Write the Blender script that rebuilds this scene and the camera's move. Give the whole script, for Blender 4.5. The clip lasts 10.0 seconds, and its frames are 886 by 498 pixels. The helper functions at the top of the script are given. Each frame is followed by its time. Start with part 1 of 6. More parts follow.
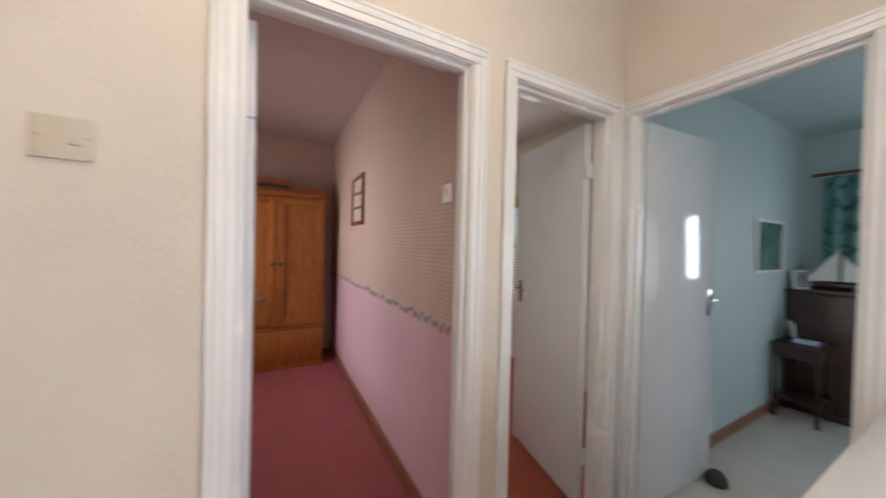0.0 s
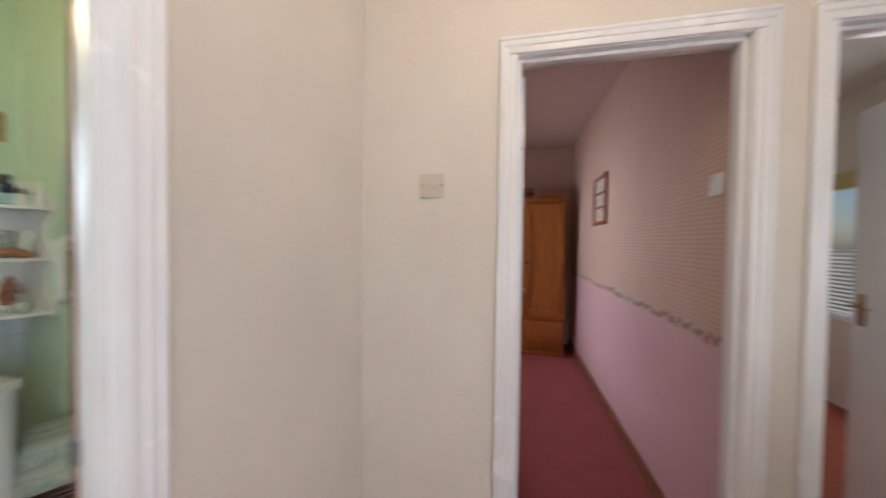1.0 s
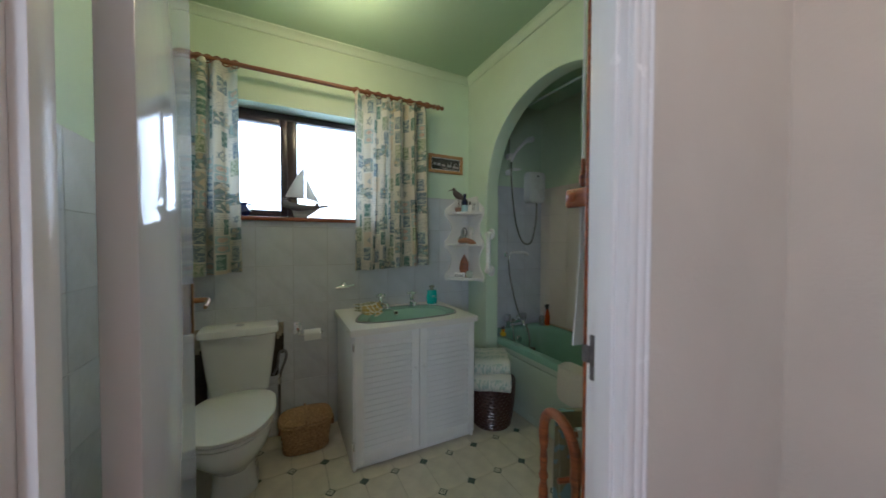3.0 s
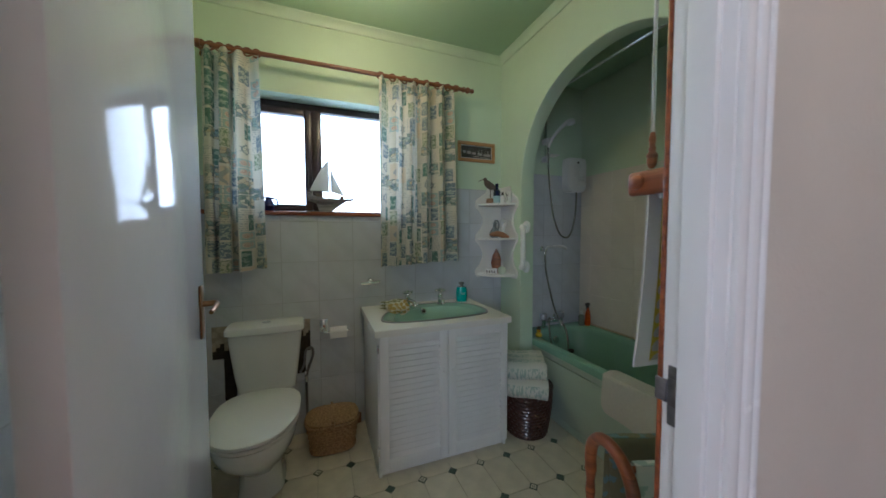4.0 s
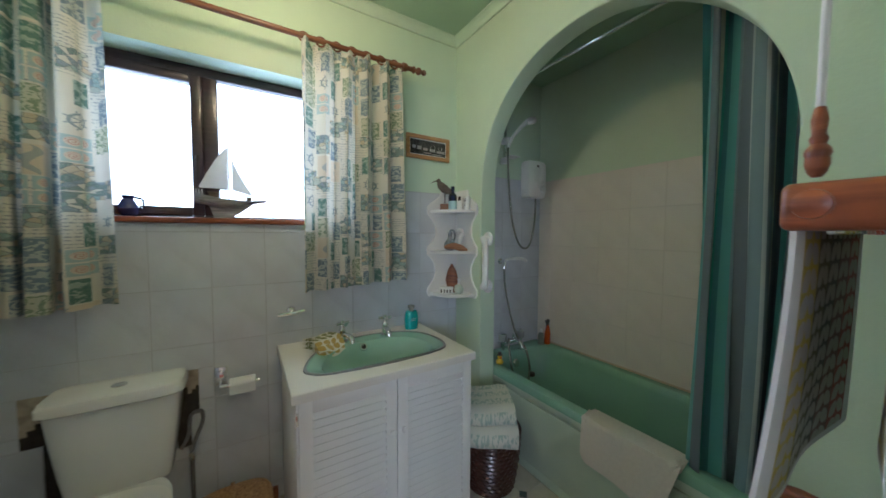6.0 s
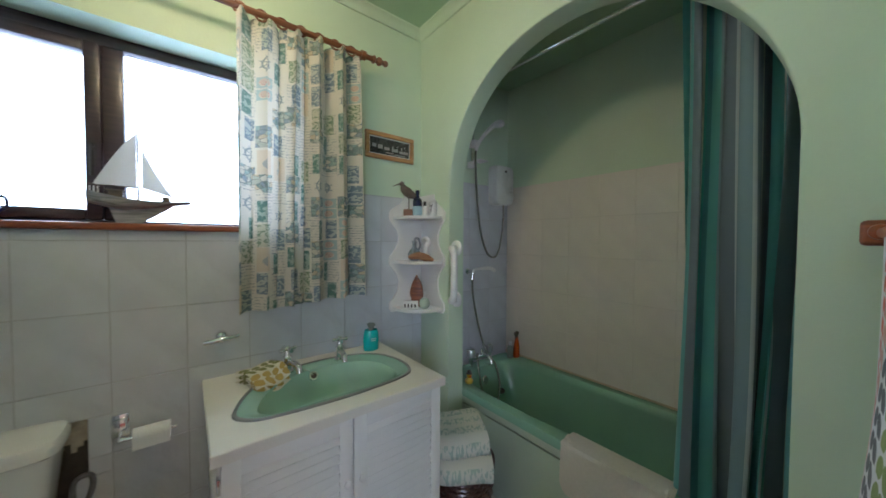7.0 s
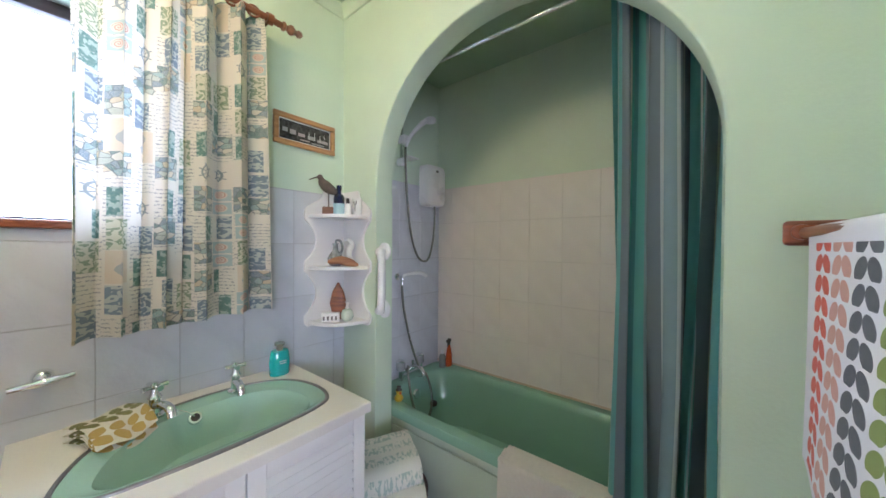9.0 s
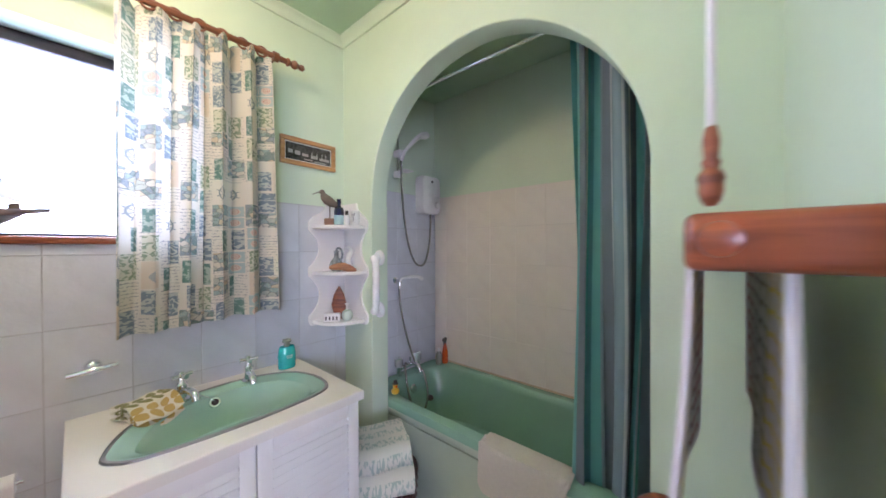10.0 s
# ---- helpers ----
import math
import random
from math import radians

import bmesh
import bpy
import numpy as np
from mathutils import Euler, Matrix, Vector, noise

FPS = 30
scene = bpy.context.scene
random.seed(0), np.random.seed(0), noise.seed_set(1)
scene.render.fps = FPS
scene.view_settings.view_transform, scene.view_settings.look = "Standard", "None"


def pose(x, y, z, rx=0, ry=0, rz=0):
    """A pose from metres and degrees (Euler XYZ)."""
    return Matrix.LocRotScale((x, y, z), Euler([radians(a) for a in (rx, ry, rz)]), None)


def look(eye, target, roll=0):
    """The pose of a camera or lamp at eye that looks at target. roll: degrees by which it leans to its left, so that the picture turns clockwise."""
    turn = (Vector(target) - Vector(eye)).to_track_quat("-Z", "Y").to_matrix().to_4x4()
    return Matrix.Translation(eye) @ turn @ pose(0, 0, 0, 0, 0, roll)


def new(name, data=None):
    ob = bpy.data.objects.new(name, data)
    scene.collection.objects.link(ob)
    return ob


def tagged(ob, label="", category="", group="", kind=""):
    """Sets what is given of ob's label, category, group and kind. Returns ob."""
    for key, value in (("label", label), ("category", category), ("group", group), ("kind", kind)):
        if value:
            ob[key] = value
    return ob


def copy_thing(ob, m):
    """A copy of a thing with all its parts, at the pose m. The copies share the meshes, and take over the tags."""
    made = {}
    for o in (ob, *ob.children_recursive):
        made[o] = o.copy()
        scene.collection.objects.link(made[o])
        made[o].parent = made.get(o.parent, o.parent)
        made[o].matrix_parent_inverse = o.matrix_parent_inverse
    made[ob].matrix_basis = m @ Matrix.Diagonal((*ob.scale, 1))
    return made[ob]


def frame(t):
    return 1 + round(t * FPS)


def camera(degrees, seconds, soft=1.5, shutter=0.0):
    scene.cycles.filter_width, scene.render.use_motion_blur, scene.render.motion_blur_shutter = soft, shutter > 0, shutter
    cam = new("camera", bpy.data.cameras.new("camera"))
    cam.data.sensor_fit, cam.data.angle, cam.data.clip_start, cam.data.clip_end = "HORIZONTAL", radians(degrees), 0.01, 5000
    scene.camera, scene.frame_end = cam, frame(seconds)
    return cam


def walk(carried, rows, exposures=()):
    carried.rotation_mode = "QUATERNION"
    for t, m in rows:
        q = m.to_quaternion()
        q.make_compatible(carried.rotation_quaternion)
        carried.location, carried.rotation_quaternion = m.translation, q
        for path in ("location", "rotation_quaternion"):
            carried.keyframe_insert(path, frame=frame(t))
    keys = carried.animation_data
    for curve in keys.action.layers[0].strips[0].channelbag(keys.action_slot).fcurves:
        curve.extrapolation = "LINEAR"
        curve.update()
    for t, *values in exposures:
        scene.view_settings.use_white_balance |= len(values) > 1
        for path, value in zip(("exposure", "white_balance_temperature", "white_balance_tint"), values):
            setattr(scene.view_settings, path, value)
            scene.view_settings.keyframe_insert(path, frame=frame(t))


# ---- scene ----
cam = camera(108.9, 10.0, soft=1.6, shutter=0.5)
PATH = [
    (0, (0.132, 0.078, 1.382), (1.09, 1.834, 1.36), 1.4),
    (0.5, (0.073, 0.008, 1.374), (0.437, 1.974, 1.331), 1.1),
    (1, (0.041, -0.128, 1.376), (-0.379, 1.827, 1.331), 0.8),
    (1.5, (0.003, -0.22, 1.367), (-0.987, 1.517, 1.301), 0.2),
    (2, (-0.034, -0.294, 1.347), (-1.464, 1.103, 1.287), 0.0),
    (2.5, (-0.069, -0.352, 1.312), (-1.724, 0.771, 1.268), -0.0),
    (3, (-0.138, -0.382, 1.285), (-1.924, 0.519, 1.24), 0.2),
    (4.3, (-0.328, -0.297, 1.307), (-2.193, 0.419, 1.206), -0.2),
    (4.5, (-0.375, -0.296, 1.31), (-2.222, 0.466, 1.22), -0.1),
    (5, (-0.475, -0.25, 1.306), (-2.285, 0.598, 1.234), -0.2),
    (5.5, (-0.573, -0.216, 1.35), (-2.334, 0.729, 1.261), -0.1),
    (7, (-0.838, -0.101, 1.386), (-2.394, 1.153, 1.333), 0.3),
    (7.5, (-0.88, -0.06, 1.365), (-2.362, 1.283, 1.342), -0.1),
    (8, (-0.915, -0.04, 1.382), (-2.294, 1.408, 1.354), 0.5),
    (8.5, (-0.94, -0.008, 1.377), (-2.239, 1.512, 1.354), 0.4),
    (9, (-0.954, 0.01, 1.375), (-2.198, 1.576, 1.354), 0.4),
    (9.5, (-0.909, -0.004, 1.38), (-2.165, 1.553, 1.379), 0.2),
    (10, (-0.758, -0.04, 1.402), (-2.057, 1.48, 1.391), -0.2),
]
EXPOSURES = [(0.0, -0.64, 6150, 13), (0.5, -0.70, 6150, 14), (1.0, -0.90, 6100, 15), (1.5, -1.15, 5950, 16), (2.0, -1.35, 5850, 16), (2.5, -1.54, 5700, 16), (3.0, -1.60, 5600, 17), (4.5, -1.58, 5500, 18), (5.5, -1.18, 5500, 19), (7.0, -1.08, 5500, 22), (7.5, -0.98, 5550, 23), (8.0, -0.70, 5550, 27), (9.0, -0.18, 5550, 33), (10.0, -0.12, 5550, 41)]
walk(cam, [(t, look(eye, target, roll)) for t, eye, target, roll in PATH], EXPOSURES)

# ---- world and large lights ----
world = bpy.data.worlds.new("world")
scene.world = world
world.use_nodes = True
wn = world.node_tree.nodes
sky = wn.new("ShaderNodeTexSky")
sky.sky_type, sky.sun_disc = "NISHITA", False
sky.sun_elevation, sky.sun_rotation = radians(42), radians(150)
wn["Background"].inputs["Strength"].default_value = 0.12
world.node_tree.links.new(sky.outputs["Color"], wn["Background"].inputs["Color"])


def window_light(name, at, size, power, colour, target):
    """Daylight standing in a window's opening; some of these openings are unseen additions."""
    lamp = bpy.data.lights.new(name, "AREA")
    lamp.shape, lamp.size, lamp.size_y = "RECTANGLE", size[0], size[1]
    lamp.energy, lamp.color = power, colour
    ob = new(name, lamp)
    ob.matrix_world = look(at, target)
    return ob


sun = bpy.data.lights.new("sun", "SUN")
sun.energy, sun.angle, sun.color = 2.5, radians(0.6), (1.0, 0.95, 0.86)
new("sun", sun).matrix_world = look((0, 0, 8), (1.5, 5.5, 0))
window_light("window_light_bath", (-2.70, -0.30, 1.80), (1.05, 0.70), 25.0, (0.64, 0.86, 1.0), (0, -0.34, 1.5))
# Unseen lamp, added to brighten the hall and the bathroom doorway.
window_light("added_light_hall", (1.735, -1.80, 1.45), (0.88, 1.18), 90, (0.86, 0.95, 1.0), (-1.0, -1.80, 1.40))
# Unseen lamp, added to brighten the pink room.
window_light("added_light_pink", (-0.99, 3.1, 1.5), (1.2, 1.1), 18, (1.0, 0.92, 0.82), (0.8, 2.9, 0.9))
window_light("window_light_rear", (2.72, 3.12, 1.4), (0.9, 1.1), 22, (1.0, 0.97, 0.9), (1.2, 2.9, 1.2))
# Unseen lamp, added to brighten the teal room from its back wall.
window_light("added_light_teal", (3.2, -1.19, 1.5), (1.4, 1.2), 11, (0.92, 1.0, 1.0), (2.8, 1.0, 1.1))
window_light("window_light_teal_side", (4.79, -0.06, 1.58), (0.50, 0.90), 9, (0.92, 0.98, 1.0), (2.4, 0.02, 1.5))


def bulb(name, at, power, colour, radius=0.09):
    """The bulb of a ceiling lamp."""
    lamp = bpy.data.lights.new(name, "POINT")
    lamp.energy, lamp.color, lamp.shadow_soft_size = power, colour, radius
    new(name, lamp).location = at


bulb("bulb_bathroom", (-1.82, -0.10, 2.42), 30, (1.0, 0.77, 0.40))
# Unseen hall bulb, added for the warm glow beside the doors.
bulb("added_bulb_hall", (0.22, 0.22, 2.48), 20, (1.0, 0.76, 0.50))


# ---- materials ----
def material(name, colour, rough=0.6, metal=0.0, spots=0.06, scale=6.0, bump=0.02, fine=120.0, random_value=0.0, spec=0.5, coat=0.0, transmission=0.0):
    """A surface with stains at one scale and fine relief at another."""
    m = bpy.data.materials.new(name)
    m.use_nodes = True
    n, l = m.node_tree.nodes, m.node_tree.links
    b = n["Principled BSDF"]
    b.inputs["Roughness"].default_value = rough
    b.inputs["Metallic"].default_value = metal
    b.inputs["Specular IOR Level"].default_value = spec
    b.inputs["Coat Weight"].default_value = coat
    b.inputs["Coat Roughness"].default_value = 0.05
    b.inputs["Transmission Weight"].default_value = transmission
    co = n.new("ShaderNodeTexCoord")
    big = n.new("ShaderNodeTexNoise")
    big.inputs["Scale"].default_value, big.inputs["Detail"].default_value = scale, 5
    l.new(co.outputs["Object"], big.inputs["Vector"])
    ramp = n.new("ShaderNodeMapRange")
    ramp.inputs["From Min"].default_value, ramp.inputs["From Max"].default_value = 0.3, 0.7
    ramp.inputs["To Min"].default_value, ramp.inputs["To Max"].default_value = 1 - spots, 1 + spots * 0.6
    l.new(big.outputs["Fac"], ramp.inputs["Value"])
    mix = n.new("ShaderNodeVectorMath")
    mix.operation = "SCALE"
    mix.inputs[0].default_value = colour
    last = ramp.outputs["Result"]
    if random_value:
        info = n.new("ShaderNodeObjectInfo")
        rr = n.new("ShaderNodeMapRange")
        rr.inputs["To Min"].default_value, rr.inputs["To Max"].default_value = 1 - random_value, 1 + random_value
        l.new(info.outputs["Random"], rr.inputs["Value"])
        mul = n.new("ShaderNodeMath")
        mul.operation = "MULTIPLY"
        l.new(last, mul.inputs[0]), l.new(rr.outputs["Result"], mul.inputs[1])
        last = mul.outputs[0]
    l.new(last, mix.inputs["Scale"])
    l.new(mix.outputs[0], b.inputs["Base Color"])
    small = n.new("ShaderNodeTexNoise")
    small.inputs["Scale"].default_value, small.inputs["Detail"].default_value = fine, 3
    l.new(co.outputs["Object"], small.inputs["Vector"])
    bp = n.new("ShaderNodeBump")
    bp.inputs["Strength"].default_value, bp.inputs["Distance"].default_value = min(1.0, bump * 10), 0.003
    l.new(small.outputs["Fac"], bp.inputs["Height"])
    l.new(bp.outputs["Normal"], b.inputs["Normal"])
    rg = n.new("ShaderNodeMapRange")
    rg.inputs["To Min"].default_value, rg.inputs["To Max"].default_value = max(0.02, rough * 0.8), min(1, rough * 1.2)
    l.new(big.outputs["Fac"], rg.inputs["Value"])
    l.new(rg.outputs["Result"], b.inputs["Roughness"])
    return m


def wood(name, light, dark, rough=0.35, grain=(2.0, 2.0, 24.0), coat=0.2):
    m = material(name, light, rough, bump=0.015, coat=coat)
    n, l = m.node_tree.nodes, m.node_tree.links
    co = next(x for x in n if x.bl_idname == "ShaderNodeTexCoord")
    mp = n.new("ShaderNodeMapping")
    mp.inputs["Scale"].default_value = grain
    l.new(co.outputs["Object"], mp.inputs["Vector"])
    w = n.new("ShaderNodeTexNoise")
    w.inputs["Scale"].default_value, w.inputs["Detail"].default_value, w.inputs["Distortion"].default_value = 3.0, 6, 0.6
    l.new(mp.outputs["Vector"], w.inputs["Vector"])
    r = n.new("ShaderNodeValToRGB")
    r.color_ramp.elements[0].position, r.color_ramp.elements[0].color = 0.35, (*dark, 1)
    r.color_ramp.elements[1].position, r.color_ramp.elements[1].color = 0.65, (*light, 1)
    l.new(w.outputs["Fac"], r.inputs["Fac"])
    l.new(r.outputs["Color"], n["Principled BSDF"].inputs["Base Color"])
    return m


GREEN = material("green_wall_paint", (0.57, 0.69, 0.53), 0.55, spots=0.05, scale=3, bump=0.03, fine=90)
CEIL_GREEN = material("green_ceiling_paint", (0.39, 0.55, 0.38), 0.6, spots=0.04, scale=3, bump=0.03)
CREAM = material("cream_woodchip_wall", (0.70, 0.645, 0.57), 0.6, spots=0.05, scale=3, bump=0.05, fine=70)
PLAIN_CEIL = material("white_ceiling_paint", (0.74, 0.72, 0.68), 0.8, spots=0.03, bump=0.05)
GLOSS = material("white_gloss_paint", (0.72, 0.73, 0.76), 0.08, spots=0.03, scale=5, bump=0.03, fine=11)
TILE = material("grey_white_glazed_tile", (0.585, 0.605, 0.635), 0.10, spots=0.06, scale=9, bump=0.09, fine=22, random_value=0.035)
FRAMEGLOSS = material("white_satin_frame_paint", (0.84, 0.84, 0.84), 0.26, spots=0.05, scale=4, bump=0.012, fine=40)
# The wall tile again, with the lamp's warm light put into its colour.
TILE_WARM_LIT = material("warm_lit_glazed_tile", (0.76, 0.71, 0.65), 0.12, spots=0.03, scale=9, bump=0.05, fine=22, random_value=0.015)
GROUT = material("grey_grout", (0.47, 0.48, 0.49), 0.85, spots=0.12, bump=0.05)
# Grout copy, warmed to go with the lamplit tile colour.
GROUT_WARM_LIT = material("warm_lit_grout", (0.70, 0.65, 0.59), 0.85, spots=0.12, bump=0.05)
VINYL = material("cream_vinyl_tile", (0.60, 0.55, 0.43), 0.42, spots=0.12, scale=12, bump=0.02, random_value=0.04)
VINYL_LINE = material("vinyl_joint", (0.40, 0.37, 0.29), 0.4, spots=0.1)
VINYL_GREEN = material("vinyl_green_inset", (0.07, 0.105, 0.08), 0.5, spots=0.2, scale=40)
BATHGREEN = material("green_acrylic", (0.24, 0.44, 0.33), 0.16, spots=0.03, scale=4, bump=0.004, coat=0.4)
PANELGREEN = material("pale_green_bath_panel", (0.44, 0.54, 0.44), 0.3, spots=0.04, bump=0.01)
WHITE = material("white_painted_wood", (0.77, 0.76, 0.73), 0.35, spots=0.04, bump=0.01)
CERAMIC = material("white_ceramic", (0.74, 0.74, 0.70), 0.1, spots=0.02, bump=0.003, coat=0.3)
PLASTIC = material("white_plastic", (0.78, 0.78, 0.76), 0.28, spots=0.02, bump=0.004)
CHROME = material("chrome", (0.84, 0.85, 0.86), 0.09, metal=1.0, spots=0.03, bump=0.003)
BRASS = material("aged_brass", (0.34, 0.20, 0.10), 0.3, metal=1.0, spots=0.2, bump=0.01)
DARKWIN = wood("dark_brown_window_wood", (0.050, 0.026, 0.030), (0.026, 0.014, 0.020), 0.35)
MAHOG = wood("red_brown_varnished_wood", (0.33, 0.095, 0.03), (0.17, 0.045, 0.018), 0.34, coat=0.15)
RODWOOD = wood("brown_stained_pole", (0.22, 0.085, 0.035), (0.13, 0.045, 0.02), 0.35, grain=(24, 2, 24))
PINE = wood("orange_pine", (0.40, 0.125, 0.018), (0.24, 0.068, 0.010), 0.45, grain=(20, 20, 2), coat=0.0)
SKIRT = wood("brown_skirting_wood", (0.30, 0.12, 0.06), (0.2, 0.08, 0.04), 0.4)
DARKWOOD = wood("dark_furniture_wood", (0.045, 0.016, 0.012), (0.022, 0.009, 0.007), 0.3)
PINKPAINT = material("pink_plain_wallpaper", (0.62, 0.40, 0.44), 0.6, spots=0.04, bump=0.03)
PINKPAPER = material("pink_trellis_wallpaper", (0.59, 0.42, 0.34), 0.6, spots=0.06, bump=0.03)
def trellis(m):
    """Small diagonal lattice of raised dots on the paper."""
    n, l = m.node_tree.nodes, m.node_tree.links
    co = next(x for x in n if x.bl_idname == "ShaderNodeTexCoord")
    sp = n.new("ShaderNodeSeparateXYZ")
    l.new(co.outputs["Object"], sp.inputs[0])

    def f(op, a, b):
        x = n.new("ShaderNodeMath")
        x.operation = op
        for i, v in enumerate((a, b)):
            if isinstance(v, float):
                x.inputs[i].default_value = v
            else:
                l.new(v, x.inputs[i])
        return x.outputs[0]
    flat = f("ADD", sp.outputs[0], sp.outputs[1])
    p = f("SINE", f("MULTIPLY", f("ADD", flat, sp.outputs[2]), 150.0), 0.0)
    q = f("SINE", f("MULTIPLY", f("SUBTRACT", flat, sp.outputs[2]), 150.0), 0.0)
    dot = f("GREATER_THAN", f("MULTIPLY", p, q), 0.30)
    b = n["Principled BSDF"]
    mx = n.new("ShaderNodeMix")
    mx.data_type = "RGBA"
    l.new(f("MULTIPLY", dot, 0.5), mx.inputs[0])
    l.new(b.inputs["Base Color"].links[0].from_socket, mx.inputs[6])
    mx.inputs[7].default_value = (0.34, 0.22, 0.20, 1)
    l.new(mx.outputs[2], b.inputs["Base Color"])


trellis(PINKPAPER)
# Ceiling pink with the room's shade put into the colour.
PINKCEIL = material("pink_ceiling_paint_with_shade", (0.60, 0.47, 0.45), 0.7, spots=0.03)
ROSECARPET = material("rose_red_carpet", (0.34, 0.085, 0.09), 0.95, spots=0.12, scale=5, bump=0.1, fine=260)
REDCARPET = material("red_brown_carpet", (0.33, 0.075, 0.04), 0.95, spots=0.12, scale=6, bump=0.1, fine=260)
GREYCARPET = material("pale_grey_carpet", (0.52, 0.50, 0.46), 0.95, spots=0.08, scale=5, bump=0.1, fine=260)
TEAL = material("pale_teal_wall_paint", (0.50, 0.60, 0.61), 0.6, spots=0.04)
# Dark matt colour for small black things, and painted shade inside holes.
DARK = material("dark_matt_and_void_shade", (0.05, 0.04, 0.034), 0.9, spots=0.4, scale=30, bump=0.1)


# ---- mesh helpers ----
def add_box(bm, lo, hi, bevel=0.0, seg=2):
    r = bmesh.ops.create_cube(bm, size=1.0)
    c = [(a + b) / 2 for a, b in zip(lo, hi)]
    d = [abs(b - a) for a, b in zip(lo, hi)]
    for v in r["verts"]:
        v.co = Vector((c[0] + v.co.x * d[0], c[1] + v.co.y * d[1], c[2] + v.co.z * d[2]))
    if bevel:
        edges = list({e for v in r["verts"] for e in v.link_edges})
        bmesh.ops.bevel(bm, geom=edges, offset=min(bevel, min(d) * 0.45), segments=seg, affect="EDGES", profile=0.5)


def boxes(*lohi, bevel=0.0, seg=2):
    bm = bmesh.new()
    for lo, hi in lohi:
        add_box(bm, lo, hi, bevel, seg)
    return bm


def lathe(profile, steps=24, cap=True):
    """A turned body round z from (radius, z) pairs."""
    bm = bmesh.new()
    rings = []
    for r, z in profile:
        rings.append([bm.verts.new((r * math.cos(2 * math.pi * i / steps), r * math.sin(2 * math.pi * i / steps), z)) for i in range(steps)])
    for a, b in zip(rings, rings[1:]):
        for i in range(steps):
            bm.faces.new((a[i], a[(i + 1) % steps], b[(i + 1) % steps], b[i]))
    if cap:
        bm.faces.new(rings[0][::-1]), bm.faces.new(rings[-1])
    bmesh.ops.recalc_face_normals(bm, faces=bm.faces)
    return bm


def loft(rings, cap=True, closed=True):
    """Skin over rings of points, all with the same count."""
    bm = bmesh.new()
    vs = [[bm.verts.new(p) for p in ring] for ring in rings]
    n = len(vs[0])
    for a, b in zip(vs, vs[1:]):
        for i in range(n if closed else n - 1):
            bm.faces.new((a[i], a[(i + 1) % n], b[(i + 1) % n], b[i]))
    if cap and closed:
        bm.faces.new(vs[0][::-1]), bm.faces.new(vs[-1])
    bmesh.ops.recalc_face_normals(bm, faces=bm.faces)
    return bm


def smooth_path(points, per=8):
    """A Catmull-Rom line through the points."""
    p = [Vector(q) for q in points]
    p = [p[0] * 2 - p[1]] + p + [p[-1] * 2 - p[-2]]
    out = []
    for i in range(1, len(p) - 2):
        for k in range(per):
            t = k / per
            a, b, c, d = p[i - 1:i + 3]
            out.append(0.5 * (2 * b + (c - a) * t + (2 * a - 5 * b + 4 * c - d) * t * t + (3 * b - a - 3 * c + d) * t ** 3))
    return out + [p[-2]]


def tube(points, radius, steps=10, per=8):
    """A round bar along a smooth line; radius is a number or a function of 0..1."""
    path = smooth_path(points, per) if per > 1 else [Vector(q) for q in points]
    rings, side = [], None
    for i, c in enumerate(path):
        d = (path[min(i + 1, len(path) - 1)] - path[max(i - 1, 0)]).normalized()
        if side is None:
            side = d.orthogonal().normalized()
        side = (side - d * side.dot(d)).normalized()
        up = d.cross(side)
        r = radius(i / (len(path) - 1)) if callable(radius) else radius
        rings.append([c + r * (math.cos(2 * math.pi * k / steps) * side + math.sin(2 * math.pi * k / steps) * up) for k in range(steps)])
    return loft(rings)


def join(*bms):
    out = bmesh.new()
    for b in bms:
        tmp = bpy.data.meshes.new("tmp")
        b.to_mesh(tmp), b.free()
        out.from_mesh(tmp)
        bpy.data.meshes.remove(tmp)
    return out


def moved(bm, m):
    bmesh.ops.transform(bm, matrix=m, verts=bm.verts)
    return bm


def make(name, bm, mat, smooth=True):
    me = bpy.data.meshes.new(name)
    bm.to_mesh(me), bm.free()
    for m in (mat if isinstance(mat, (list, tuple)) else (mat,)):
        me.materials.append(m)
    if smooth:
        me.shade_smooth()
        me.set_sharp_from_angle(angle=radians(38))
    return me


def part(name, bm, mat, parent=None, label="", smooth=True):
    ob = new(name, make(name, bm, mat, smooth))
    if parent is not None:
        ob.parent = parent
    if label:
        ob["label"] = label
    return ob


def thing(name, label, category, at=(0, 0, 0), turn=0.0, group=""):
    ob = new(name)
    ob.empty_display_size = 0.05
    ob.matrix_world = pose(*at, 0, 0, turn)
    return tagged(ob, label, category, group)


def setting(name, bm, mat, label, category):
    return tagged(part(name, bm, mat), label, category, kind="structure")


# ---- the plan ----
XW, XD, XH = -2.485, -0.632, -0.55      # window wall, bathroom face and hall face of the door wall
YL, YA, YB, YK = -1.0, 1.045, 1.155, 1.875   # toilet side wall, arch wall front and back, wall behind the bath
ZC = 2.66
YH, HT = 1.07, 0.10                    # hall wall with two doors, its thickness
XR, XE = 0.84, 1.72                    # wall between the pink room and the rear room, end wall of the hall
DOOR = 2.055


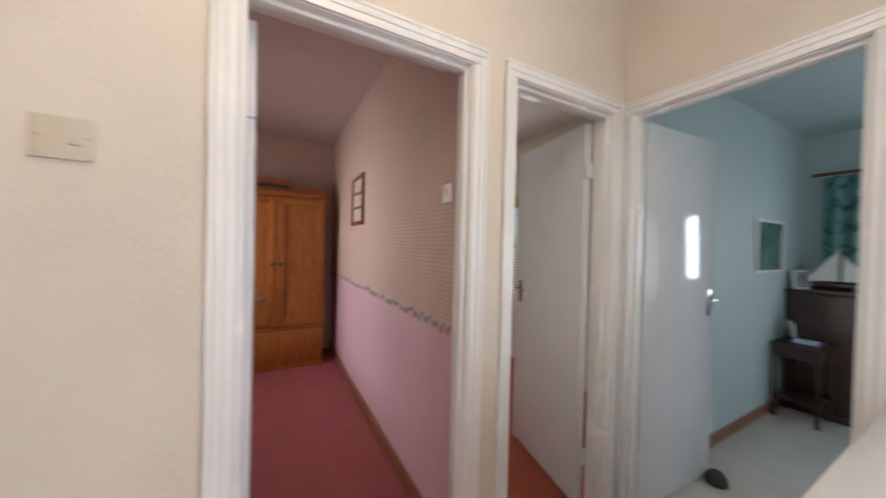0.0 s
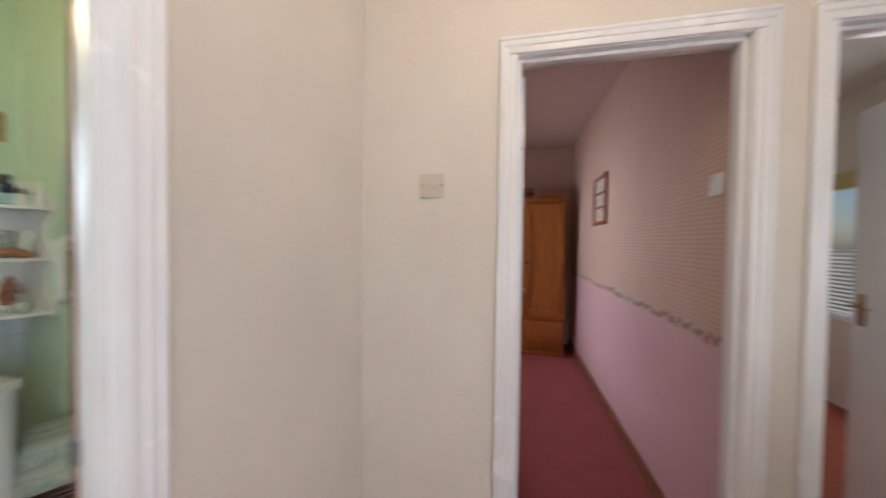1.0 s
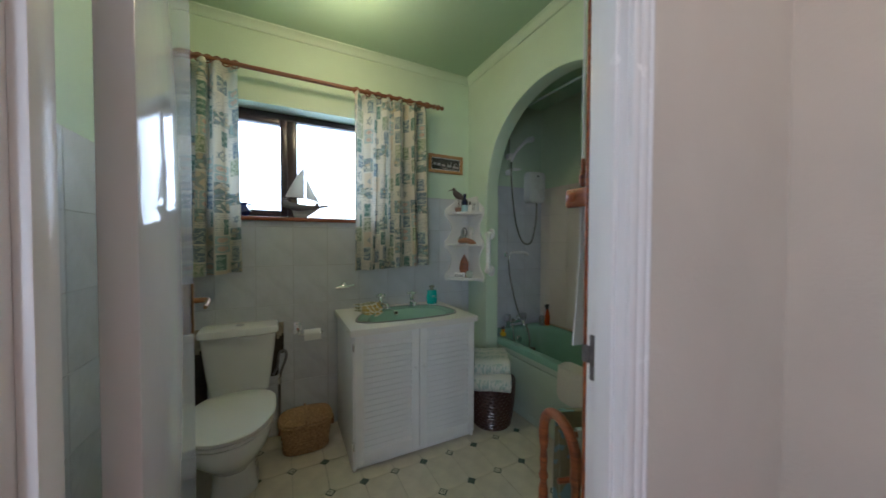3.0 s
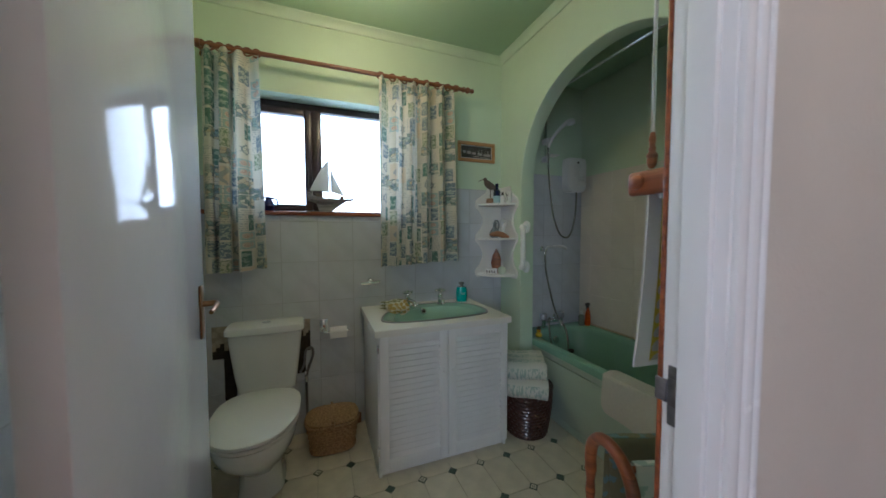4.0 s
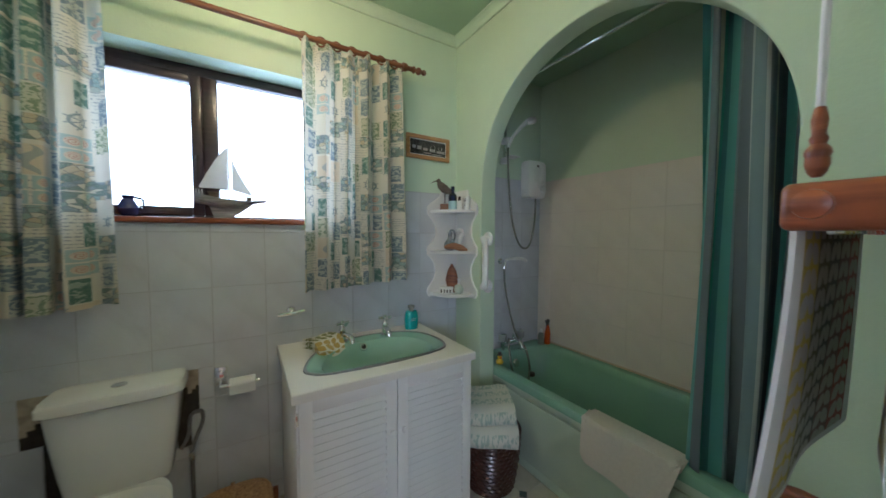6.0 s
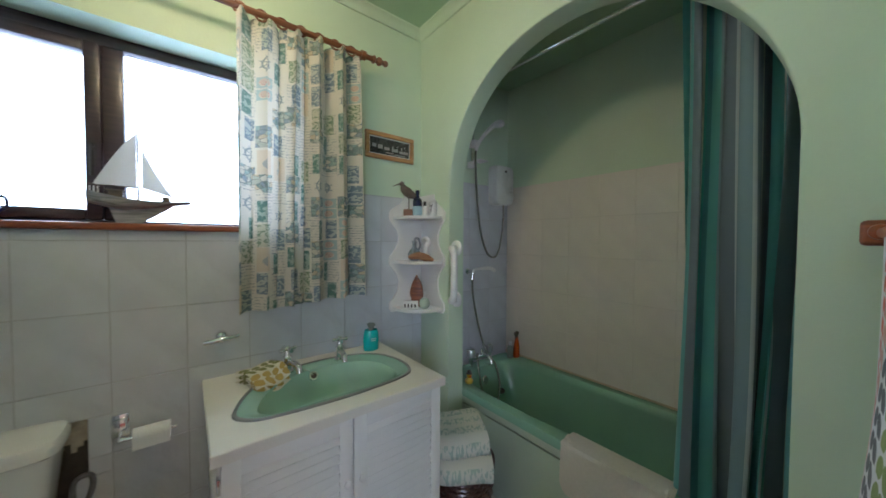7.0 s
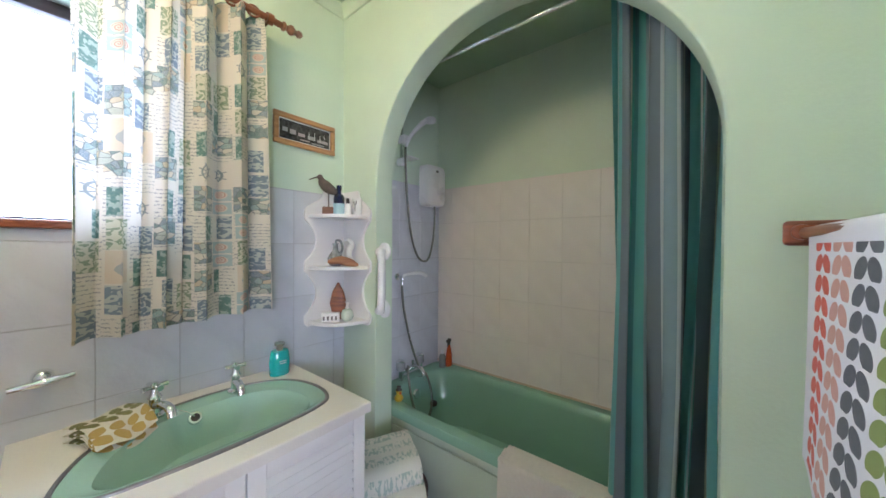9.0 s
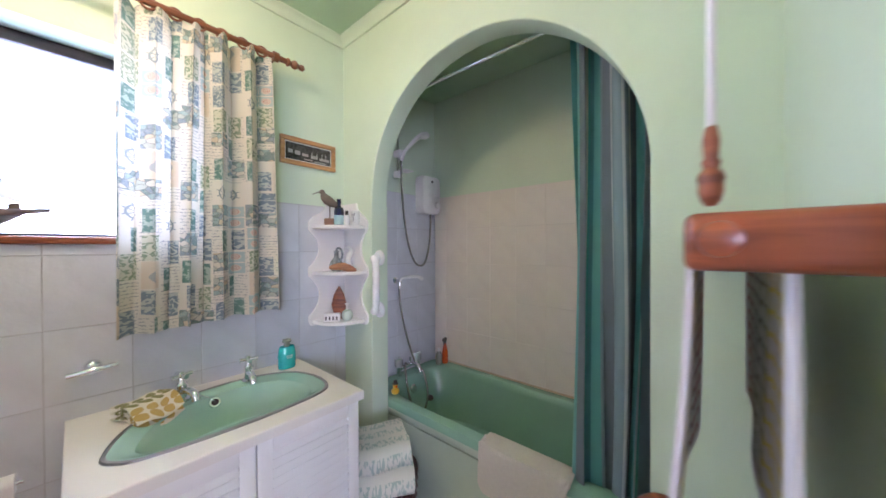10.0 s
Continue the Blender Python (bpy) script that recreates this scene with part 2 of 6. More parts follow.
def wall_with_hole(name, axis, at, thick, u0, u1, z0, z1, holes, mat, label):
    """A wall across one axis, in blocks round its openings; a hole is (u0, u1, z0, z1)."""
    bm = bmesh.new()
    cuts = sorted({u0, u1, *(h[0] for h in holes), *(h[1] for h in holes)})
    for a, b in zip(cuts, cuts[1:]):
        mid = (a + b) / 2
        spans, low = [], z0
        for h in sorted((h for h in holes if h[0] < mid < h[1]), key=lambda h: h[2]):
            if h[2] > low:
                spans.append((low, h[2]))
            low = h[3]
        if low < z1:
            spans.append((low, z1))
        for s, e in spans:
            lo, hi = ((at, a, s), (at + thick, b, e)) if axis == "x" else ((a, at, s), (b, at + thick, e))
            add_box(bm, lo, hi)
    bmesh.ops.remove_doubles(bm, verts=bm.verts, dist=1e-5)
    return setting(name, bm, mat, label, "wall")


WIN = (-0.80, 0.25, 1.44, 2.17)
wall_with_hole("wall_window", "x", XW - 0.28, 0.28, YL - 0.12, YK + 0.12, -0.02, ZC + 0.1, [WIN], GREEN, "pale green painted bathroom wall round the window")
wall_with_hole("wall_toilet_side", "y", YL - 0.12, 0.12, XW, XH, -0.02, ZC + 0.1, [], GREEN, "pale green painted wall beside the toilet")
wall_with_hole("wall_behind_bath", "y", YK, 0.12, XW, XH - 0.005, -0.02, ZC + 0.1, [], GREEN, "pale green painted wall behind the bath")
wall_with_hole("wall_bath_end", "x", -0.755, 0.1, YB, YK, -0.02, ZC, [], GREEN, "pale green painted wall at the end of the bath")
BD = (-0.60, 0.24)                     # bathroom door opening
wall_with_hole("wall_bathroom_door", "x", XD, 0.06, YL, YB + 0.1, -0.02, ZC, [(BD[0] - 0.03, BD[1] + 0.03, -0.02, DOOR + 0.03)], GREEN, "pale green painted wall beside the bathroom door")
wall_with_hole("wall_hall_bathroom", "x", XD + 0.06, XH - XD - 0.06, -2.4, YH, -0.02, ZC, [(BD[0] - 0.03, BD[1] + 0.03, -0.02, DOOR + 0.03)], CREAM, "cream papered hall wall beside the bathroom door")


def arch_wall():
    """The wall in front of the bath with its round-headed opening."""
    x0, x1, spring, top = -2.207, -0.897, 1.64, 2.302
    mid, half = (x0 + x1) / 2, (x1 - x0) / 2
    n = 48
    inner = [(x0, 0.0)]
    for i in range(n + 1):
        a = math.pi - math.pi * i / n
        c, s = math.cos(a), math.sin(a)
        k = 0.93 if c < 0 else 1.03
        inner.append((mid + half * math.copysign(abs(c) ** k, c), spring + (top - spring) * s ** k))
    inner.append((x1, 0.0))
    outer = [(XW, 0.0)]
    for i in range(n + 1):
        outer.append((XW if i == 0 else XD if i == n else XW + (XD - XW) * i / n, ZC))
    outer.append((XD, 0.0))
    bm = bmesh.new()
    grid = [[bm.verts.new((x, y, z)) for x, z in ring] for ring, y in ((inner, YA), (outer, YA), (inner, YB), (outer, YB))]
    fi, fo, bi, bo = grid
    for i in range(len(inner) - 1):
        bm.faces.new((fi[i], fi[i + 1], fo[i + 1], fo[i]))
        bm.faces.new((bi[i + 1], bi[i], bo[i], bo[i + 1]))
        bm.faces.new((fi[i + 1], fi[i], bi[i], bi[i + 1]))
    bmesh.ops.recalc_face_normals(bm, faces=bm.faces)
    rim = [e for e in bm.edges if len(e.link_faces) == 2 and {f.normal.to_tuple(0) for f in e.link_faces} != {e.link_faces[0].normal.to_tuple(0)} and all(any((v.co - Vector((x, y, z))).length < 1e-4 for x, z in inner[1:-1] for y in (YA, YB)) for v in e.verts) and abs(e.verts[0].co.y - e.verts[1].co.y) < 1e-4]
    bmesh.ops.bevel(bm, geom=rim, offset=0.008, segments=3, affect="EDGES", profile=0.5)
    return setting("wall_arch", bm, GREEN, "pale green painted wall with a round arch over the bath", "wall")


arch_wall()
setting("ceiling", boxes(((XW - 0.28, YL - 0.12, ZC), (XH, YK + 0.12, ZC + 0.1))), CEIL_GREEN, "green painted bathroom ceiling", "ceiling")
setting("ceiling_alcove", boxes(((XW, YB, 2.56), (-0.755, YK, 2.6))), CEIL_GREEN, "green painted ceiling over the bath", "ceiling")
setting("floor", boxes(((XW - 0.28, YL - 0.12, -0.1), (XH, YK + 0.12, -0.006))), VINYL_LINE, "cream vinyl bathroom floor with small green insets", "floor")

# hall and the rooms off it
D1, D2, D3 = (0.054, 0.780), (0.995, 1.62), (0.31, 1.02)
wall_with_hole("wall_hall_doors", "y", YH, HT / 2, XH, XE + HT, -0.02, 2.72, [(D1[0] - 0.03, D1[1] + 0.03, -0.02, DOOR + 0.03), (D2[0] - 0.03, D2[1] + 0.03, -0.02, DOOR + 0.03)], CREAM, "cream papered hall wall with two doorways")
wall_with_hole("wall_pink_doorway", "y", YH + HT / 2, HT / 2, XH, XR, -0.02, 2.72, [(D1[0] - 0.03, D1[1] + 0.03, -0.02, DOOR + 0.03)], PINKPAPER, "pink papered wall round the bedroom doorway")
wall_with_hole("wall_rear_doorway", "y", YH + HT / 2, HT / 2, XR + 0.06, XE + HT, -0.02, 2.72, [(D2[0] - 0.03, D2[1] + 0.03, -0.02, DOOR + 0.03)], CREAM, "cream wall round the rear room's doorway")
# The opening at low y is unseen, cut only for the added hall light.
wall_with_hole("wall_hall_end", "x", XE, HT, -2.4, YH, -0.02, 2.72, [(-2.25, -1.35, 0.85, 2.05), (D3[0] - 0.03, D3[1] + 0.03, -0.02, DOOR + 0.03)], CREAM, "cream papered end wall of the hall with a doorway")
wall_with_hole("wall_hall_back", "y", -2.5, 0.1, XH, XE + HT, -0.02, 2.72, [], CREAM, "cream papered back wall of the hall")
setting("ceiling_hall", boxes(((XH, -2.5, 2.72), (XE + HT, YH + 0.05, 2.8))), PLAIN_CEIL, "white hall ceiling", "ceiling")
setting("floor_hall", boxes(((XH, -2.5, -0.1), (XE, YH, -0.001))), REDCARPET, "red brown hall carpet", "floor")

setting("floor_pink_room", boxes(((XH, YH, -0.1), (XR, 4.5, -0.002))), ROSECARPET, "rose red bedroom carpet", "floor")
setting("floor_rear_room", boxes(((XR, YH + 0.05, -0.1), (2.95, 5.3, -0.0025))), REDCARPET, "red brown carpet of the rear room", "floor")
setting("floor_teal_room", boxes(((XE, -1.25, -0.1), (4.85, 1.12, -0.003))), GREYCARPET, "pale grey carpet of the teal room", "floor")
setting("ceiling_pink_room", boxes(((XH - 0.5, YH + 0.05, 2.68), (XR + 0.03, 5.3, 2.8))), PINKCEIL, "pink bedroom ceiling with shade in its colour", "ceiling")
setting("ceiling_rear_room", boxes(((XR + 0.03, YH + 0.05, 2.68), (2.95, 5.3, 2.8))), PLAIN_CEIL, "white ceiling of the rear room", "ceiling")
setting("ceiling_teal_room", boxes(((XE + HT, -1.25, 2.52), (4.85, 1.12, 2.64))), TEAL, "pale teal ceiling", "ceiling")
wall_with_hole("wall_pink_far", "y", 4.43, 0.1, XH, XR, -0.02, 2.68, [], PINKPAPER, "pink papered far bedroom wall")
# No window is known here; the opening only holds the added lamp.
wall_with_hole("wall_pink_lamp_opening", "x", XH - 0.5, 0.1, YK + 0.12, 4.53, -0.02, 2.68, [(2.5, 3.7, 0.95, 2.05)], PINKPAPER, "pink papered bedroom wall with an unseen opening for added light")
wall_with_hole("wall_pink_return", "y", YK + 0.02, 0.1, XH - 0.5, XH, -0.02, 2.68, [], PINKPAPER, "pink papered bedroom wall")
wall_with_hole("wall_pink_side", "x", XR, 0.03, YH + HT, 4.43, 1.035, 2.68, [], PINKPAPER, "pink trellis wallpaper above the border")
wall_with_hole("wall_pink_dado", "x", XR, 0.03, YH + HT, 4.43, -0.02, 0.975, [], PINKPAINT, "plain pink wallpaper below the border")
wall_with_hole("wall_rear_side", "x", XR + 0.03, 0.03, YH + HT, 5.3, -0.02, 2.68, [], CREAM, "cream wall of the rear room")
wall_with_hole("wall_rear_far", "y", 5.2, 0.1, XR + 0.06, 2.85, -0.02, 2.68, [], CREAM, "cream far wall of the rear room")
wall_with_hole("wall_rear_east", "x", 2.85, 0.1, 1.24, 5.3, -0.02, 2.68, [(2.55, 3.7, 0.75, 1.95)], CREAM, "cream end wall of the rear room")
wall_with_hole("wall_teal_side", "y", 1.12, 0.1, XE + HT, 4.85, -0.02, 2.52, [], TEAL, "pale teal wall with a picture")
wall_with_hole("wall_teal_far", "x", 4.75, 0.1, -1.15, 1.12, -0.02, 2.52, [(-0.31, 0.19, 1.13, 2.03)], TEAL, "pale teal far wall")
# The back opening is unseen, cut for the added teal room lamp.
wall_with_hole("wall_teal_back", "y", -1.25, 0.1, XE + HT, 4.85, -0.02, 2.52, [(2.5, 3.9, 0.9, 2.1)], TEAL, "pale teal back wall")

# ---- patterned cloth ----
class Net:
    """Short names for shader maths."""
    def __init__(self, m):
        self.n, self.l = m.node_tree.nodes, m.node_tree.links

    def put(self, socket, value):
        if isinstance(value, bpy.types.NodeSocket):
            self.l.new(value, socket)
        else:
            socket.default_value = value

    def f(self, op, a, b=0.0, c=0.0):
        x = self.n.new("ShaderNodeMath")
        x.operation = op
        for i, v in enumerate((a, b, c)):
            self.put(x.inputs[i], v)
        return x.outputs[0]

    def mix(self, fac, a, b):
        x = self.n.new("ShaderNodeMix")
        x.data_type = "RGBA"
        self.put(x.inputs[0], fac)
        for sock, v in ((x.inputs[6], a), (x.inputs[7], b)):
            self.put(sock, v if isinstance(v, bpy.types.NodeSocket) else (*v, 1))
        return x.outputs[2]

    def uv(self):
        u = self.n.new("ShaderNodeUVMap")
        s = self.n.new("ShaderNodeSeparateXYZ")
        self.l.new(u.outputs[0], s.inputs[0])
        return u.outputs[0], s.outputs[0], s.outputs[1]

    def rand(self, x, y):
        c = self.n.new("ShaderNodeCombineXYZ")
        self.put(c.inputs[0], x), self.put(c.inputs[1], y)
        w = self.n.new("ShaderNodeTexWhiteNoise")
        w.noise_dimensions = "2D"
        self.l.new(c.outputs[0], w.inputs["Vector"])
        s = self.n.new("ShaderNodeSeparateColor")
        self.l.new(w.outputs["Color"], s.inputs[0])
        return w.outputs["Value"], s.outputs[1], s.outputs[2]

    def noise(self, vec, scale, detail=2.0):
        t = self.n.new("ShaderNodeTexNoise")
        t.inputs["Scale"].default_value, t.inputs["Detail"].default_value = scale, detail
        self.l.new(vec, t.inputs["Vector"])
        return t.outputs["Fac"]

    def cells(self, vec, scale, kind="F1"):
        """Voronoi cells: distance and a colour for each."""
        t = self.n.new("ShaderNodeTexVoronoi")
        t.voronoi_dimensions, t.feature = "2D", kind
        t.inputs["Scale"].default_value = scale
        self.l.new(vec, t.inputs["Vector"])
        if kind != "F1":
            return t.outputs["Distance"]
        c = self.n.new("ShaderNodeSeparateColor")
        self.l.new(t.outputs["Color"], c.inputs[0])
        return t.outputs["Distance"], c.outputs[0]

    def ramp(self, value, stops, constant=True):
        r = self.n.new("ShaderNodeValToRGB")
        cr = r.color_ramp
        cr.interpolation = "CONSTANT" if constant else "LINEAR"
        for i, (p, c) in enumerate(stops):
            e = cr.elements[i] if i < 2 else cr.elements.new(p)
            e.position, e.color = p, (*c, 1)
        self.put(r.inputs["Fac"], value)
        return r.outputs["Color"]


def cloth(name, rough=0.9, through_light=0.0):
    """An empty woven material; returns it, its Net and a function that sets the colour."""
    m = bpy.data.materials.new(name)
    m.use_nodes = True
    net = Net(m)
    b = m.node_tree.nodes["Principled BSDF"]
    b.inputs["Roughness"].default_value = rough
    b.inputs["Sheen Weight"].default_value = 0.2
    uv, u, v = net.uv()
    bp = net.n.new("ShaderNodeBump")
    bp.inputs["Strength"].default_value, bp.inputs["Distance"].default_value = 0.5, 0.002
    net.l.new(net.noise(uv, 420.0), bp.inputs["Height"])
    net.l.new(bp.outputs["Normal"], b.inputs["Normal"])

    def finish(colour):
        net.put(b.inputs["Base Color"], colour)
        if through_light:
            tr = net.n.new("ShaderNodeBsdfTranslucent")
            net.put(tr.inputs["Color"], colour)
            ms = net.n.new("ShaderNodeMixShader")
            ms.inputs[0].default_value = through_light
            net.l.new(b.outputs[0], ms.inputs[1]), net.l.new(tr.outputs[0], ms.inputs[2])
            net.l.new(ms.outputs[0], net.n["Material Output"].inputs["Surface"])
        return m
    return net, uv, u, v, finish


def seaside_print():
    """Patchwork of seaside blocks on cream cotton: sea plants, spirals, seahorses, shells, framed waves and lines of script."""
    g, uv, u, v, finish = cloth("seaside_print_cotton", 0.9, 0.30)
    cream = (0.70, 0.66, 0.55)
    cu, cv = 0.086, 0.100
    a = g.f("DIVIDE", u, cu)
    col = g.f("FLOOR", a)
    b = g.f("ADD", g.f("DIVIDE", v, cv), g.rand(col, 3.7)[0])
    row = g.f("FLOOR", b)
    fu, fv = g.f("FRACT", a), g.f("FRACT", b)
    pick, other, third = g.rand(col, row)

    def box(u0, u1, v0, v1):
        return g.f("MULTIPLY", g.f("MULTIPLY", g.f("GREATER_THAN", fu, u0), g.f("LESS_THAN", fu, u1)), g.f("MULTIPLY", g.f("GREATER_THAN", fv, v0), g.f("LESS_THAN", fv, v1)))

    def kind(lo, hi):
        return g.f("MULTIPLY", g.f("GREATER_THAN", pick, lo), g.f("LESS_THAN", pick, hi))

    def both(*fs):
        out = fs[0]
        for f in fs[1:]:
            out = g.f("MULTIPLY", out, f)
        return out

    def disc(cx, cy, ku, kv):
        dx, dy = g.f("MULTIPLY", g.f("SUBTRACT", fu, cx), ku), g.f("MULTIPLY", g.f("SUBTRACT", fv, cy), kv)
        return g.f("SQRT", g.f("ADD", g.f("MULTIPLY", dx, dx), g.f("MULTIPLY", dy, dy))), dx, dy
    blob, fine = g.noise(uv, 55.0, 1.5), g.noise(uv, 170.0, 2.0)
    # script on the cream ground
    wave = g.f("ADD", g.f("MULTIPLY", fv, 8.0), g.f("MULTIPLY", g.noise(uv, 240.0, 1.0), 1.0))
    script = both(g.f("LESS_THAN", g.f("FRACT", wave), 0.24), g.f("GREATER_THAN", g.noise(uv, 110.0, 1.0), 0.45), g.f("GREATER_THAN", g.f("FRACT", g.f("MULTIPLY", other, 7.0)), 0.35))
    colour = g.mix(g.f("MULTIPLY", script, 0.75), cream, (0.16, 0.19, 0.20))
    # dark green block with a pale figure, beside script
    left = g.f("MULTIPLY", g.f("LESS_THAN", third, 0.5), 0.26)
    dark = both(kind(0.0, 0.17), box(g.f("ADD", 0.06, left), g.f("ADD", 0.68, left), 0.08, 0.95))
    figure = g.f("GREATER_THAN", g.f("ADD", g.f("MULTIPLY", blob, 0.7), g.f("MULTIPLY", fine, 0.3)), 0.52)
    colour = g.mix(dark, colour, g.mix(g.f("MULTIPLY", figure, 0.75), (0.035, 0.16, 0.13), (0.40, 0.49, 0.41)))
    # sea plants: wavering green stems on a pale ground
    plant = both(kind(0.17, 0.31), box(0.06, 0.94, 0.04, 0.97))
    stem = g.f("FRACT", g.f("ADD", g.f("MULTIPLY", fu, 3.6), g.f("MULTIPLY", g.f("SUBTRACT", blob, 0.5), 3.4)))
    colour = g.mix(plant, colour, g.mix(g.f("LESS_THAN", stem, 0.44), (0.55, 0.55, 0.40), g.mix(fine, (0.06, 0.16, 0.10), (0.30, 0.36, 0.20))))
    # four red spirals on aqua squares
    aqua = kind(0.31, 0.41)
    qu, qv = g.f("SUBTRACT", g.f("FRACT", g.f("MULTIPLY", fu, 2)), 0.5), g.f("SUBTRACT", g.f("FRACT", g.f("MULTIPLY", fv, 2)), 0.5)
    square = both(aqua, g.f("LESS_THAN", g.f("MAXIMUM", g.f("ABSOLUTE", qu), g.f("ABSOLUTE", qv)), 0.44))
    rad = g.f("SQRT", g.f("ADD", g.f("MULTIPLY", qu, qu), g.f("MULTIPLY", qv, qv)))
    swirl = g.f("ADD", g.f("MULTIPLY", rad, 8.0), g.f("DIVIDE", g.f("ARCTAN2", qv, qu), 6.283))
    ring = g.f("MULTIPLY", g.f("GREATER_THAN", g.f("FRACT", swirl), 0.55), g.f("LESS_THAN", rad, 0.27))
    colour = g.mix(square, colour, (0.36, 0.48, 0.46))
    colour = g.mix(both(square, g.f("LESS_THAN", rad, 0.31)), colour, (0.66, 0.58, 0.46))
    colour = g.mix(both(square, ring), colour, (0.48, 0.24, 0.18))
    # grey seahorse on tan
    tan = both(kind(0.41, 0.52), box(0.05, 0.95, 0.0, 1.0))
    bend = g.f("ADD", 0.5, g.f("MULTIPLY", 0.15, g.f("SINE", g.f("MULTIPLY", fv, 8.0))))
    girth = g.f("MULTIPLY", 0.17, g.f("SINE", g.f("MULTIPLY", fv, 3.1)))
    body = g.f("LESS_THAN", g.f("ABSOLUTE", g.f("SUBTRACT", fu, bend)), g.f("MULTIPLY", girth, g.f("ADD", 0.5, blob)))
    colour = g.mix(tan, colour, g.mix(g.f("MULTIPLY", body, 0.85), (0.66, 0.56, 0.41), (0.30, 0.34, 0.33)))
    # heaps of shells, each with a dark outline
    heap = both(kind(0.52, 0.73), g.f("LESS_THAN", fv, g.f("ADD", 0.55, g.f("MULTIPLY", other, 0.4))))
    dist, tone = g.cells(uv, 58.0)
    rim = g.cells(uv, 58.0, "DISTANCE_TO_EDGE")
    shell = g.ramp(tone, [(0, (0.05, 0.15, 0.14)), (0.22, (0.36, 0.40, 0.32)), (0.40, (0.12, 0.20, 0.25)), (0.55, (0.52, 0.42, 0.26)), (0.70, (0.20, 0.33, 0.31)), (0.86, (0.62, 0.58, 0.46))])
    rays = g.f("GREATER_THAN", g.f("FRACT", g.f("MULTIPLY", dist, 5.0)), 0.7)
    shell = g.mix(g.f("MULTIPLY", rays, 0.5), shell, (0.58, 0.56, 0.44))
    colour = g.mix(heap, colour, g.mix(g.f("MULTIPLY", g.f("LESS_THAN", rim, 0.05), 0.85), shell, (0.06, 0.09, 0.11)))
    # slate blue framed waves
    scene_box = both(kind(0.73, 0.88), box(g.f("ADD", 0.05, g.f("MULTIPLY", left, 0.5)), g.f("ADD", 0.84, g.f("MULTIPLY", left, 0.5)), 0.06, 0.94))
    swell = g.f("FRACT", g.f("ADD", g.f("MULTIPLY", fv, 3.2), g.f("MULTIPLY", blob, 3.0)))
    colour = g.mix(scene_box, colour, g.mix(g.f("GREATER_THAN", swell, 0.55), (0.11, 0.18, 0.24), (0.44, 0.49, 0.45)))
    # ship's wheel in line
    r, dx, dy = disc(0.5, 0.5, 1.0, 1.17)
    spoke = g.f("LESS_THAN", g.f("ABSOLUTE", g.f("SUBTRACT", g.f("FRACT", g.f("MULTIPLY", g.f("ARCTAN2", dy, dx), 1.2732)), 0.5)), g.f("DIVIDE", 0.03, g.f("ADD", r, 0.02)))
    hoop = g.f("LESS_THAN", g.f("ABSOLUTE", g.f("SUBTRACT", r, 0.30)), 0.035)
    wheel = both(g.f("GREATER_THAN", pick, 0.95), g.f("LESS_THAN", r, 0.42), g.f("MAXIMUM", spoke, hoop))
    colour = g.mix(g.f("GREATER_THAN", pick, 0.95), colour, cream)
    colour = g.mix(g.f("MULTIPLY", wheel, 0.85), colour, (0.12, 0.19, 0.21))
    return finish(g.mix(g.f("MULTIPLY", fine, 0.28), colour, cream))


def striped():
    """Vertical stripes in greens, greys and white."""
    g, uv, u, v, finish = cloth("striped_shower_cloth", 0.6, 0.20)
    w, t, dt, gr, lg, em = (0.68, 0.72, 0.70), (0.11, 0.38, 0.37), (0.04, 0.19, 0.21), (0.14, 0.18, 0.21), (0.44, 0.50, 0.51), (0.012, 0.26, 0.21)
    bg, cr, nv = (0.20, 0.30, 0.33), (0.46, 0.49, 0.37), (0.035, 0.05, 0.08)
    widths = [(t, 3), (w, 1), (em, 1.7), (lg, 1), (t, 2), (gr, 4.5), (cr, 2.6), (em, 1.4), (dt, 1.5), (t, 2.5), (bg, 3.5), (w, 1.2), (gr, 5.5), (lg, 3), (em, 1.4), (bg, 5.5), (lg, 1.2), (gr, 3), (cr, 1.2), (nv, 3)]
    total, at, stops = sum(x for _, x in widths), 0.0, []
    for c, x in widths:
        stops.append((at / total, c))
        at += x
    stripe = g.ramp(g.f("FRACT", g.f("DIVIDE", u, 0.56)), stops)
    return finish(g.mix(g.f("MULTIPLY", g.noise(uv, 8.0), 0.15), stripe, (0.1, 0.14, 0.14)))


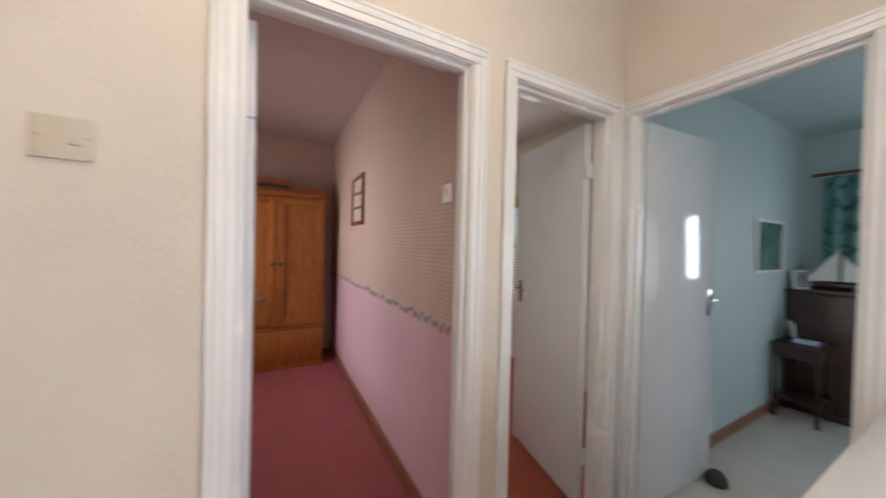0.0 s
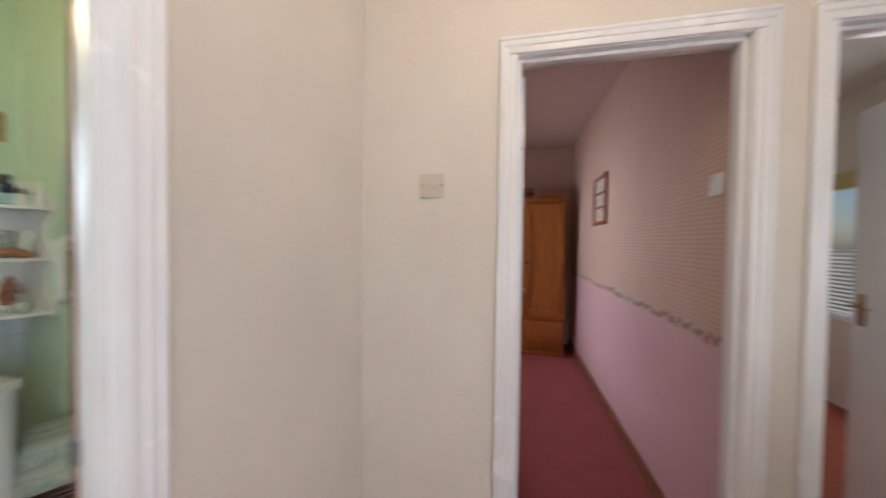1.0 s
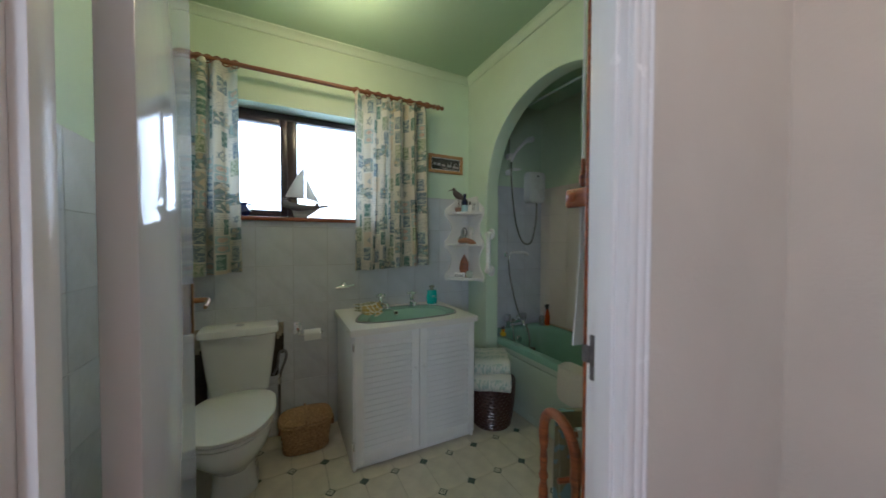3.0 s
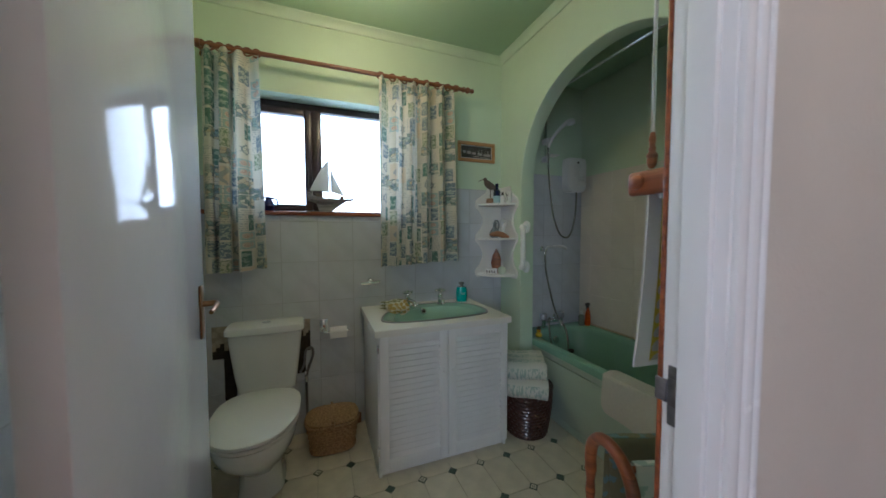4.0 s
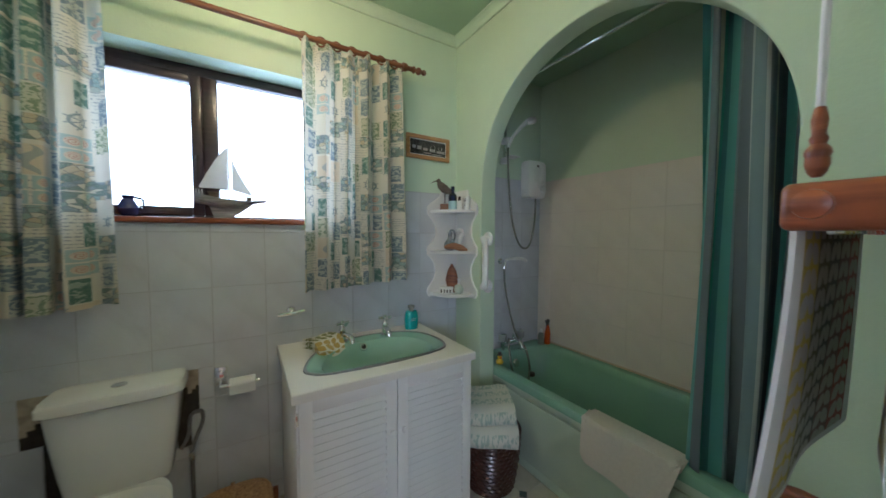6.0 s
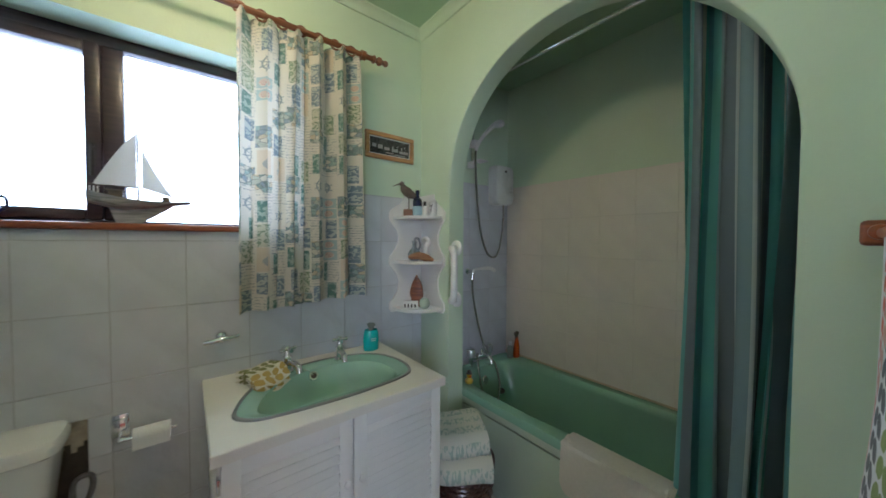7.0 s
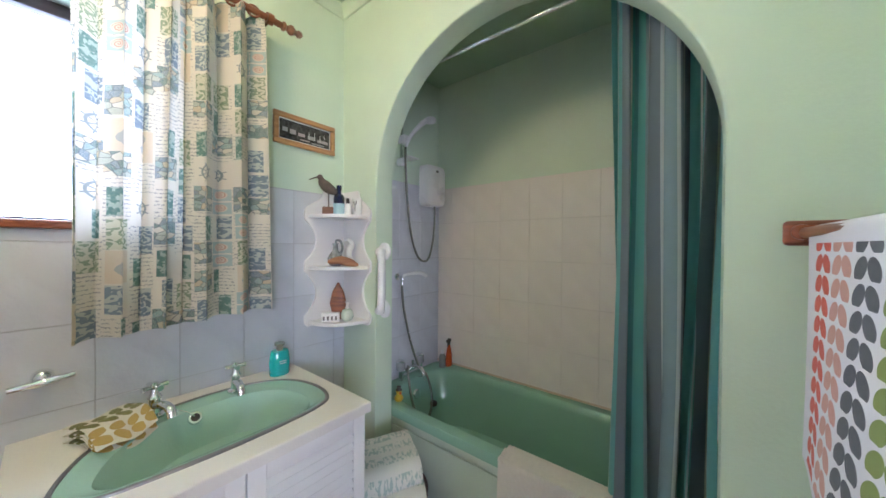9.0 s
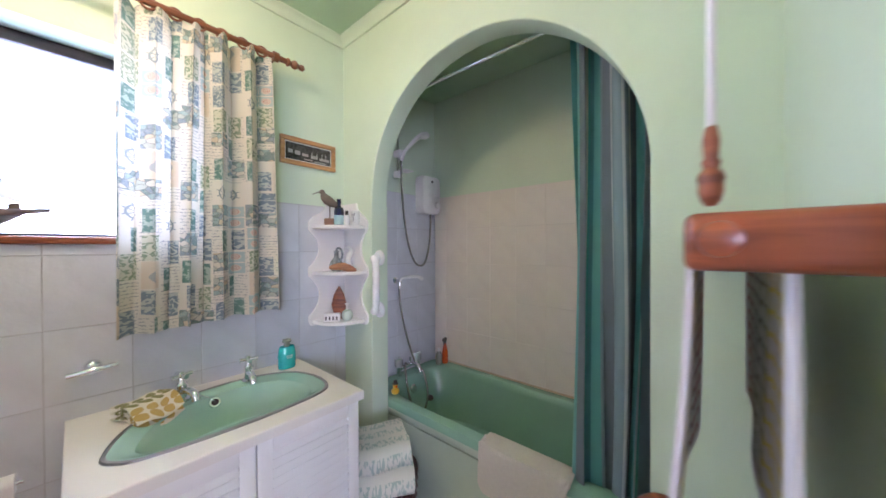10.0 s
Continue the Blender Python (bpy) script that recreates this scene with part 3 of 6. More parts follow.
def leaf_towel(name, colours, ground, inverse=None):
    """Columns of paired leaves, one colour a column, u and v from 0 to 1."""
    g, uv, u, v, finish = cloth(name, 0.95)
    n = len(colours)
    uu = g.f("MULTIPLY", g.f("SUBTRACT", u, 0.08), n / 0.84)
    ink = g.ramp(g.f("DIVIDE", uu, n), [(i / n, c) for i, c in enumerate(colours)])
    fu, fv = g.f("FRACT", uu), g.f("FRACT", g.f("MULTIPLY", v, 12.0))
    side = g.f("ABSOLUTE", g.f("SUBTRACT", fu, 0.5))
    along = g.f("SUBTRACT", g.f("SUBTRACT", fv, 0.45), g.f("MULTIPLY", side, 0.7))
    e1, e2 = g.f("DIVIDE", g.f("SUBTRACT", side, 0.225), 0.225), g.f("DIVIDE", along, 0.44)
    leaf = g.f("LESS_THAN", g.f("ADD", g.f("MULTIPLY", e1, e1), g.f("MULTIPLY", e2, e2)), 1.0)
    field = g.f("MULTIPLY", g.f("MULTIPLY", g.f("GREATER_THAN", u, 0.08), g.f("LESS_THAN", u, 0.92)), g.f("MULTIPLY", g.f("GREATER_THAN", v, 0.05), g.f("LESS_THAN", v, 0.97)))
    if inverse:
        colour = g.mix(leaf, ink, inverse)
    else:
        colour = g.mix(leaf, ground, ink)
    return finish(g.mix(field, ground, colour))


def soft_cloth(name, colour, second=None):
    g, uv, u, v, finish = cloth(name, 0.95)
    if second:
        wav = g.f("GREATER_THAN", g.noise(uv, 16.0, 3.0), 0.52)
        band = g.f("LESS_THAN", g.f("FRACT", g.f("MULTIPLY", v, 5.0)), 0.62)
        return finish(g.mix(g.f("MULTIPLY", wav, band), colour, second))
    return finish(g.mix(g.noise(uv, 30.0), colour, tuple(c * 0.86 for c in colour)))


PRINT, STRIPE = seaside_print(), striped()
LEAVES = [(0.62, 0.07, 0.03), (0.60, 0.30, 0.24), (0.07, 0.08, 0.10), (0.20, 0.27, 0.05), (0.42, 0.33, 0.03)]
TOWEL = leaf_towel("leaf_print_towel", LEAVES, (0.72, 0.72, 0.74))
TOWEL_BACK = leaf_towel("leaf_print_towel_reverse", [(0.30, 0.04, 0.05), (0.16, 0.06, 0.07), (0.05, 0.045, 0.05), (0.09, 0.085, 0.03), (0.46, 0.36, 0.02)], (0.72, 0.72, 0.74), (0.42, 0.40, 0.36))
FLANNEL = leaf_towel("folded_leaf_flannel", [(0.17, 0.17, 0.04), (0.45, 0.31, 0.08)], (0.66, 0.62, 0.50))
MATCLOTH = soft_cloth("cream_bath_mat_cloth", (0.66, 0.62, 0.55))
SPOTTED = soft_cloth("white_and_green_towelling", (0.57, 0.58, 0.50), (0.33, 0.42, 0.36))
_g = cloth("white_sail_cotton", 0.9, 0.34)
SAILCLOTH = _g[4](_g[0].mix(_g[0].noise(_g[1], 30.0), (0.78, 0.78, 0.76), (0.70, 0.70, 0.68)))
KHAKI = soft_cloth("khaki_towelling", (0.20, 0.19, 0.10), (0.16, 0.26, 0.24))


def sheet(fn, nu, nv, thick=0.0):
    """A cloth surface from fn(a, b), a and b from 0 to 1, giving place and uv; thick gives it a second skin."""
    bm = bmesh.new()
    layer = bm.loops.layers.uv.new("UVMap")
    skins = []
    for off in ((0,) if not thick else (0, thick)):
        pts = [[Vector(fn(i / nu, j / nv)[0]) for j in range(nv + 1)] for i in range(nu + 1)]
        if off:
            moved_pts = []
            for i in range(nu + 1):
                line = []
                for j in range(nv + 1):
                    du = pts[min(i + 1, nu)][j] - pts[max(i - 1, 0)][j]
                    dv = pts[i][min(j + 1, nv)] - pts[i][max(j - 1, 0)]
                    line.append(pts[i][j] + du.cross(dv).normalized() * off)
                moved_pts.append(line)
            pts = moved_pts
        skins.append([[bm.verts.new(p) for p in line] for line in pts])

    def face(vs, ab, back):
        f = bm.faces.new(vs[::-1] if back else vs)
        for lp in f.loops:
            k = vs.index(lp.vert)
            lp[layer].uv = fn(*ab[k])[1]
        return f
    for s, sk in enumerate(skins):
        for i in range(nu):
            for j in range(nv):
                vs = [sk[i][j], sk[i + 1][j], sk[i + 1][j + 1], sk[i][j + 1]]
                ab = [(i / nu, j / nv), ((i + 1) / nu, j / nv), ((i + 1) / nu, (j + 1) / nv), (i / nu, (j + 1) / nv)]
                f = face(vs, ab, s == 0 and thick > 0)
                f.material_index = s
    if thick:
        a, b = skins
        rim = [(i, 0) for i in range(nu)] + [(nu, j) for j in range(nv)] + [(i, nv) for i in range(nu, 0, -1)] + [(0, j) for j in range(nv, 0, -1)]
        for (i, j), (k, m) in zip(rim, rim[1:] + rim[:1]):
            face([a[i][j], a[k][m], b[k][m], b[i][j]], [(i / nu, j / nv), (k / nu, m / nv), (k / nu, m / nv), (i / nu, j / nv)], False)
    bmesh.ops.recalc_face_normals(bm, faces=bm.faces)
    return bm


# ---- trim ----
def coving(name, line, mitre):
    """A small moulded cornice; line holds its two corners and the way into the room, mitre how far each end is cut back by depth."""
    (x0, y0), (x1, y1), (nx, ny) = line
    along = Vector((x1 - x0, y1 - y0)).normalized()
    prof = [(0, 0), (0.010, 0), (0.013, 0.004), (0.017, 0.016), (0.028, 0.029), (0.042, 0.036), (0.048, 0.039), (0.048, 0.047), (0, 0.047)]
    rings = []
    for (x, y), cut in (((x0, y0), mitre[0]), ((x1, y1), -mitre[1])):
        rings.append([(x + nx * d + along.x * cut * d, y + ny * d + along.y * cut * d, ZC - 0.047 + h) for d, h in prof])
    return setting(name, loft(rings), GREEN, "small moulded cornice painted pale green", "cornice")


coving("trim_cornice", ((XW + 0.001, YL), (XW + 0.001, YA - 0.001), (1, 0)), (0, 1))
coving("trim_cornice_arch", ((XW + 0.001, YA - 0.001), (XD, YA - 0.001), (0, -1)), (1, 0))
setting("baseboard", boxes(((XW + 0.012, -0.42, 0), (XW + 0.028, -0.07, 0.07)), ((XW + 0.012, YL + 0.02, 0), (XW + 0.028, -0.86, 0.07)), bevel=0.004), SKIRT, "low brown skirting under the tiles", "skirting board")


def door_frame(name, axis, at, thick, u0, u1, side, wood_edge=False):
    """Lining, stop and moulded architrave of a doorway. axis: the one the wall stands across; side: -1 or 1, where the architrave is."""
    bm = bmesh.new()

    def block(n0, n1, a0, a1, z0, z1, bevel=0.003):
        lo, hi = ((n0, a0, z0), (n1, a1, z1)) if axis == "x" else ((a0, n0, z0), (a1, n1, z1))
        add_box(bm, lo, hi, bevel, 2)
    n0, n1 = at - 0.004, at + thick + 0.004
    block(n0, n1, u0 - 0.032, u0, 0, DOOR + 0.03)
    block(n0, n1, u1, u1 + 0.032, 0, DOOR + 0.03)
    block(n0, n1, u0, u1, DOOR, DOOR + 0.03)
    mid = at + thick * (0.42 if side < 0 else 0.58)
    for a0, a1, z0, z1 in ((u0, u0 + 0.014, 0, DOOR), (u1 - 0.014, u1, 0, DOOR), (u0 + 0.014, u1 - 0.014, DOOR - 0.014, DOOR)):
        block(mid - 0.02, mid + 0.02, a0, a1, z0, z1, 0.002)
    f = at if side < 0 else at + thick
    for d0, d1, t in ((0.004, 0.030, 0.014), (0.029, 0.052, 0.018), (0.051, 0.064, 0.021)):
        n = sorted((f, f + side * t))
        block(n[0], n[1], u0 - d1, u0 - d0, 0, DOOR + d0, 0.006)
        block(n[0], n[1], u1 + d0, u1 + d1, 0, DOOR + d0, 0.006)
        block(n[0], n[1], u0 - d1, u1 + d1, DOOR + d0, DOOR + d1, 0.004)
    return setting(name, bm, FRAMEGLOSS, "white gloss painted door frame with moulded architrave", "door frame")


def door_leaf(name, hinge, turn, width, label, handle_mat=BRASS, mirror=False):
    """A flush door; turn: degrees from +x about the hinge. Its far face is at +y of its own axes."""
    leaf = thing(name, label, "door", (hinge[0], hinge[1], 0.012), turn)
    leaf["kind"] = "structure"
    part("leaf", boxes(((0, -0.02, 0), (width, 0.02, DOOR - 0.022)), bevel=0.002), GLOSS, leaf)
    for side in (-1, 1):
        h = part("door_handle", join(
            boxes(((width - 0.085, side * 0.020, 0.985), (width - 0.045, side * 0.026, 1.14)), bevel=0.004),
            tube([(width - 0.065, side * 0.024, 1.085), (width - 0.065, side * 0.052, 1.085), (width - 0.075, side * 0.062, 1.085), (width - 0.12, side * 0.064, 1.083), (width - 0.165, side * 0.060, 1.078)], lambda t: 0.009 - 0.003 * t, 10, 5)), handle_mat, leaf, "lever handle on a long plate")
    for z in (0.22, 1.74):
        part("hinge", join(boxes(((-0.012, -0.021, z), (0.004, 0.021, z + 0.085)), bevel=0.001), moved(lathe([(0.006, 0), (0.006, 0.085)], 10), Matrix.Translation((-0.008, 0.026 if not mirror else -0.026, z)))), GLOSS, leaf)
    return leaf


door_frame("door_frame_bathroom", "x", XD, XH - XD, BD[0], BD[1], 1)
setting("trim_jamb_edge", boxes(((XD - 0.012, BD[1] - 0.002, 0), (XD - 0.0045, BD[1] + 0.032, DOOR + 0.03)), bevel=0.003), MAHOG, "varnished brown edge of the bathroom door lining", "trim")
door_frame("door_frame_pink_room", "y", YH, HT, D1[0], D1[1], -1)
door_frame("door_frame_rear_room", "y", YH, HT, D2[0], D2[1], -1)
door_frame("door_frame_teal_room", "x", XE, HT, D3[0], D3[1], -1)
door_leaf("door_bathroom", (-0.705, -0.577), 187.1, 0.74, "white gloss flush door standing open into the bathroom, brass lever handle")
door_leaf("door_pink_room", (D1[0] + 0.012, YH + HT + 0.03), 91, 0.70, "white flush door standing open against the bedroom wall")
door_leaf("door_rear_room", (D2[1] - 0.02, YH + HT + 0.02), 78, 0.675, "white gloss flush door half open into the rear room", mirror=True)
door_leaf("door_teal_room", (XE + HT + 0.02, 1.035), -2.5, 0.70, "white gloss flush door standing open beside a picture", CHROME)
DULLSTEEL = material("tarnished_steel", (0.22, 0.21, 0.22), 0.38, metal=0.7, spots=0.25, scale=60, bump=0.01)
strike = thing("strike_plate", "tarnished metal latch plate on the white door jamb", "latch plate", (XD + 0.033, BD[1] + 0.0005, 1.008))
part("plate", boxes(((-0.026, -0.003, -0.035), (0.018, 0.0, -0.002)), ((-0.026, -0.003, 0.046), (0.018, 0.0, 0.068)), ((-0.026, -0.003, -0.002), (-0.012, 0.0, 0.046)), ((0.010, -0.003, -0.002), (0.018, 0.0, 0.046)), bevel=0.001), DULLSTEEL, strike)
part("lip", boxes(((-0.046, -0.006, 0.002), (-0.026, 0.0, 0.042)), bevel=0.002), DULLSTEEL, strike)
part("keeper", boxes(((-0.012, -0.002, -0.002), (0.010, 0.0, 0.046)), bevel=0.0005), MAHOG, strike, "worn brown latch hole")
for z in (-0.020, 0.057):
    part("screw", moved(lathe([(0.0045, 0), (0.004, 0.0012), (0, 0.0014)], 10, False), pose(-0.004, -0.003, z, 90, 0, 0)), DULLSTEEL, strike)

# ---- window ----
win = thing("window_1", "dark brown wooden window with two white bright panes", "window", (XW - 0.16, 0, 0))
win["kind"] = "structure"
y0, y1, z0, z1 = WIN
MUL = (-0.395, -0.29)
part("window_frame", boxes(((-0.03, y0, z0), (0.03, y0 + 0.05, z1)), ((-0.03, y1 - 0.05, z0), (0.03, y1, z1)), ((-0.03, y0 + 0.05, z0), (0.03, y1 - 0.05, z0 + 0.018)), ((-0.03, y0 + 0.05, z1 - 0.045), (0.03, y1 - 0.05, z1)), ((-0.03, MUL[1] - 0.062, z0 + 0.018), (0.03, MUL[1], z1 - 0.045)), bevel=0.005), DARKWIN, win)
ca = (y0 + 0.05, MUL[0] + 0.043, z0 + 0.018, z1 - 0.045)
casement = part("casement", boxes(((-0.02, ca[0], ca[2]), (0.042, ca[0] + 0.045, ca[3])), ((-0.02, ca[1] - 0.045, ca[2]), (0.042, ca[1], ca[3])), ((-0.02, ca[0] + 0.045, ca[2]), (0.042, ca[1] - 0.045, ca[2] + 0.04)), ((-0.02, ca[0] + 0.045, ca[3] - 0.04), (0.042, ca[1] - 0.045, ca[3])), bevel=0.006), DARKWIN, win)
part("window_handle", join(boxes(((0.042, ca[1] - 0.032, 1.66), (0.048, ca[1] - 0.014, 1.75)), bevel=0.002), tube([(0.048, ca[1] - 0.023, 1.735), (0.066, ca[1] - 0.023, 1.735), (0.072, ca[1] - 0.023, 1.71), (0.070, ca[1] - 0.023, 1.62)], 0.006, 8, 4)), DARK, casement, "dark metal casement fastener")
GLASS = bpy.data.materials.new("window_glass")
GLASS.use_nodes = True
gb = GLASS.node_tree.nodes["Principled BSDF"]
gb.inputs["Transmission Weight"].default_value, gb.inputs["Roughness"].default_value, gb.inputs["IOR"].default_value = 1.0, 0.0, 1.02
for a, b in ((ca[0] + 0.045, ca[1] - 0.045), (MUL[1], y1 - 0.05)):
    p = part("pane", boxes(((-0.004, a, z0 + 0.018), (0.0, b, z1 - 0.045))), GLASS, win, "clear glass pane", smooth=False)
    p.visible_shadow = False
setting("window_sill", boxes(((XW - 0.13, y0 + 0.002, z0 - 0.022), (XW + 0.001, y1 - 0.002, z0 + 0.004)), ((XW + 0.001, YL + 0.014, z0 - 0.022), (XW + 0.03, y1 + 0.03, z0 + 0.004)), bevel=0.006), MAHOG, "red brown varnished window board", "window sill")
SKYCARD = bpy.data.materials.new("bright_overcast_distance")
SKYCARD.use_nodes = True
sn, sl = SKYCARD.node_tree.nodes, SKYCARD.node_tree.links
sn.clear()
em, so = sn.new("ShaderNodeEmission"), sn.new("ShaderNodeOutputMaterial")
em.inputs["Color"].default_value, em.inputs["Strength"].default_value = (0.96, 0.98, 1.0, 1), 8.0
sl.new(em.outputs[0], so.inputs["Surface"])
setting("backdrop", boxes(((-16, -14, -6), (-15.9, 12, 16))), SKYCARD, "white bright sky outside the window", "sky")
setting("backdrop_rear", boxes(((16, -6, -6), (16.1, 12, 16))), SKYCARD, "white bright sky outside the rear room's window", "sky")

def ceiling_lamp(at):
    """A flat round glass lamp against the ceiling."""
    c = thing("ceiling_lamp", "round white glass ceiling lamp, lit, out of view", "ceiling lamp", at)
    g = bpy.data.materials.new("lit_opal_glass")
    g.use_nodes = True
    b = g.node_tree.nodes["Principled BSDF"]
    b.inputs["Base Color"].default_value = (0.9, 0.88, 0.82, 1)
    b.inputs["Emission Color"].default_value, b.inputs["Emission Strength"].default_value = (1.0, 0.86, 0.66, 1), 2.5
    part("bowl", lathe([(0.02, -0.10), (0.08, -0.085), (0.13, -0.05), (0.15, -0.012)], 30), g, c)
    part("ring", lathe([(0.155, -0.014), (0.16, -0.008), (0.16, 0)], 30), PLASTIC, c)


ceiling_lamp((-1.82, -0.10, ZC))
# Unseen lamp body, added above the hall's extra bulb.
ceiling_lamp((0.22, 0.22, 2.72))

# ---- bathroom: bath and shower ----
def superellipse(cx, cy, a, b, z, n=48, k=0.5):
    """A rounded rectangle of points; k is 1 for an ellipse, less for squarer ends."""
    out = []
    for i in range(n):
        t = 2 * math.pi * i / n
        c, s = math.cos(t), math.sin(t)
        out.append((cx + a * math.copysign(abs(c) ** k, c), cy + b * math.copysign(abs(s) ** k, s), z))
    return out


def bathtub():
    x0, x1, y0, y1, zr = XW + 0.014, -0.757, 1.162, YK - 0.003, 0.51
    cx, cy, a, b = (x0 + x1) / 2, (y0 + y1) / 2, (x1 - x0) / 2, (y1 - y0) / 2
    tub = thing("bathtub", "green acrylic bathtub with a pale green side panel", "bathtub", (0, 0, 0))
    rings = [superellipse(cx, cy, a, b, zr - 0.045, k=0.10), superellipse(cx, cy, a, b, zr - 0.012, k=0.10), superellipse(cx, cy, a - 0.004, b - 0.004, zr - 0.003, k=0.11), superellipse(cx, cy, a - 0.014, b - 0.012, zr, k=0.13),
             superellipse(cx, cy, a - 0.085, b - 0.06, zr, k=0.40), superellipse(cx, cy, a - 0.098, b - 0.072, zr - 0.010, k=0.42), superellipse(cx, cy, a - 0.108, b - 0.080, zr - 0.04, k=0.45),
             superellipse(cx + 0.01, cy, a - 0.15, b - 0.105, zr - 0.22, k=0.48), superellipse(cx + 0.01, cy, a - 0.19, b - 0.13, zr - 0.33, k=0.5), superellipse(cx, cy, a - 0.27, b - 0.19, zr - 0.37, k=0.55), superellipse(cx, cy, a * 0.3, b * 0.2, zr - 0.38, k=0.6)]
    part("tub", loft(rings, cap=False), BATHGREEN, tub)
    part("side_panel", boxes(((x0, y0 + 0.008, 0.055), (x1, y0 + 0.024, 0.415)), bevel=0.004), PANELGREEN, tub, "pale green bath panel")
    part("panel_lip", boxes(((x0, y0 + 0.005, 0.424), (x1, y0 + 0.024, 0.464)), bevel=0.005), PANELGREEN, tub)
    part("panel_kick", boxes(((x0, y0 + 0.015, 0), (x1, y0 + 0.030, 0.054)), bevel=0.003), PANELGREEN, tub)
    part("overflow", moved(lathe([(0.0, 0.010), (0.024, 0.010), (0.030, 0.004), (0.032, 0)], 20), pose(x0 + 0.122, 1.50, 0.415, 0, 82, 0)), CHROME, tub)
    return tub


bathtub()
KNOBGLASS = material("clear_acrylic", (0.62, 0.64, 0.64), 0.05, metal=0.5, spots=0.02, coat=0.6, transmission=0.15)
mixer = thing("bath_mixer", "chrome bath mixer taps with clear knobs", "tap", (XW + 0.062, 1.52, 0.51))
part("body", join(tube([(0, -0.10, 0.05), (0, 0.10, 0.05)], 0.017, 12, 2), tube([(0, -0.09, 0), (0, -0.09, 0.06)], 0.019, 12, 2), tube([(0, 0.09, 0), (0, 0.09, 0.06)], 0.019, 12, 2)), CHROME, mixer)
part("spout", tube([(0, 0, 0.055), (0.05, 0, 0.075), (0.10, 0, 0.065), (0.118, 0, 0.03)], 0.013, 12), CHROME, mixer)
for y in (-0.09, 0.09):
    knob = part("knob", moved(lathe([(0.014, 0), (0.028, 0.004), (0.031, 0.012), (0.031, 0.052), (0.027, 0.058)], 10), Matrix.Translation((0, y, 0.060))), KNOBGLASS, mixer, "faceted clear knob")
    part("cap", moved(lathe([(0.027, 0.0582), (0.028, 0.062), (0.020, 0.068), (0, 0.069)], 18, False), Matrix.Translation((0, y, 0.060))), CHROME, knob, "chrome cap")
part("diverter", tube([(0.02, 0.0, 0.06), (0.02, 0.0, 0.11)], 0.009, 10, 2), CHROME, mixer)
HOSE = material("ribbed_steel_hose", (0.40, 0.39, 0.37), 0.22, metal=0.9, spots=0.1, bump=0.3, fine=260)
hand = thing("mixer_handset", "white hand shower on a chrome wall bracket", "hand shower", (XW + 0.012, 1.44, 1.17))
part("bracket", join(moved(lathe([(0.022, 0), (0.022, 0.006), (0.009, 0.012), (0.009, 0.045), (0.013, 0.05), (0.013, 0.062)], 16), pose(0, 0, 0, 0, 90, 0))), CHROME, hand)
part("handle", tube([(0.06, -0.01, -0.03), (0.065, 0.005, 0.012), (0.075, 0.06, 0.022), (0.085, 0.14, 0.020), (0.09, 0.185, 0.0)], lambda t: 0.008 + 0.006 * t, 10), PLASTIC, hand)
part("neck", tube([(0.06, -0.012, -0.05), (0.06, -0.01, -0.03), (0.062, -0.002, 0.0)], 0.010, 10, 3), CHROME, hand)
part("hose", tube([(0.06, -0.012, -0.05), (0.066, 0.0, -0.20), (0.085, 0.045, -0.42), (0.115, 0.085, -0.57), (0.175, 0.105, -0.64), (0.225, 0.095, -0.76), (0.235, 0.055, -0.86), (0.205, -0.005, -0.86), (0.170, -0.03, -0.74), (0.130, -0.02, -0.61), (0.085, 0.02, -0.575), (0.055, 0.06, -0.60)], 0.0075, 8, 10), HOSE, hand, "chrome flexible hose")
plug = thing("bath_plug", "black bath plug hanging on a chain", "plug", (XW + 0.15, 1.56, 0.40))
part("stopper", moved(lathe([(0.021, 0), (0.026, 0.008), (0.023, 0.023), (0.008, 0.028)], 14), pose(0.03, 0.06, -0.09)), DARK, plug)
part("chain", tube([(-0.03, -0.03, 0.12), (0.0, 0.0, 0.10), (0.028, 0.045, 0.0), (0.03, 0.06, -0.07)], 0.002, 6), CHROME, plug)

shower = thing("electric_shower", "white electric shower unit with riser rail and hose", "shower", (XW + 0.012, 1.70, 1.80))
unit = [superellipse(0, 0, 0.100, 0.145, 0.0, 40, 0.28), superellipse(0, 0, 0.100, 0.145, 0.05, 40, 0.28), superellipse(0, 0, 0.096, 0.140, 0.075, 40, 0.32), superellipse(0, 0, 0.078, 0.118, 0.088, 40, 0.4), superellipse(0, 0, 0.02, 0.03, 0.092, 40, 0.6)]
part("unit", moved(loft(unit), Matrix(((0, 0, 1, 0), (1, 0, 0, 0.048), (0, 1, 0, 0), (0, 0, 0, 1)))), PLASTIC, shower)
part("dial", moved(lathe([(0.030, 0), (0.030, 0.010), (0.024, 0.020), (0.008, 0.022)], 20), pose(0.086, 0.093, -0.075, 0, 90, 0)), PLASTIC, shower)
part("button", boxes(((0.088, 0.028, 0.09), (0.094, 0.048, 0.105)), bevel=0.002), DARK, shower)
part("riser_rail", join(tube([(0.045, -0.265, 0.09), (0.045, -0.265, 0.50)], 0.010, 12, 2), tube([(0.0, -0.265, 0.10), (0.045, -0.265, 0.10)], 0.017, 12, 2)), CHROME, shower)
part("slider", boxes(((0.02, -0.29, 0.225), (0.092, -0.236, 0.275)), bevel=0.012), PLASTIC, shower)
part("end_cap", boxes(((0.012, -0.285, 0.085), (0.075, -0.245, 0.135)), bevel=0.014), PLASTIC, shower)
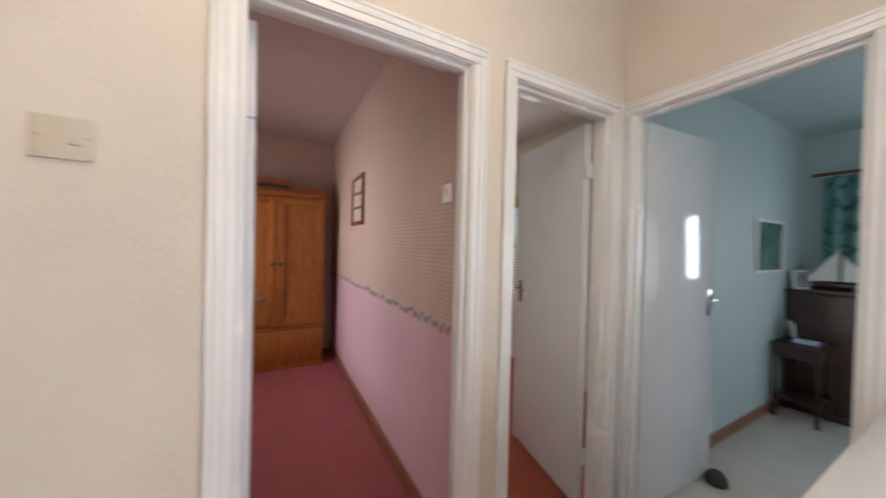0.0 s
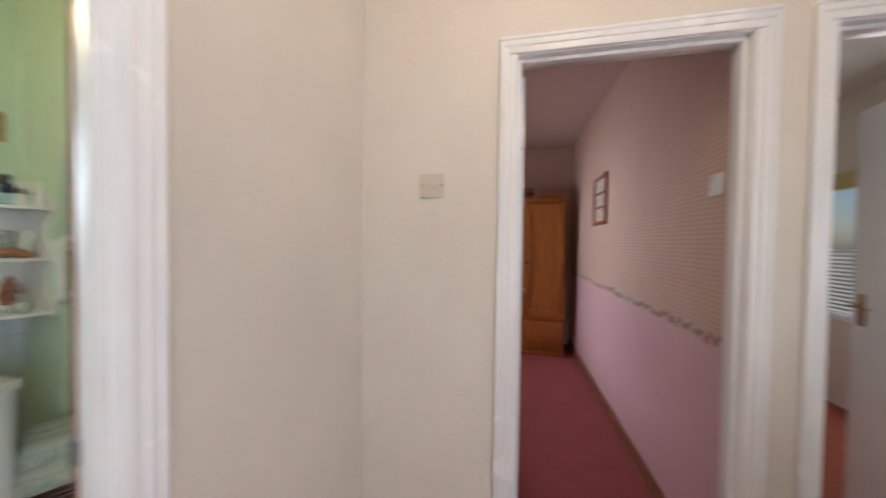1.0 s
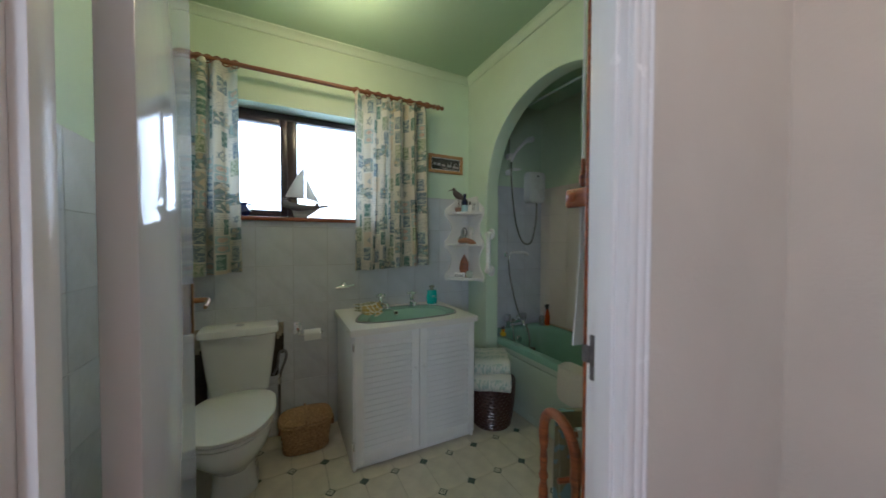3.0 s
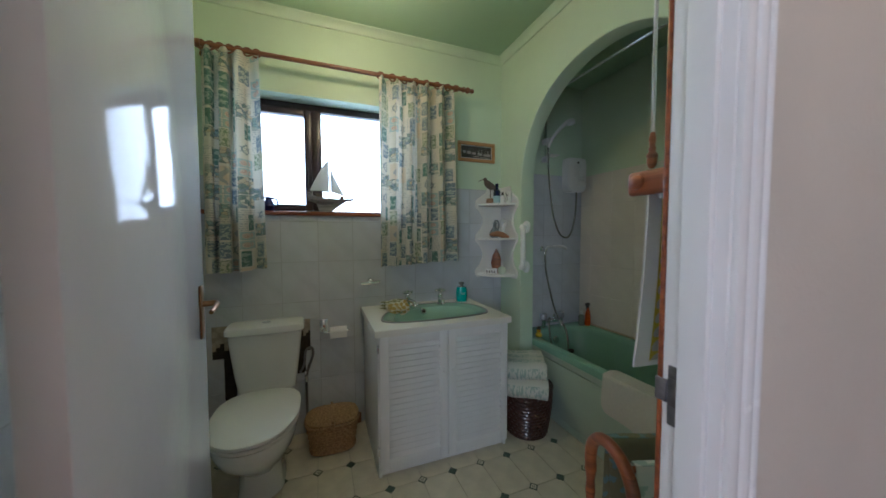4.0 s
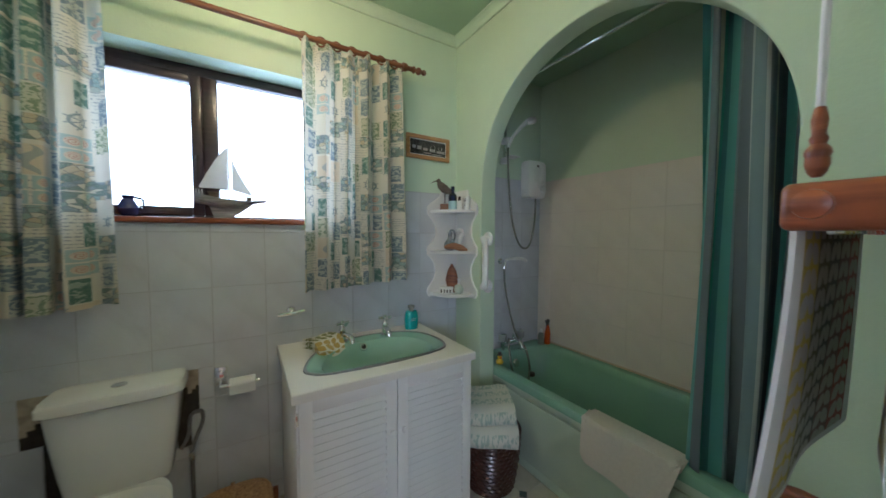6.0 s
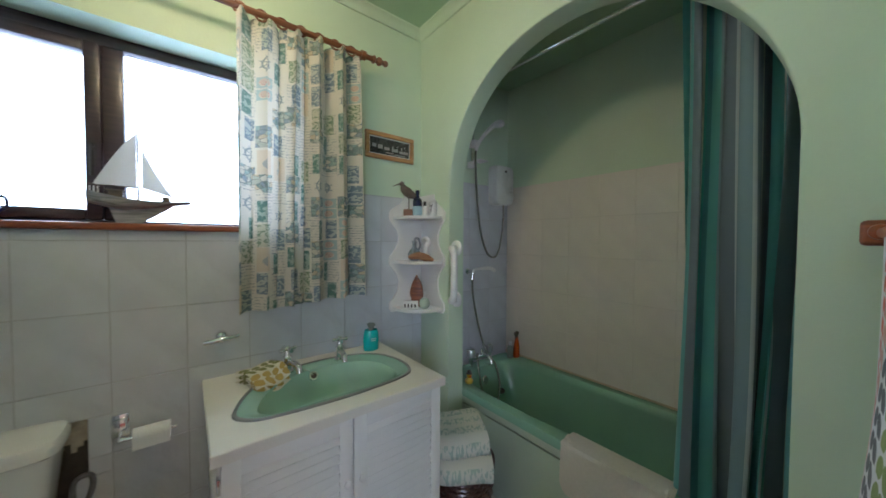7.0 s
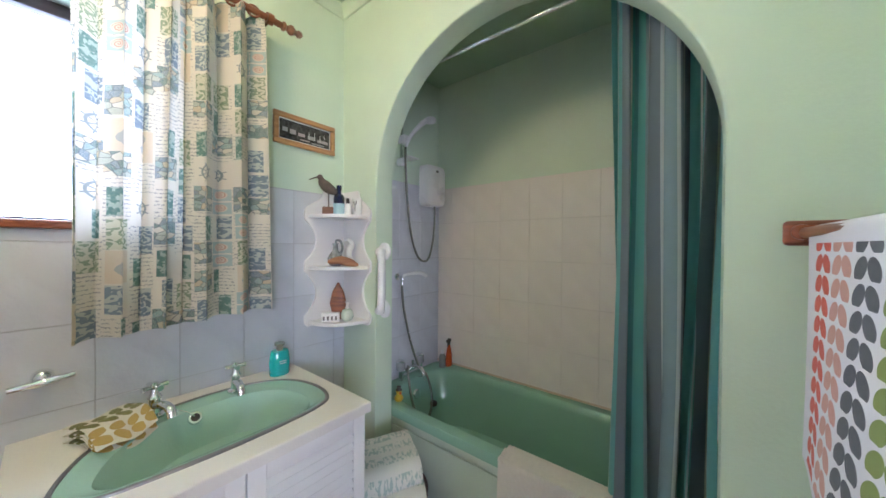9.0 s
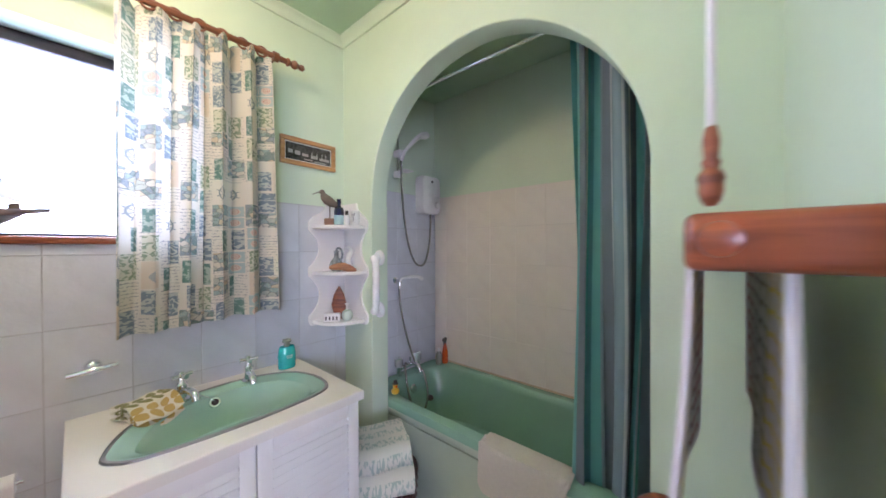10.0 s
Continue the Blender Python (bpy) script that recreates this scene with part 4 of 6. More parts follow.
part("handset", join(tube([(0.085, -0.270, 0.20), (0.10, -0.24, 0.27), (0.125, -0.185, 0.345), (0.14, -0.145, 0.385)], lambda t: 0.011 + 0.006 * t, 12), moved(lathe([(0.012, 0.02), (0.034, 0.012), (0.038, 0.0), (0.036, -0.012), (0.0, -0.014)], 22), pose(0.155, -0.115, 0.395, 35, 30, 0))), PLASTIC, shower)
part("soap_dish", boxes(((0.03, -0.26, 0.135), (0.11, -0.17, 0.142)), bevel=0.003), PLASTIC, shower)
part("hose", tube([(0.085, -0.272, 0.195), (0.078, -0.262, 0.05), (0.070, -0.235, -0.15), (0.062, -0.19, -0.36), (0.055, -0.12, -0.50), (0.050, -0.04, -0.535), (0.046, 0.015, -0.49), (0.043, 0.055, -0.36), (0.042, 0.068, -0.22), (0.042, 0.068, -0.142)], 0.0075, 8, 8), HOSE, shower, "chrome flexible shower hose")

rail = thing("shower_rail", "slim chrome shower curtain rail under the arch", "curtain rail", (0, 1.225, 2.285))
part("tube", tube([(XW + 0.001, 0, 0), (-0.756, 0, 0)], 0.009, 10, 2), CHROME, rail)


def shower_curtain():
    w, folds = 0.325, 3.4

    def at(a, b):
        z = 2.275 - b * 1.83
        amp = 0.034 + 0.012 * b
        ph = a * folds * 2 * math.pi
        drift = 0.018 * math.sin(3.1 * a + 2.0 * b) + 0.012 * math.sin(9 * a + 4 * b)
        x = -1.197 + a * w + 0.012 * math.sin(ph * 2 + 0.8) * (0.4 + b) + drift * b
        y = 1.250 + amp * math.sin(ph + 1.4 * math.sin(2.3 * a * 3 + b)) + 0.014 * math.sin(ph * 0.37 + 3 * b)
        return (x, y, z), (a * 0.80, b * 1.83)
    c = thing("shower_curtain", "shower curtain striped in teal, green, grey and white", "shower curtain", (0, 0, 0))
    part("cloth", sheet(at, 220, 24), STRIPE, c)
    for i in range(8):
        part("ring", moved(tube([(0.015 * math.cos(t), 0.0, 0.015 * math.sin(t)) for t in np.linspace(0, 2 * math.pi, 13)], 0.0022, 6, 1), pose(-1.17 + i * 0.04, 1.225, 2.281, 0, 0, 80)), PLASTIC, c)


shower_curtain()


def bath_mat():
    def at(a, b):
        s = b * 0.62
        x = -1.565 + a * 0.40
        r = min(a, 1 - a)
        end = 0.05 * max(0.0, 1 - r / 0.10) ** 2
        s = s - end if b > 0.5 else s + end
        wob = 0.006 * math.sin(7 * a + 5 * b)
        if s < 0.22:
            return (x, 1.262 + wob * 0.5, 0.512 - (0.22 - s)), (a, b)
        if s < 0.345:
            t = (s - 0.22) / 0.125
            return (x, 1.262 - 0.115 * t, 0.518 + 0.006 * math.sin(math.pi * t)), (a, b)
        d = s - 0.345
        return (x - 0.22 * d * a, 1.147 - 0.02 * d + wob, 0.512 - d * (0.74 + 0.10 * a)), (a, b)
    m = tagged(part("bath_mat", sheet(at, 24, 60, 0.007), [MATCLOTH, MATCLOTH]), "cream towelling bath mat hung over the bath's rim", "bath mat")
    return m


bath_mat()
duck = thing("toy_duck", "small yellow toy duck with a black hat on the bath's rim", "bath toy", (-2.235, 1.236, 0.51))
YELLOW = material("yellow_vinyl", (0.62, 0.43, 0.02), 0.35)
ORANGE = material("orange_plastic", (0.60, 0.09, 0.01), 0.25)
TEALSOAP = material("teal_liquid_soap_plastic", (0.01, 0.42, 0.40), 0.12, coat=0.5)
CLEAR = material("pale_clear_plastic", (0.42, 0.46, 0.40), 0.12, transmission=0.5)
part("body", lathe([(0.0, 0), (0.020, 0.002), (0.026, 0.014), (0.020, 0.028), (0.010, 0.034), (0.015, 0.042), (0.016, 0.052), (0.010, 0.062), (0, 0.064)], 18, False), YELLOW, duck)
part("beak", moved(lathe([(0.007, 0), (0.005, 0.010), (0.001, 0.014)], 10), pose(0.013, -0.004, 0.047, 0, 90, -20)), ORANGE, duck)
part("hat", lathe([(0.018, 0.058), (0.018, 0.061), (0.011, 0.062), (0.011, 0.078), (0, 0.079)], 16, False), DARK, duck)


def bottle(name, at, profile, mat, label, cap=None, cap_mat=None, squash=1.0, category="bottle"):
    b = thing(name, label, category, at)
    part("body", moved(lathe(profile, 22), Matrix.Diagonal((squash, 1, 1, 1))), mat, b)
    if cap:
        part("cap", lathe(cap, 16), cap_mat, b)
    return b


bottle("shampoo_bottle", (XW + 0.13, 1.775, 0.51), [(0.022, 0), (0.024, 0.01), (0.024, 0.075), (0.012, 0.095)], CLEAR, "clear pale bottle on the bath's corner", [(0.010, 0.095), (0.010, 0.12)], PLASTIC)
spray = bottle("spray_bottle", (XW + 0.15, 1.825, 0.51), [(0.026, 0), (0.028, 0.01), (0.026, 0.08), (0.018, 0.12), (0.011, 0.15)], ORANGE, "orange spray cleaner bottle with a dark trigger", [(0.010, 0.15), (0.011, 0.175), (0.008, 0.195)], DARK, 0.7)
part("trigger", boxes(((0.0, -0.035, 0.172), (0.012, 0.012, 0.194)), ((0.002, -0.026, 0.140), (0.010, -0.016, 0.175)), bevel=0.003), DARK, spray)

grab = thing("grab_rail", "white plastic grab rail screwed to the green wall", "grab rail", (-2.135, YA, 0))
part("bar", tube([(0, -0.006, 1.345), (0.012, -0.05, 1.345), (0.042, -0.068, 1.335), (0.054, -0.070, 1.29), (0.054, -0.070, 1.12), (0.042, -0.068, 1.075), (0.012, -0.05, 1.065), (0, -0.006, 1.065)], 0.0185, 16, 6), PLASTIC, grab)
for z in (1.345, 1.065):
    part("flange", moved(lathe([(0.042, 0), (0.042, 0.008), (0.034, 0.014), (0.018, 0.016)], 24), pose(0, -0.001, z, 90, 0, 0)), PLASTIC, grab)

# ---- bathroom: vanity ----
vanity = thing("vanity_unit", "white vanity cabinet with two louvred doors", "cabinet", (0, 0, 0))
VX, VY0, VY1 = -1.905, -0.045, 0.735
part("body", boxes(((XW + 0.03, VY0, 0), (VX, VY0 + 0.018, 0.765)), ((XW + 0.03, VY1 - 0.018, 0), (VX, VY1, 0.765)), ((XW + 0.03, VY0 + 0.018, 0.07), (VX, VY1 - 0.018, 0.088)), ((VX - 0.018, VY0 + 0.018, 0.735), (VX, VY1 - 0.018, 0.765)), bevel=0.002), WHITE, vanity)
part("plinth", boxes(((VX - 0.035, VY0 + 0.018, 0), (VX - 0.018, VY1 - 0.018, 0.07))), WHITE, vanity)
SLATS = 19
slat_mesh = make("slat", boxes(((-0.0035, -0.1265, -0.0170), (0.0035, 0.1265, 0.0170)), bevel=0.0012, seg=1), WHITE)
for ya, yb, knob_y in ((VY0 + 0.006, 0.342, 0.318), (0.346, VY1 - 0.004, 0.371)):
    d = part("door", boxes(((VX - 0.004, ya + 0.022, 0.089), (VX - 0.001, yb - 0.022, 0.733))), WHITE, vanity, "white louvred door")
    for a, b in ((ya, ya + 0.048), (yb - 0.048, yb)):
        part("stile", boxes(((VX + 0.0045, a, 0.045), (VX + 0.022, b, 0.765)), bevel=0.002), WHITE, d)
    for a, b in ((0.045, 0.105), (0.715, 0.765)):
        part("rail", boxes(((VX + 0.0045, ya + 0.048, a), (VX + 0.0215, yb - 0.048, b)), bevel=0.002), WHITE, d)
    half = (yb - ya - 0.096) / 2 + 0.002
    for i in range(SLATS):
        sl_ob = new("slat", slat_mesh)
        sl_ob.parent = d
        sl_ob.matrix_local = pose(VX + 0.0130, (ya + yb) / 2, 0.120 + i * 0.0323, 0, -43, 0) @ Matrix.Diagonal((1, half / 0.1265, 1, 1))
    part("knob", moved(lathe([(0.006, 0), (0.006, 0.010), (0.013, 0.014), (0.014, 0.022), (0.006, 0.027)], 14), pose(VX + 0.020, knob_y, 0.545, 0, 90, 0)), WHITE, d)
for z in (0.68, 0.13):
    part("hinge", boxes(((VX - 0.004, VY0 - 0.003, z), (VX + 0.02, VY0 + 0.005, z + 0.045)), bevel=0.001), CHROME, vanity)


BASIN = [(-2.085, 0.012), (-2.235, 0.075), (-2.345, 0.19), (-2.385, 0.36), (-2.365, 0.53), (-2.290, 0.645), (-2.165, 0.690), (-2.045, 0.678), (-1.985, 0.600), (-1.965, 0.36), (-1.980, 0.12), (-2.015, 0.035)]


def basin_line(grow=0.0, z=0.0, squeeze=1.0, shift=(0, 0)):
    ring = [(x, y, 0) for x, y in BASIN]
    p = smooth_path(ring[-2:] + ring + ring[:2], 6)[12:12 + 6 * len(ring)]
    cx, cy = -2.170, 0.352
    out = []
    for q in p:
        d = Vector((q.x - cx, q.y - cy, 0))
        ln = d.length
        d = d * squeeze + d / ln * grow
        out.append((cx + d.x + shift[0], cy + d.y + shift[1], z))
    return out


def worktop():
    x0, x1, y0, y1, zt, zb = XW + 0.013, -1.875, -0.062, 0.752, 0.803, 0.767
    inner = basin_line(-0.004, zt)
    cx, cy = -2.170, 0.352
    outer = []
    for x, y, _ in inner:
        dx, dy = x - cx, y - cy
        k = min(((x1 if dx > 0 else x0) - cx) / dx if abs(dx) > 1e-6 else 1e9, ((y1 if dy > 0 else y0) - cy) / dy if abs(dy) > 1e-6 else 1e9)
        outer.append([cx + dx * k, cy + dy * k])
    for corner in ((x0, y0), (x0, y1), (x1, y0), (x1, y1)):
        i = min(range(len(outer)), key=lambda j: (outer[j][0] - corner[0]) ** 2 + (outer[j][1] - corner[1]) ** 2)
        outer[i] = list(corner)
    rings = [[(x, y, zb) for x, y, _ in inner], inner, [(x + (0.003 if x < cx else -0.003), y + (0.003 if y < cy else -0.003), zt) for x, y in outer], [(x, y, zt - 0.003) for x, y in outer], [(x, y, zb) for x, y in outer]]
    tagged(part("worktop", loft(rings, cap=False), material("cream_laminate", (0.74, 0.71, 0.64), 0.3, spots=0.03)), "cream laminate worktop over the vanity cabinet", "worktop")


worktop()
basin = thing("wash_basin", "pale green enamelled inset wash basin with metal trim", "wash basin", (0, 0, 0))
BASING = material("pale_green_enamel", (0.32, 0.51, 0.41), 0.12, spots=0.03, coat=0.4)
bowl = [basin_line(-0.003, 0.800), basin_line(-0.006, 0.806), basin_line(-0.016, 0.807), basin_line(-0.03, 0.803), basin_line(-0.02, 0.797, 0.86, (0.018, 0)), basin_line(-0.02, 0.772, 0.80, (0.022, 0)), basin_line(-0.02, 0.715, 0.72, (0.02, 0)), basin_line(-0.02, 0.680, 0.60, (0.01, 0)), basin_line(-0.01, 0.668, 0.32), basin_line(0, 0.664, 0.07)]
part("bowl", loft(bowl, cap=False), BASING, basin)
part("trim", loft([basin_line(-0.008, 0.802), basin_line(-0.007, 0.8085), basin_line(0.004, 0.8085), basin_line(0.007, 0.803)], cap=False), material("dull_grey_metal", (0.25, 0.25, 0.25), 0.4, metal=0.8), basin, "dull grey metal edge strip")
part("overflow", moved(lathe([(0.012, 0.001), (0.013, 0.006), (0.019, 0.006), (0.022, 0)], 20, False), pose(-2.292, 0.330, 0.777, 0, 55, 0)), CHROME, basin, "chrome overflow ring")
# Dark disc painted as the unlit inside of the overflow.
part("overflow_hole", moved(lathe([(0.0, 0.0025), (0.013, 0.002)], 18, False), pose(-2.292, 0.330, 0.777, 0, 55, 0)), DARK, basin)
part("chain", tube([(-2.335, 0.262, 0.812), (-2.318, 0.285, 0.812), (-2.300, 0.312, 0.800), (-2.287, 0.328, 0.785)], 0.002, 6), CHROME, basin)


def pillar_tap(at, turn):
    t = thing("basin_tap", "chrome pillar tap with a cross handle", "tap", at, turn, "taps of the basin")
    part("body", lathe([(0.021, 0), (0.021, 0.006), (0.013, 0.012), (0.013, 0.048), (0.016, 0.052), (0.010, 0.060), (0.008, 0.075)], 18), CHROME, t)
    part("spout", tube([(0.006, 0, 0.034), (0.045, 0, 0.040), (0.072, 0, 0.034), (0.080, 0, 0.016)], 0.0105, 12), CHROME, t)
    part("handle", join(tube([(-0.028, 0, 0.080), (0.028, 0, 0.080)], lambda u: 0.0045 + 0.003 * abs(2 * u - 1), 10, 6), tube([(0, -0.028, 0.080), (0, 0.028, 0.080)], lambda u: 0.0045 + 0.003 * abs(2 * u - 1), 10, 6), moved(lathe([(0.009, 0), (0.010, 0.008), (0.006, 0.014), (0, 0.015)], 14, False), Matrix.Translation((0, 0, 0.078)))), CHROME, t)
    return t


tap = pillar_tap((-2.345, 0.235, 0.803), 15)
tap.scale = (1.25, 1.25, 1.25)
copy_thing(tap, pose(-2.345, 0.470, 0.803, 0, 0, -8))
PALETEXT = material("pale_aqua_print", (0.40, 0.62, 0.62), 0.4)
soap = bottle("soap_bottle", (-2.385, 0.655, 0.803), [(0.034, 0), (0.036, 0.006), (0.038, 0.05), (0.034, 0.085), (0.030, 0.095)], TEALSOAP, "teal liquid soap bottle with a clear pump on the worktop", [(0.012, 0.095), (0.012, 0.112), (0.018, 0.114), (0.018, 0.124), (0.006, 0.128)], CLEAR, 0.75)
for z, w in ((0.056, 0.014), (0.048, 0.011)):
    part("label_bar", boxes(((0.0278, -w, z), (0.0288, w, z + 0.003))), PALETEXT, soap, "pale printed bar")
soap.scale = (1.15, 1.15, 1.12)


def flannel():
    """A small cloth folded in four and dropped over the basin's edge."""
    turn = Matrix.Rotation(radians(24), 3, "Z")

    def at(a, b):
        layer = min(3, int(b * 4))
        f = b * 4 - layer
        along = f if layer % 2 == 0 else 1 - f
        lift = 0.012 * (layer + (max(0.0, f - 0.75) * 2 if layer < 3 else 0) - (max(0.0, 0.25 - f) * 2 if layer else 0))
        x = -0.075 + along * 0.135 + 0.010 * math.sin(4 * a)
        y = (a - 0.5) * 0.150 + 0.010 * math.sin(3 * along)
        sag = -0.036 * max(0.0, x + 0.010) / 0.08 + 0.006 * math.sin(7 * a) * along
        p = turn @ Vector((x, y, 0))
        return (-2.292 + p.x, 0.138 + p.y, 0.816 + lift + sag + 0.002 * math.sin(11 * a + 6 * along)), (0.06 + 0.86 * along, a * 0.30 + 0.1)
    return tagged(part("flannel", sheet(at, 26, 96, 0.004), [FLANNEL, FLANNEL]), "folded cream flannel with olive leaves on the basin's edge", "flannel")


flannel()
hook = thing("soap_dish_bracket", "chrome bracket bar fixed to the wall tiles", "bracket", (XW + 0.012, 0.005, 0.97))
part("boss", moved(lathe([(0.024, 0), (0.024, 0.012), (0.018, 0.024), (0.008, 0.030)], 20), pose(0, 0, 0.006, 0, 90, 0)), CHROME, hook)
part("bar", tube([(0.028, -0.062, -0.008), (0.034, 0.0, -0.003), (0.028, 0.062, 0.004)], lambda t: 0.0125 - 0.004 * abs(2 * t - 1), 12), CHROME, hook)

# ---- bathroom: toilet ----
SEATPLASTIC = material("matt_cream_seat_plastic", (0.70, 0.69, 0.64), 0.5, spots=0.02, bump=0.002)
def toilet():
    t = thing("toilet", "white close-coupled toilet with the lid down", "toilet", (0, -0.615, 0))
    cist = [superellipse(XW + 0.105, 0, 0.078, 0.150, 0.395, 40, 0.35), superellipse(XW + 0.108, 0, 0.085, 0.165, 0.50, 40, 0.33), superellipse(XW + 0.110, 0, 0.091, 0.182, 0.645, 40, 0.32), superellipse(XW + 0.112, 0, 0.094, 0.190, 0.732, 40, 0.32)]
    part("cistern", loft(cist), CERAMIC, t)
    lid = [superellipse(XW + 0.114, 0, 0.096, 0.194, 0.732, 48, 0.33), superellipse(XW + 0.116, 0, 0.102, 0.204, 0.740, 48, 0.33), superellipse(XW + 0.116, 0, 0.102, 0.204, 0.765, 48, 0.33), superellipse(XW + 0.116, 0, 0.096, 0.197, 0.777, 48, 0.36), superellipse(XW + 0.116, 0, 0.06, 0.13, 0.782, 48, 0.5)]
    part("cistern_lid", loft(lid), CERAMIC, t)
    part("flush_button", moved(lathe([(0.024, 0), (0.024, 0.005), (0.020, 0.008), (0, 0.009)], 24, False), Matrix.Translation((XW + 0.125, 0, 0.780))), CHROME, t)

    def egg(z, w, back, front, cx=-1.99):
        out = []
        for i in range(48):
            a = 2 * math.pi * i / 48
            c, s = math.cos(a), math.sin(a)
            out.append((cx + (front if c > 0 else back) * math.copysign(abs(c) ** (1 if c > 0 else 0.55), c), w * math.copysign(abs(s) ** (0.9 if c > 0 else 0.72), s), z))
        return out
    pan = [egg(0, 0.105, 0.26, 0.09, -2.06), egg(0.04, 0.098, 0.26, 0.085, -2.06), egg(0.14, 0.095, 0.27, 0.10, -2.06), egg(0.22, 0.125, 0.30, 0.17, -2.03), egg(0.30, 0.165, 0.34, 0.235, -2.0), egg(0.36, 0.180, 0.36, 0.262), egg(0.395, 0.182, 0.36, 0.264), egg(0.40, 0.170, 0.35, 0.250)]
    part("pan", loft(pan), CERAMIC, t)
    part("seat", loft([egg(0.402, 0.186, 0.225, 0.268), egg(0.408, 0.192, 0.228, 0.272), egg(0.418, 0.192, 0.228, 0.272), egg(0.421, 0.188, 0.226, 0.268)]), SEATPLASTIC, t)
    part("seat_lid", loft([egg(0.423, 0.188, 0.228, 0.268), egg(0.428, 0.194, 0.232, 0.274), egg(0.438, 0.193, 0.231, 0.273), egg(0.446, 0.180, 0.222, 0.258), egg(0.450, 0.10, 0.15, 0.15), egg(0.4505, 0.01, 0.02, 0.02)]), SEATPLASTIC, t, "closed white toilet lid")
    part("water_pipe", tube([(XW + 0.05, 0.205, 0.05), (XW + 0.05, 0.205, 0.30), (XW + 0.055, 0.21, 0.42), (XW + 0.05, 0.245, 0.52), (XW + 0.045, 0.24, 0.57), (XW + 0.05, 0.205, 0.56), (XW + 0.06, 0.195, 0.48), (XW + 0.07, 0.17, 0.43)], 0.008, 8), DULLSTEEL, t, "braided flexible water pipe")
    part("valve", join(tube([(XW + 0.05, 0.205, 0.36), (XW + 0.05, 0.205, 0.43)], 0.012, 10, 2), tube([(XW + 0.05, 0.205, 0.40), (XW + 0.085, 0.205, 0.40)], 0.008, 10, 2)), CHROME, t)


toilet()
roll = thing("toilet_roll_holder", "chrome holder with a white paper roll", "toilet roll holder", (XW + 0.012, -0.30, 0.70))
part("plate", boxes(((0, -0.026, -0.04), (0.012, 0.026, 0.045)), ((0.012, -0.018, -0.03), (0.022, 0.018, 0.03)), bevel=0.005), CHROME, roll)
part("arm", tube([(0.015, 0, -0.025), (0.05, 0, -0.03), (0.06, 0.02, -0.03), (0.06, 0.155, -0.03)], 0.006, 10), CHROME, roll)
part("paper_roll", moved(lathe([(0.014, 0), (0.030, 0.001), (0.030, 0.104), (0.014, 0.105)], 30), pose(0.06, 0.035, -0.030, -90, 0, 0)), material("white_tissue", (0.80, 0.80, 0.77), 0.95, bump=0.05, fine=200), roll)
part("paper_end", boxes(((0.0885, 0.036, -0.066), (0.0900, 0.139, -0.030))), material("white_tissue_end", (0.80, 0.80, 0.77), 0.95), roll)


# ---- bathroom: baskets ----
def woven(rings, rows, cols, mat_bump, k):
    """A basketwork wall: stakes and strands bulge in and out by turns. rings: function of height 0..1 giving centre, half sizes, z."""
    pts = []
    for j in range(rows * 3 + 1):
        cx, cy, a, b, z = rings(j / (rows * 3))
        line = []
        for i in range(cols * 2):
            t = 2 * math.pi * i / (cols * 2)
            c, s = math.cos(t), math.sin(t)
            bulge = mat_bump * (math.cos(math.pi * i + math.pi * (j // 3)) * (0.35 + 0.65 * math.sin(math.pi * ((j % 3) + 0.5) / 3)) - (0.7 if j % 3 == 0 else 0))
            x, y = math.copysign(abs(c) ** k, c), math.copysign(abs(s) ** k, s)
            line.append((cx + x * (a + bulge), cy + y * (b + bulge), z))
        pts.append(line)
    return loft(pts, cap=False)


WICKER = wood("pale_wicker", (0.46, 0.29, 0.14), (0.24, 0.13, 0.06), 0.6, grain=(30, 30, 30), coat=0.0)
DARKWICKER = wood("dark_brown_wicker", (0.075, 0.028, 0.018), (0.03, 0.012, 0.009), 0.3, grain=(30, 30, 30), coat=0.2)
hamper = thing("picnic_basket", "small pale wicker basket with a double lid", "basket", (-2.285, -0.262, 0))
part("body", woven(lambda t: (0, 0, 0.095 + 0.025 * t, 0.125 + 0.025 * t, 0.012 + 0.165 * t), 10, 26, 0.0055, 0.62), WICKER, hamper)
part("base", loft([superellipse(0, 0, 0.095, 0.125, 0.008, 40, 0.62), superellipse(0, 0, 0.095, 0.125, 0.016, 40, 0.62)]), WICKER, hamper)
for z, g in ((0.178, 0.0), (0.015, -0.024)):
    part("rim", tube([(x, y, z) for x, y, _ in superellipse(0, 0, 0.122 + g, 0.152 + g, 0, 41, 0.62)] + [superellipse(0, 0, 0.122 + g, 0.152 + g, z, 41, 0.62)[0]], 0.008, 8, 1), WICKER, hamper)
for sgn in (-1, 1):
    flap = []
    for g, z in ((0.0, 0.186), (0.004, 0.192), (0.0, 0.198), (-0.03, 0.207), (-0.07, 0.212)):
        line = superellipse(0, 0, 0.120 + g, 0.150 + g, z, 48, 0.66)
        flap.append([(x, sgn * max(0.008, sgn * y * 1.0), zz) if sgn * y > 0.008 else (x, sgn * 0.008, zz) for x, y, zz in line])
    part("lid", loft(flap), WICKER, hamper, "woven half lid")
part("strap", boxes(((-0.118, -0.008, 0.196), (0.122, 0.008, 0.214)), ((0.120, -0.006, 0.165), (0.130, 0.006, 0.205)), bevel=0.004), WICKER, hamper)
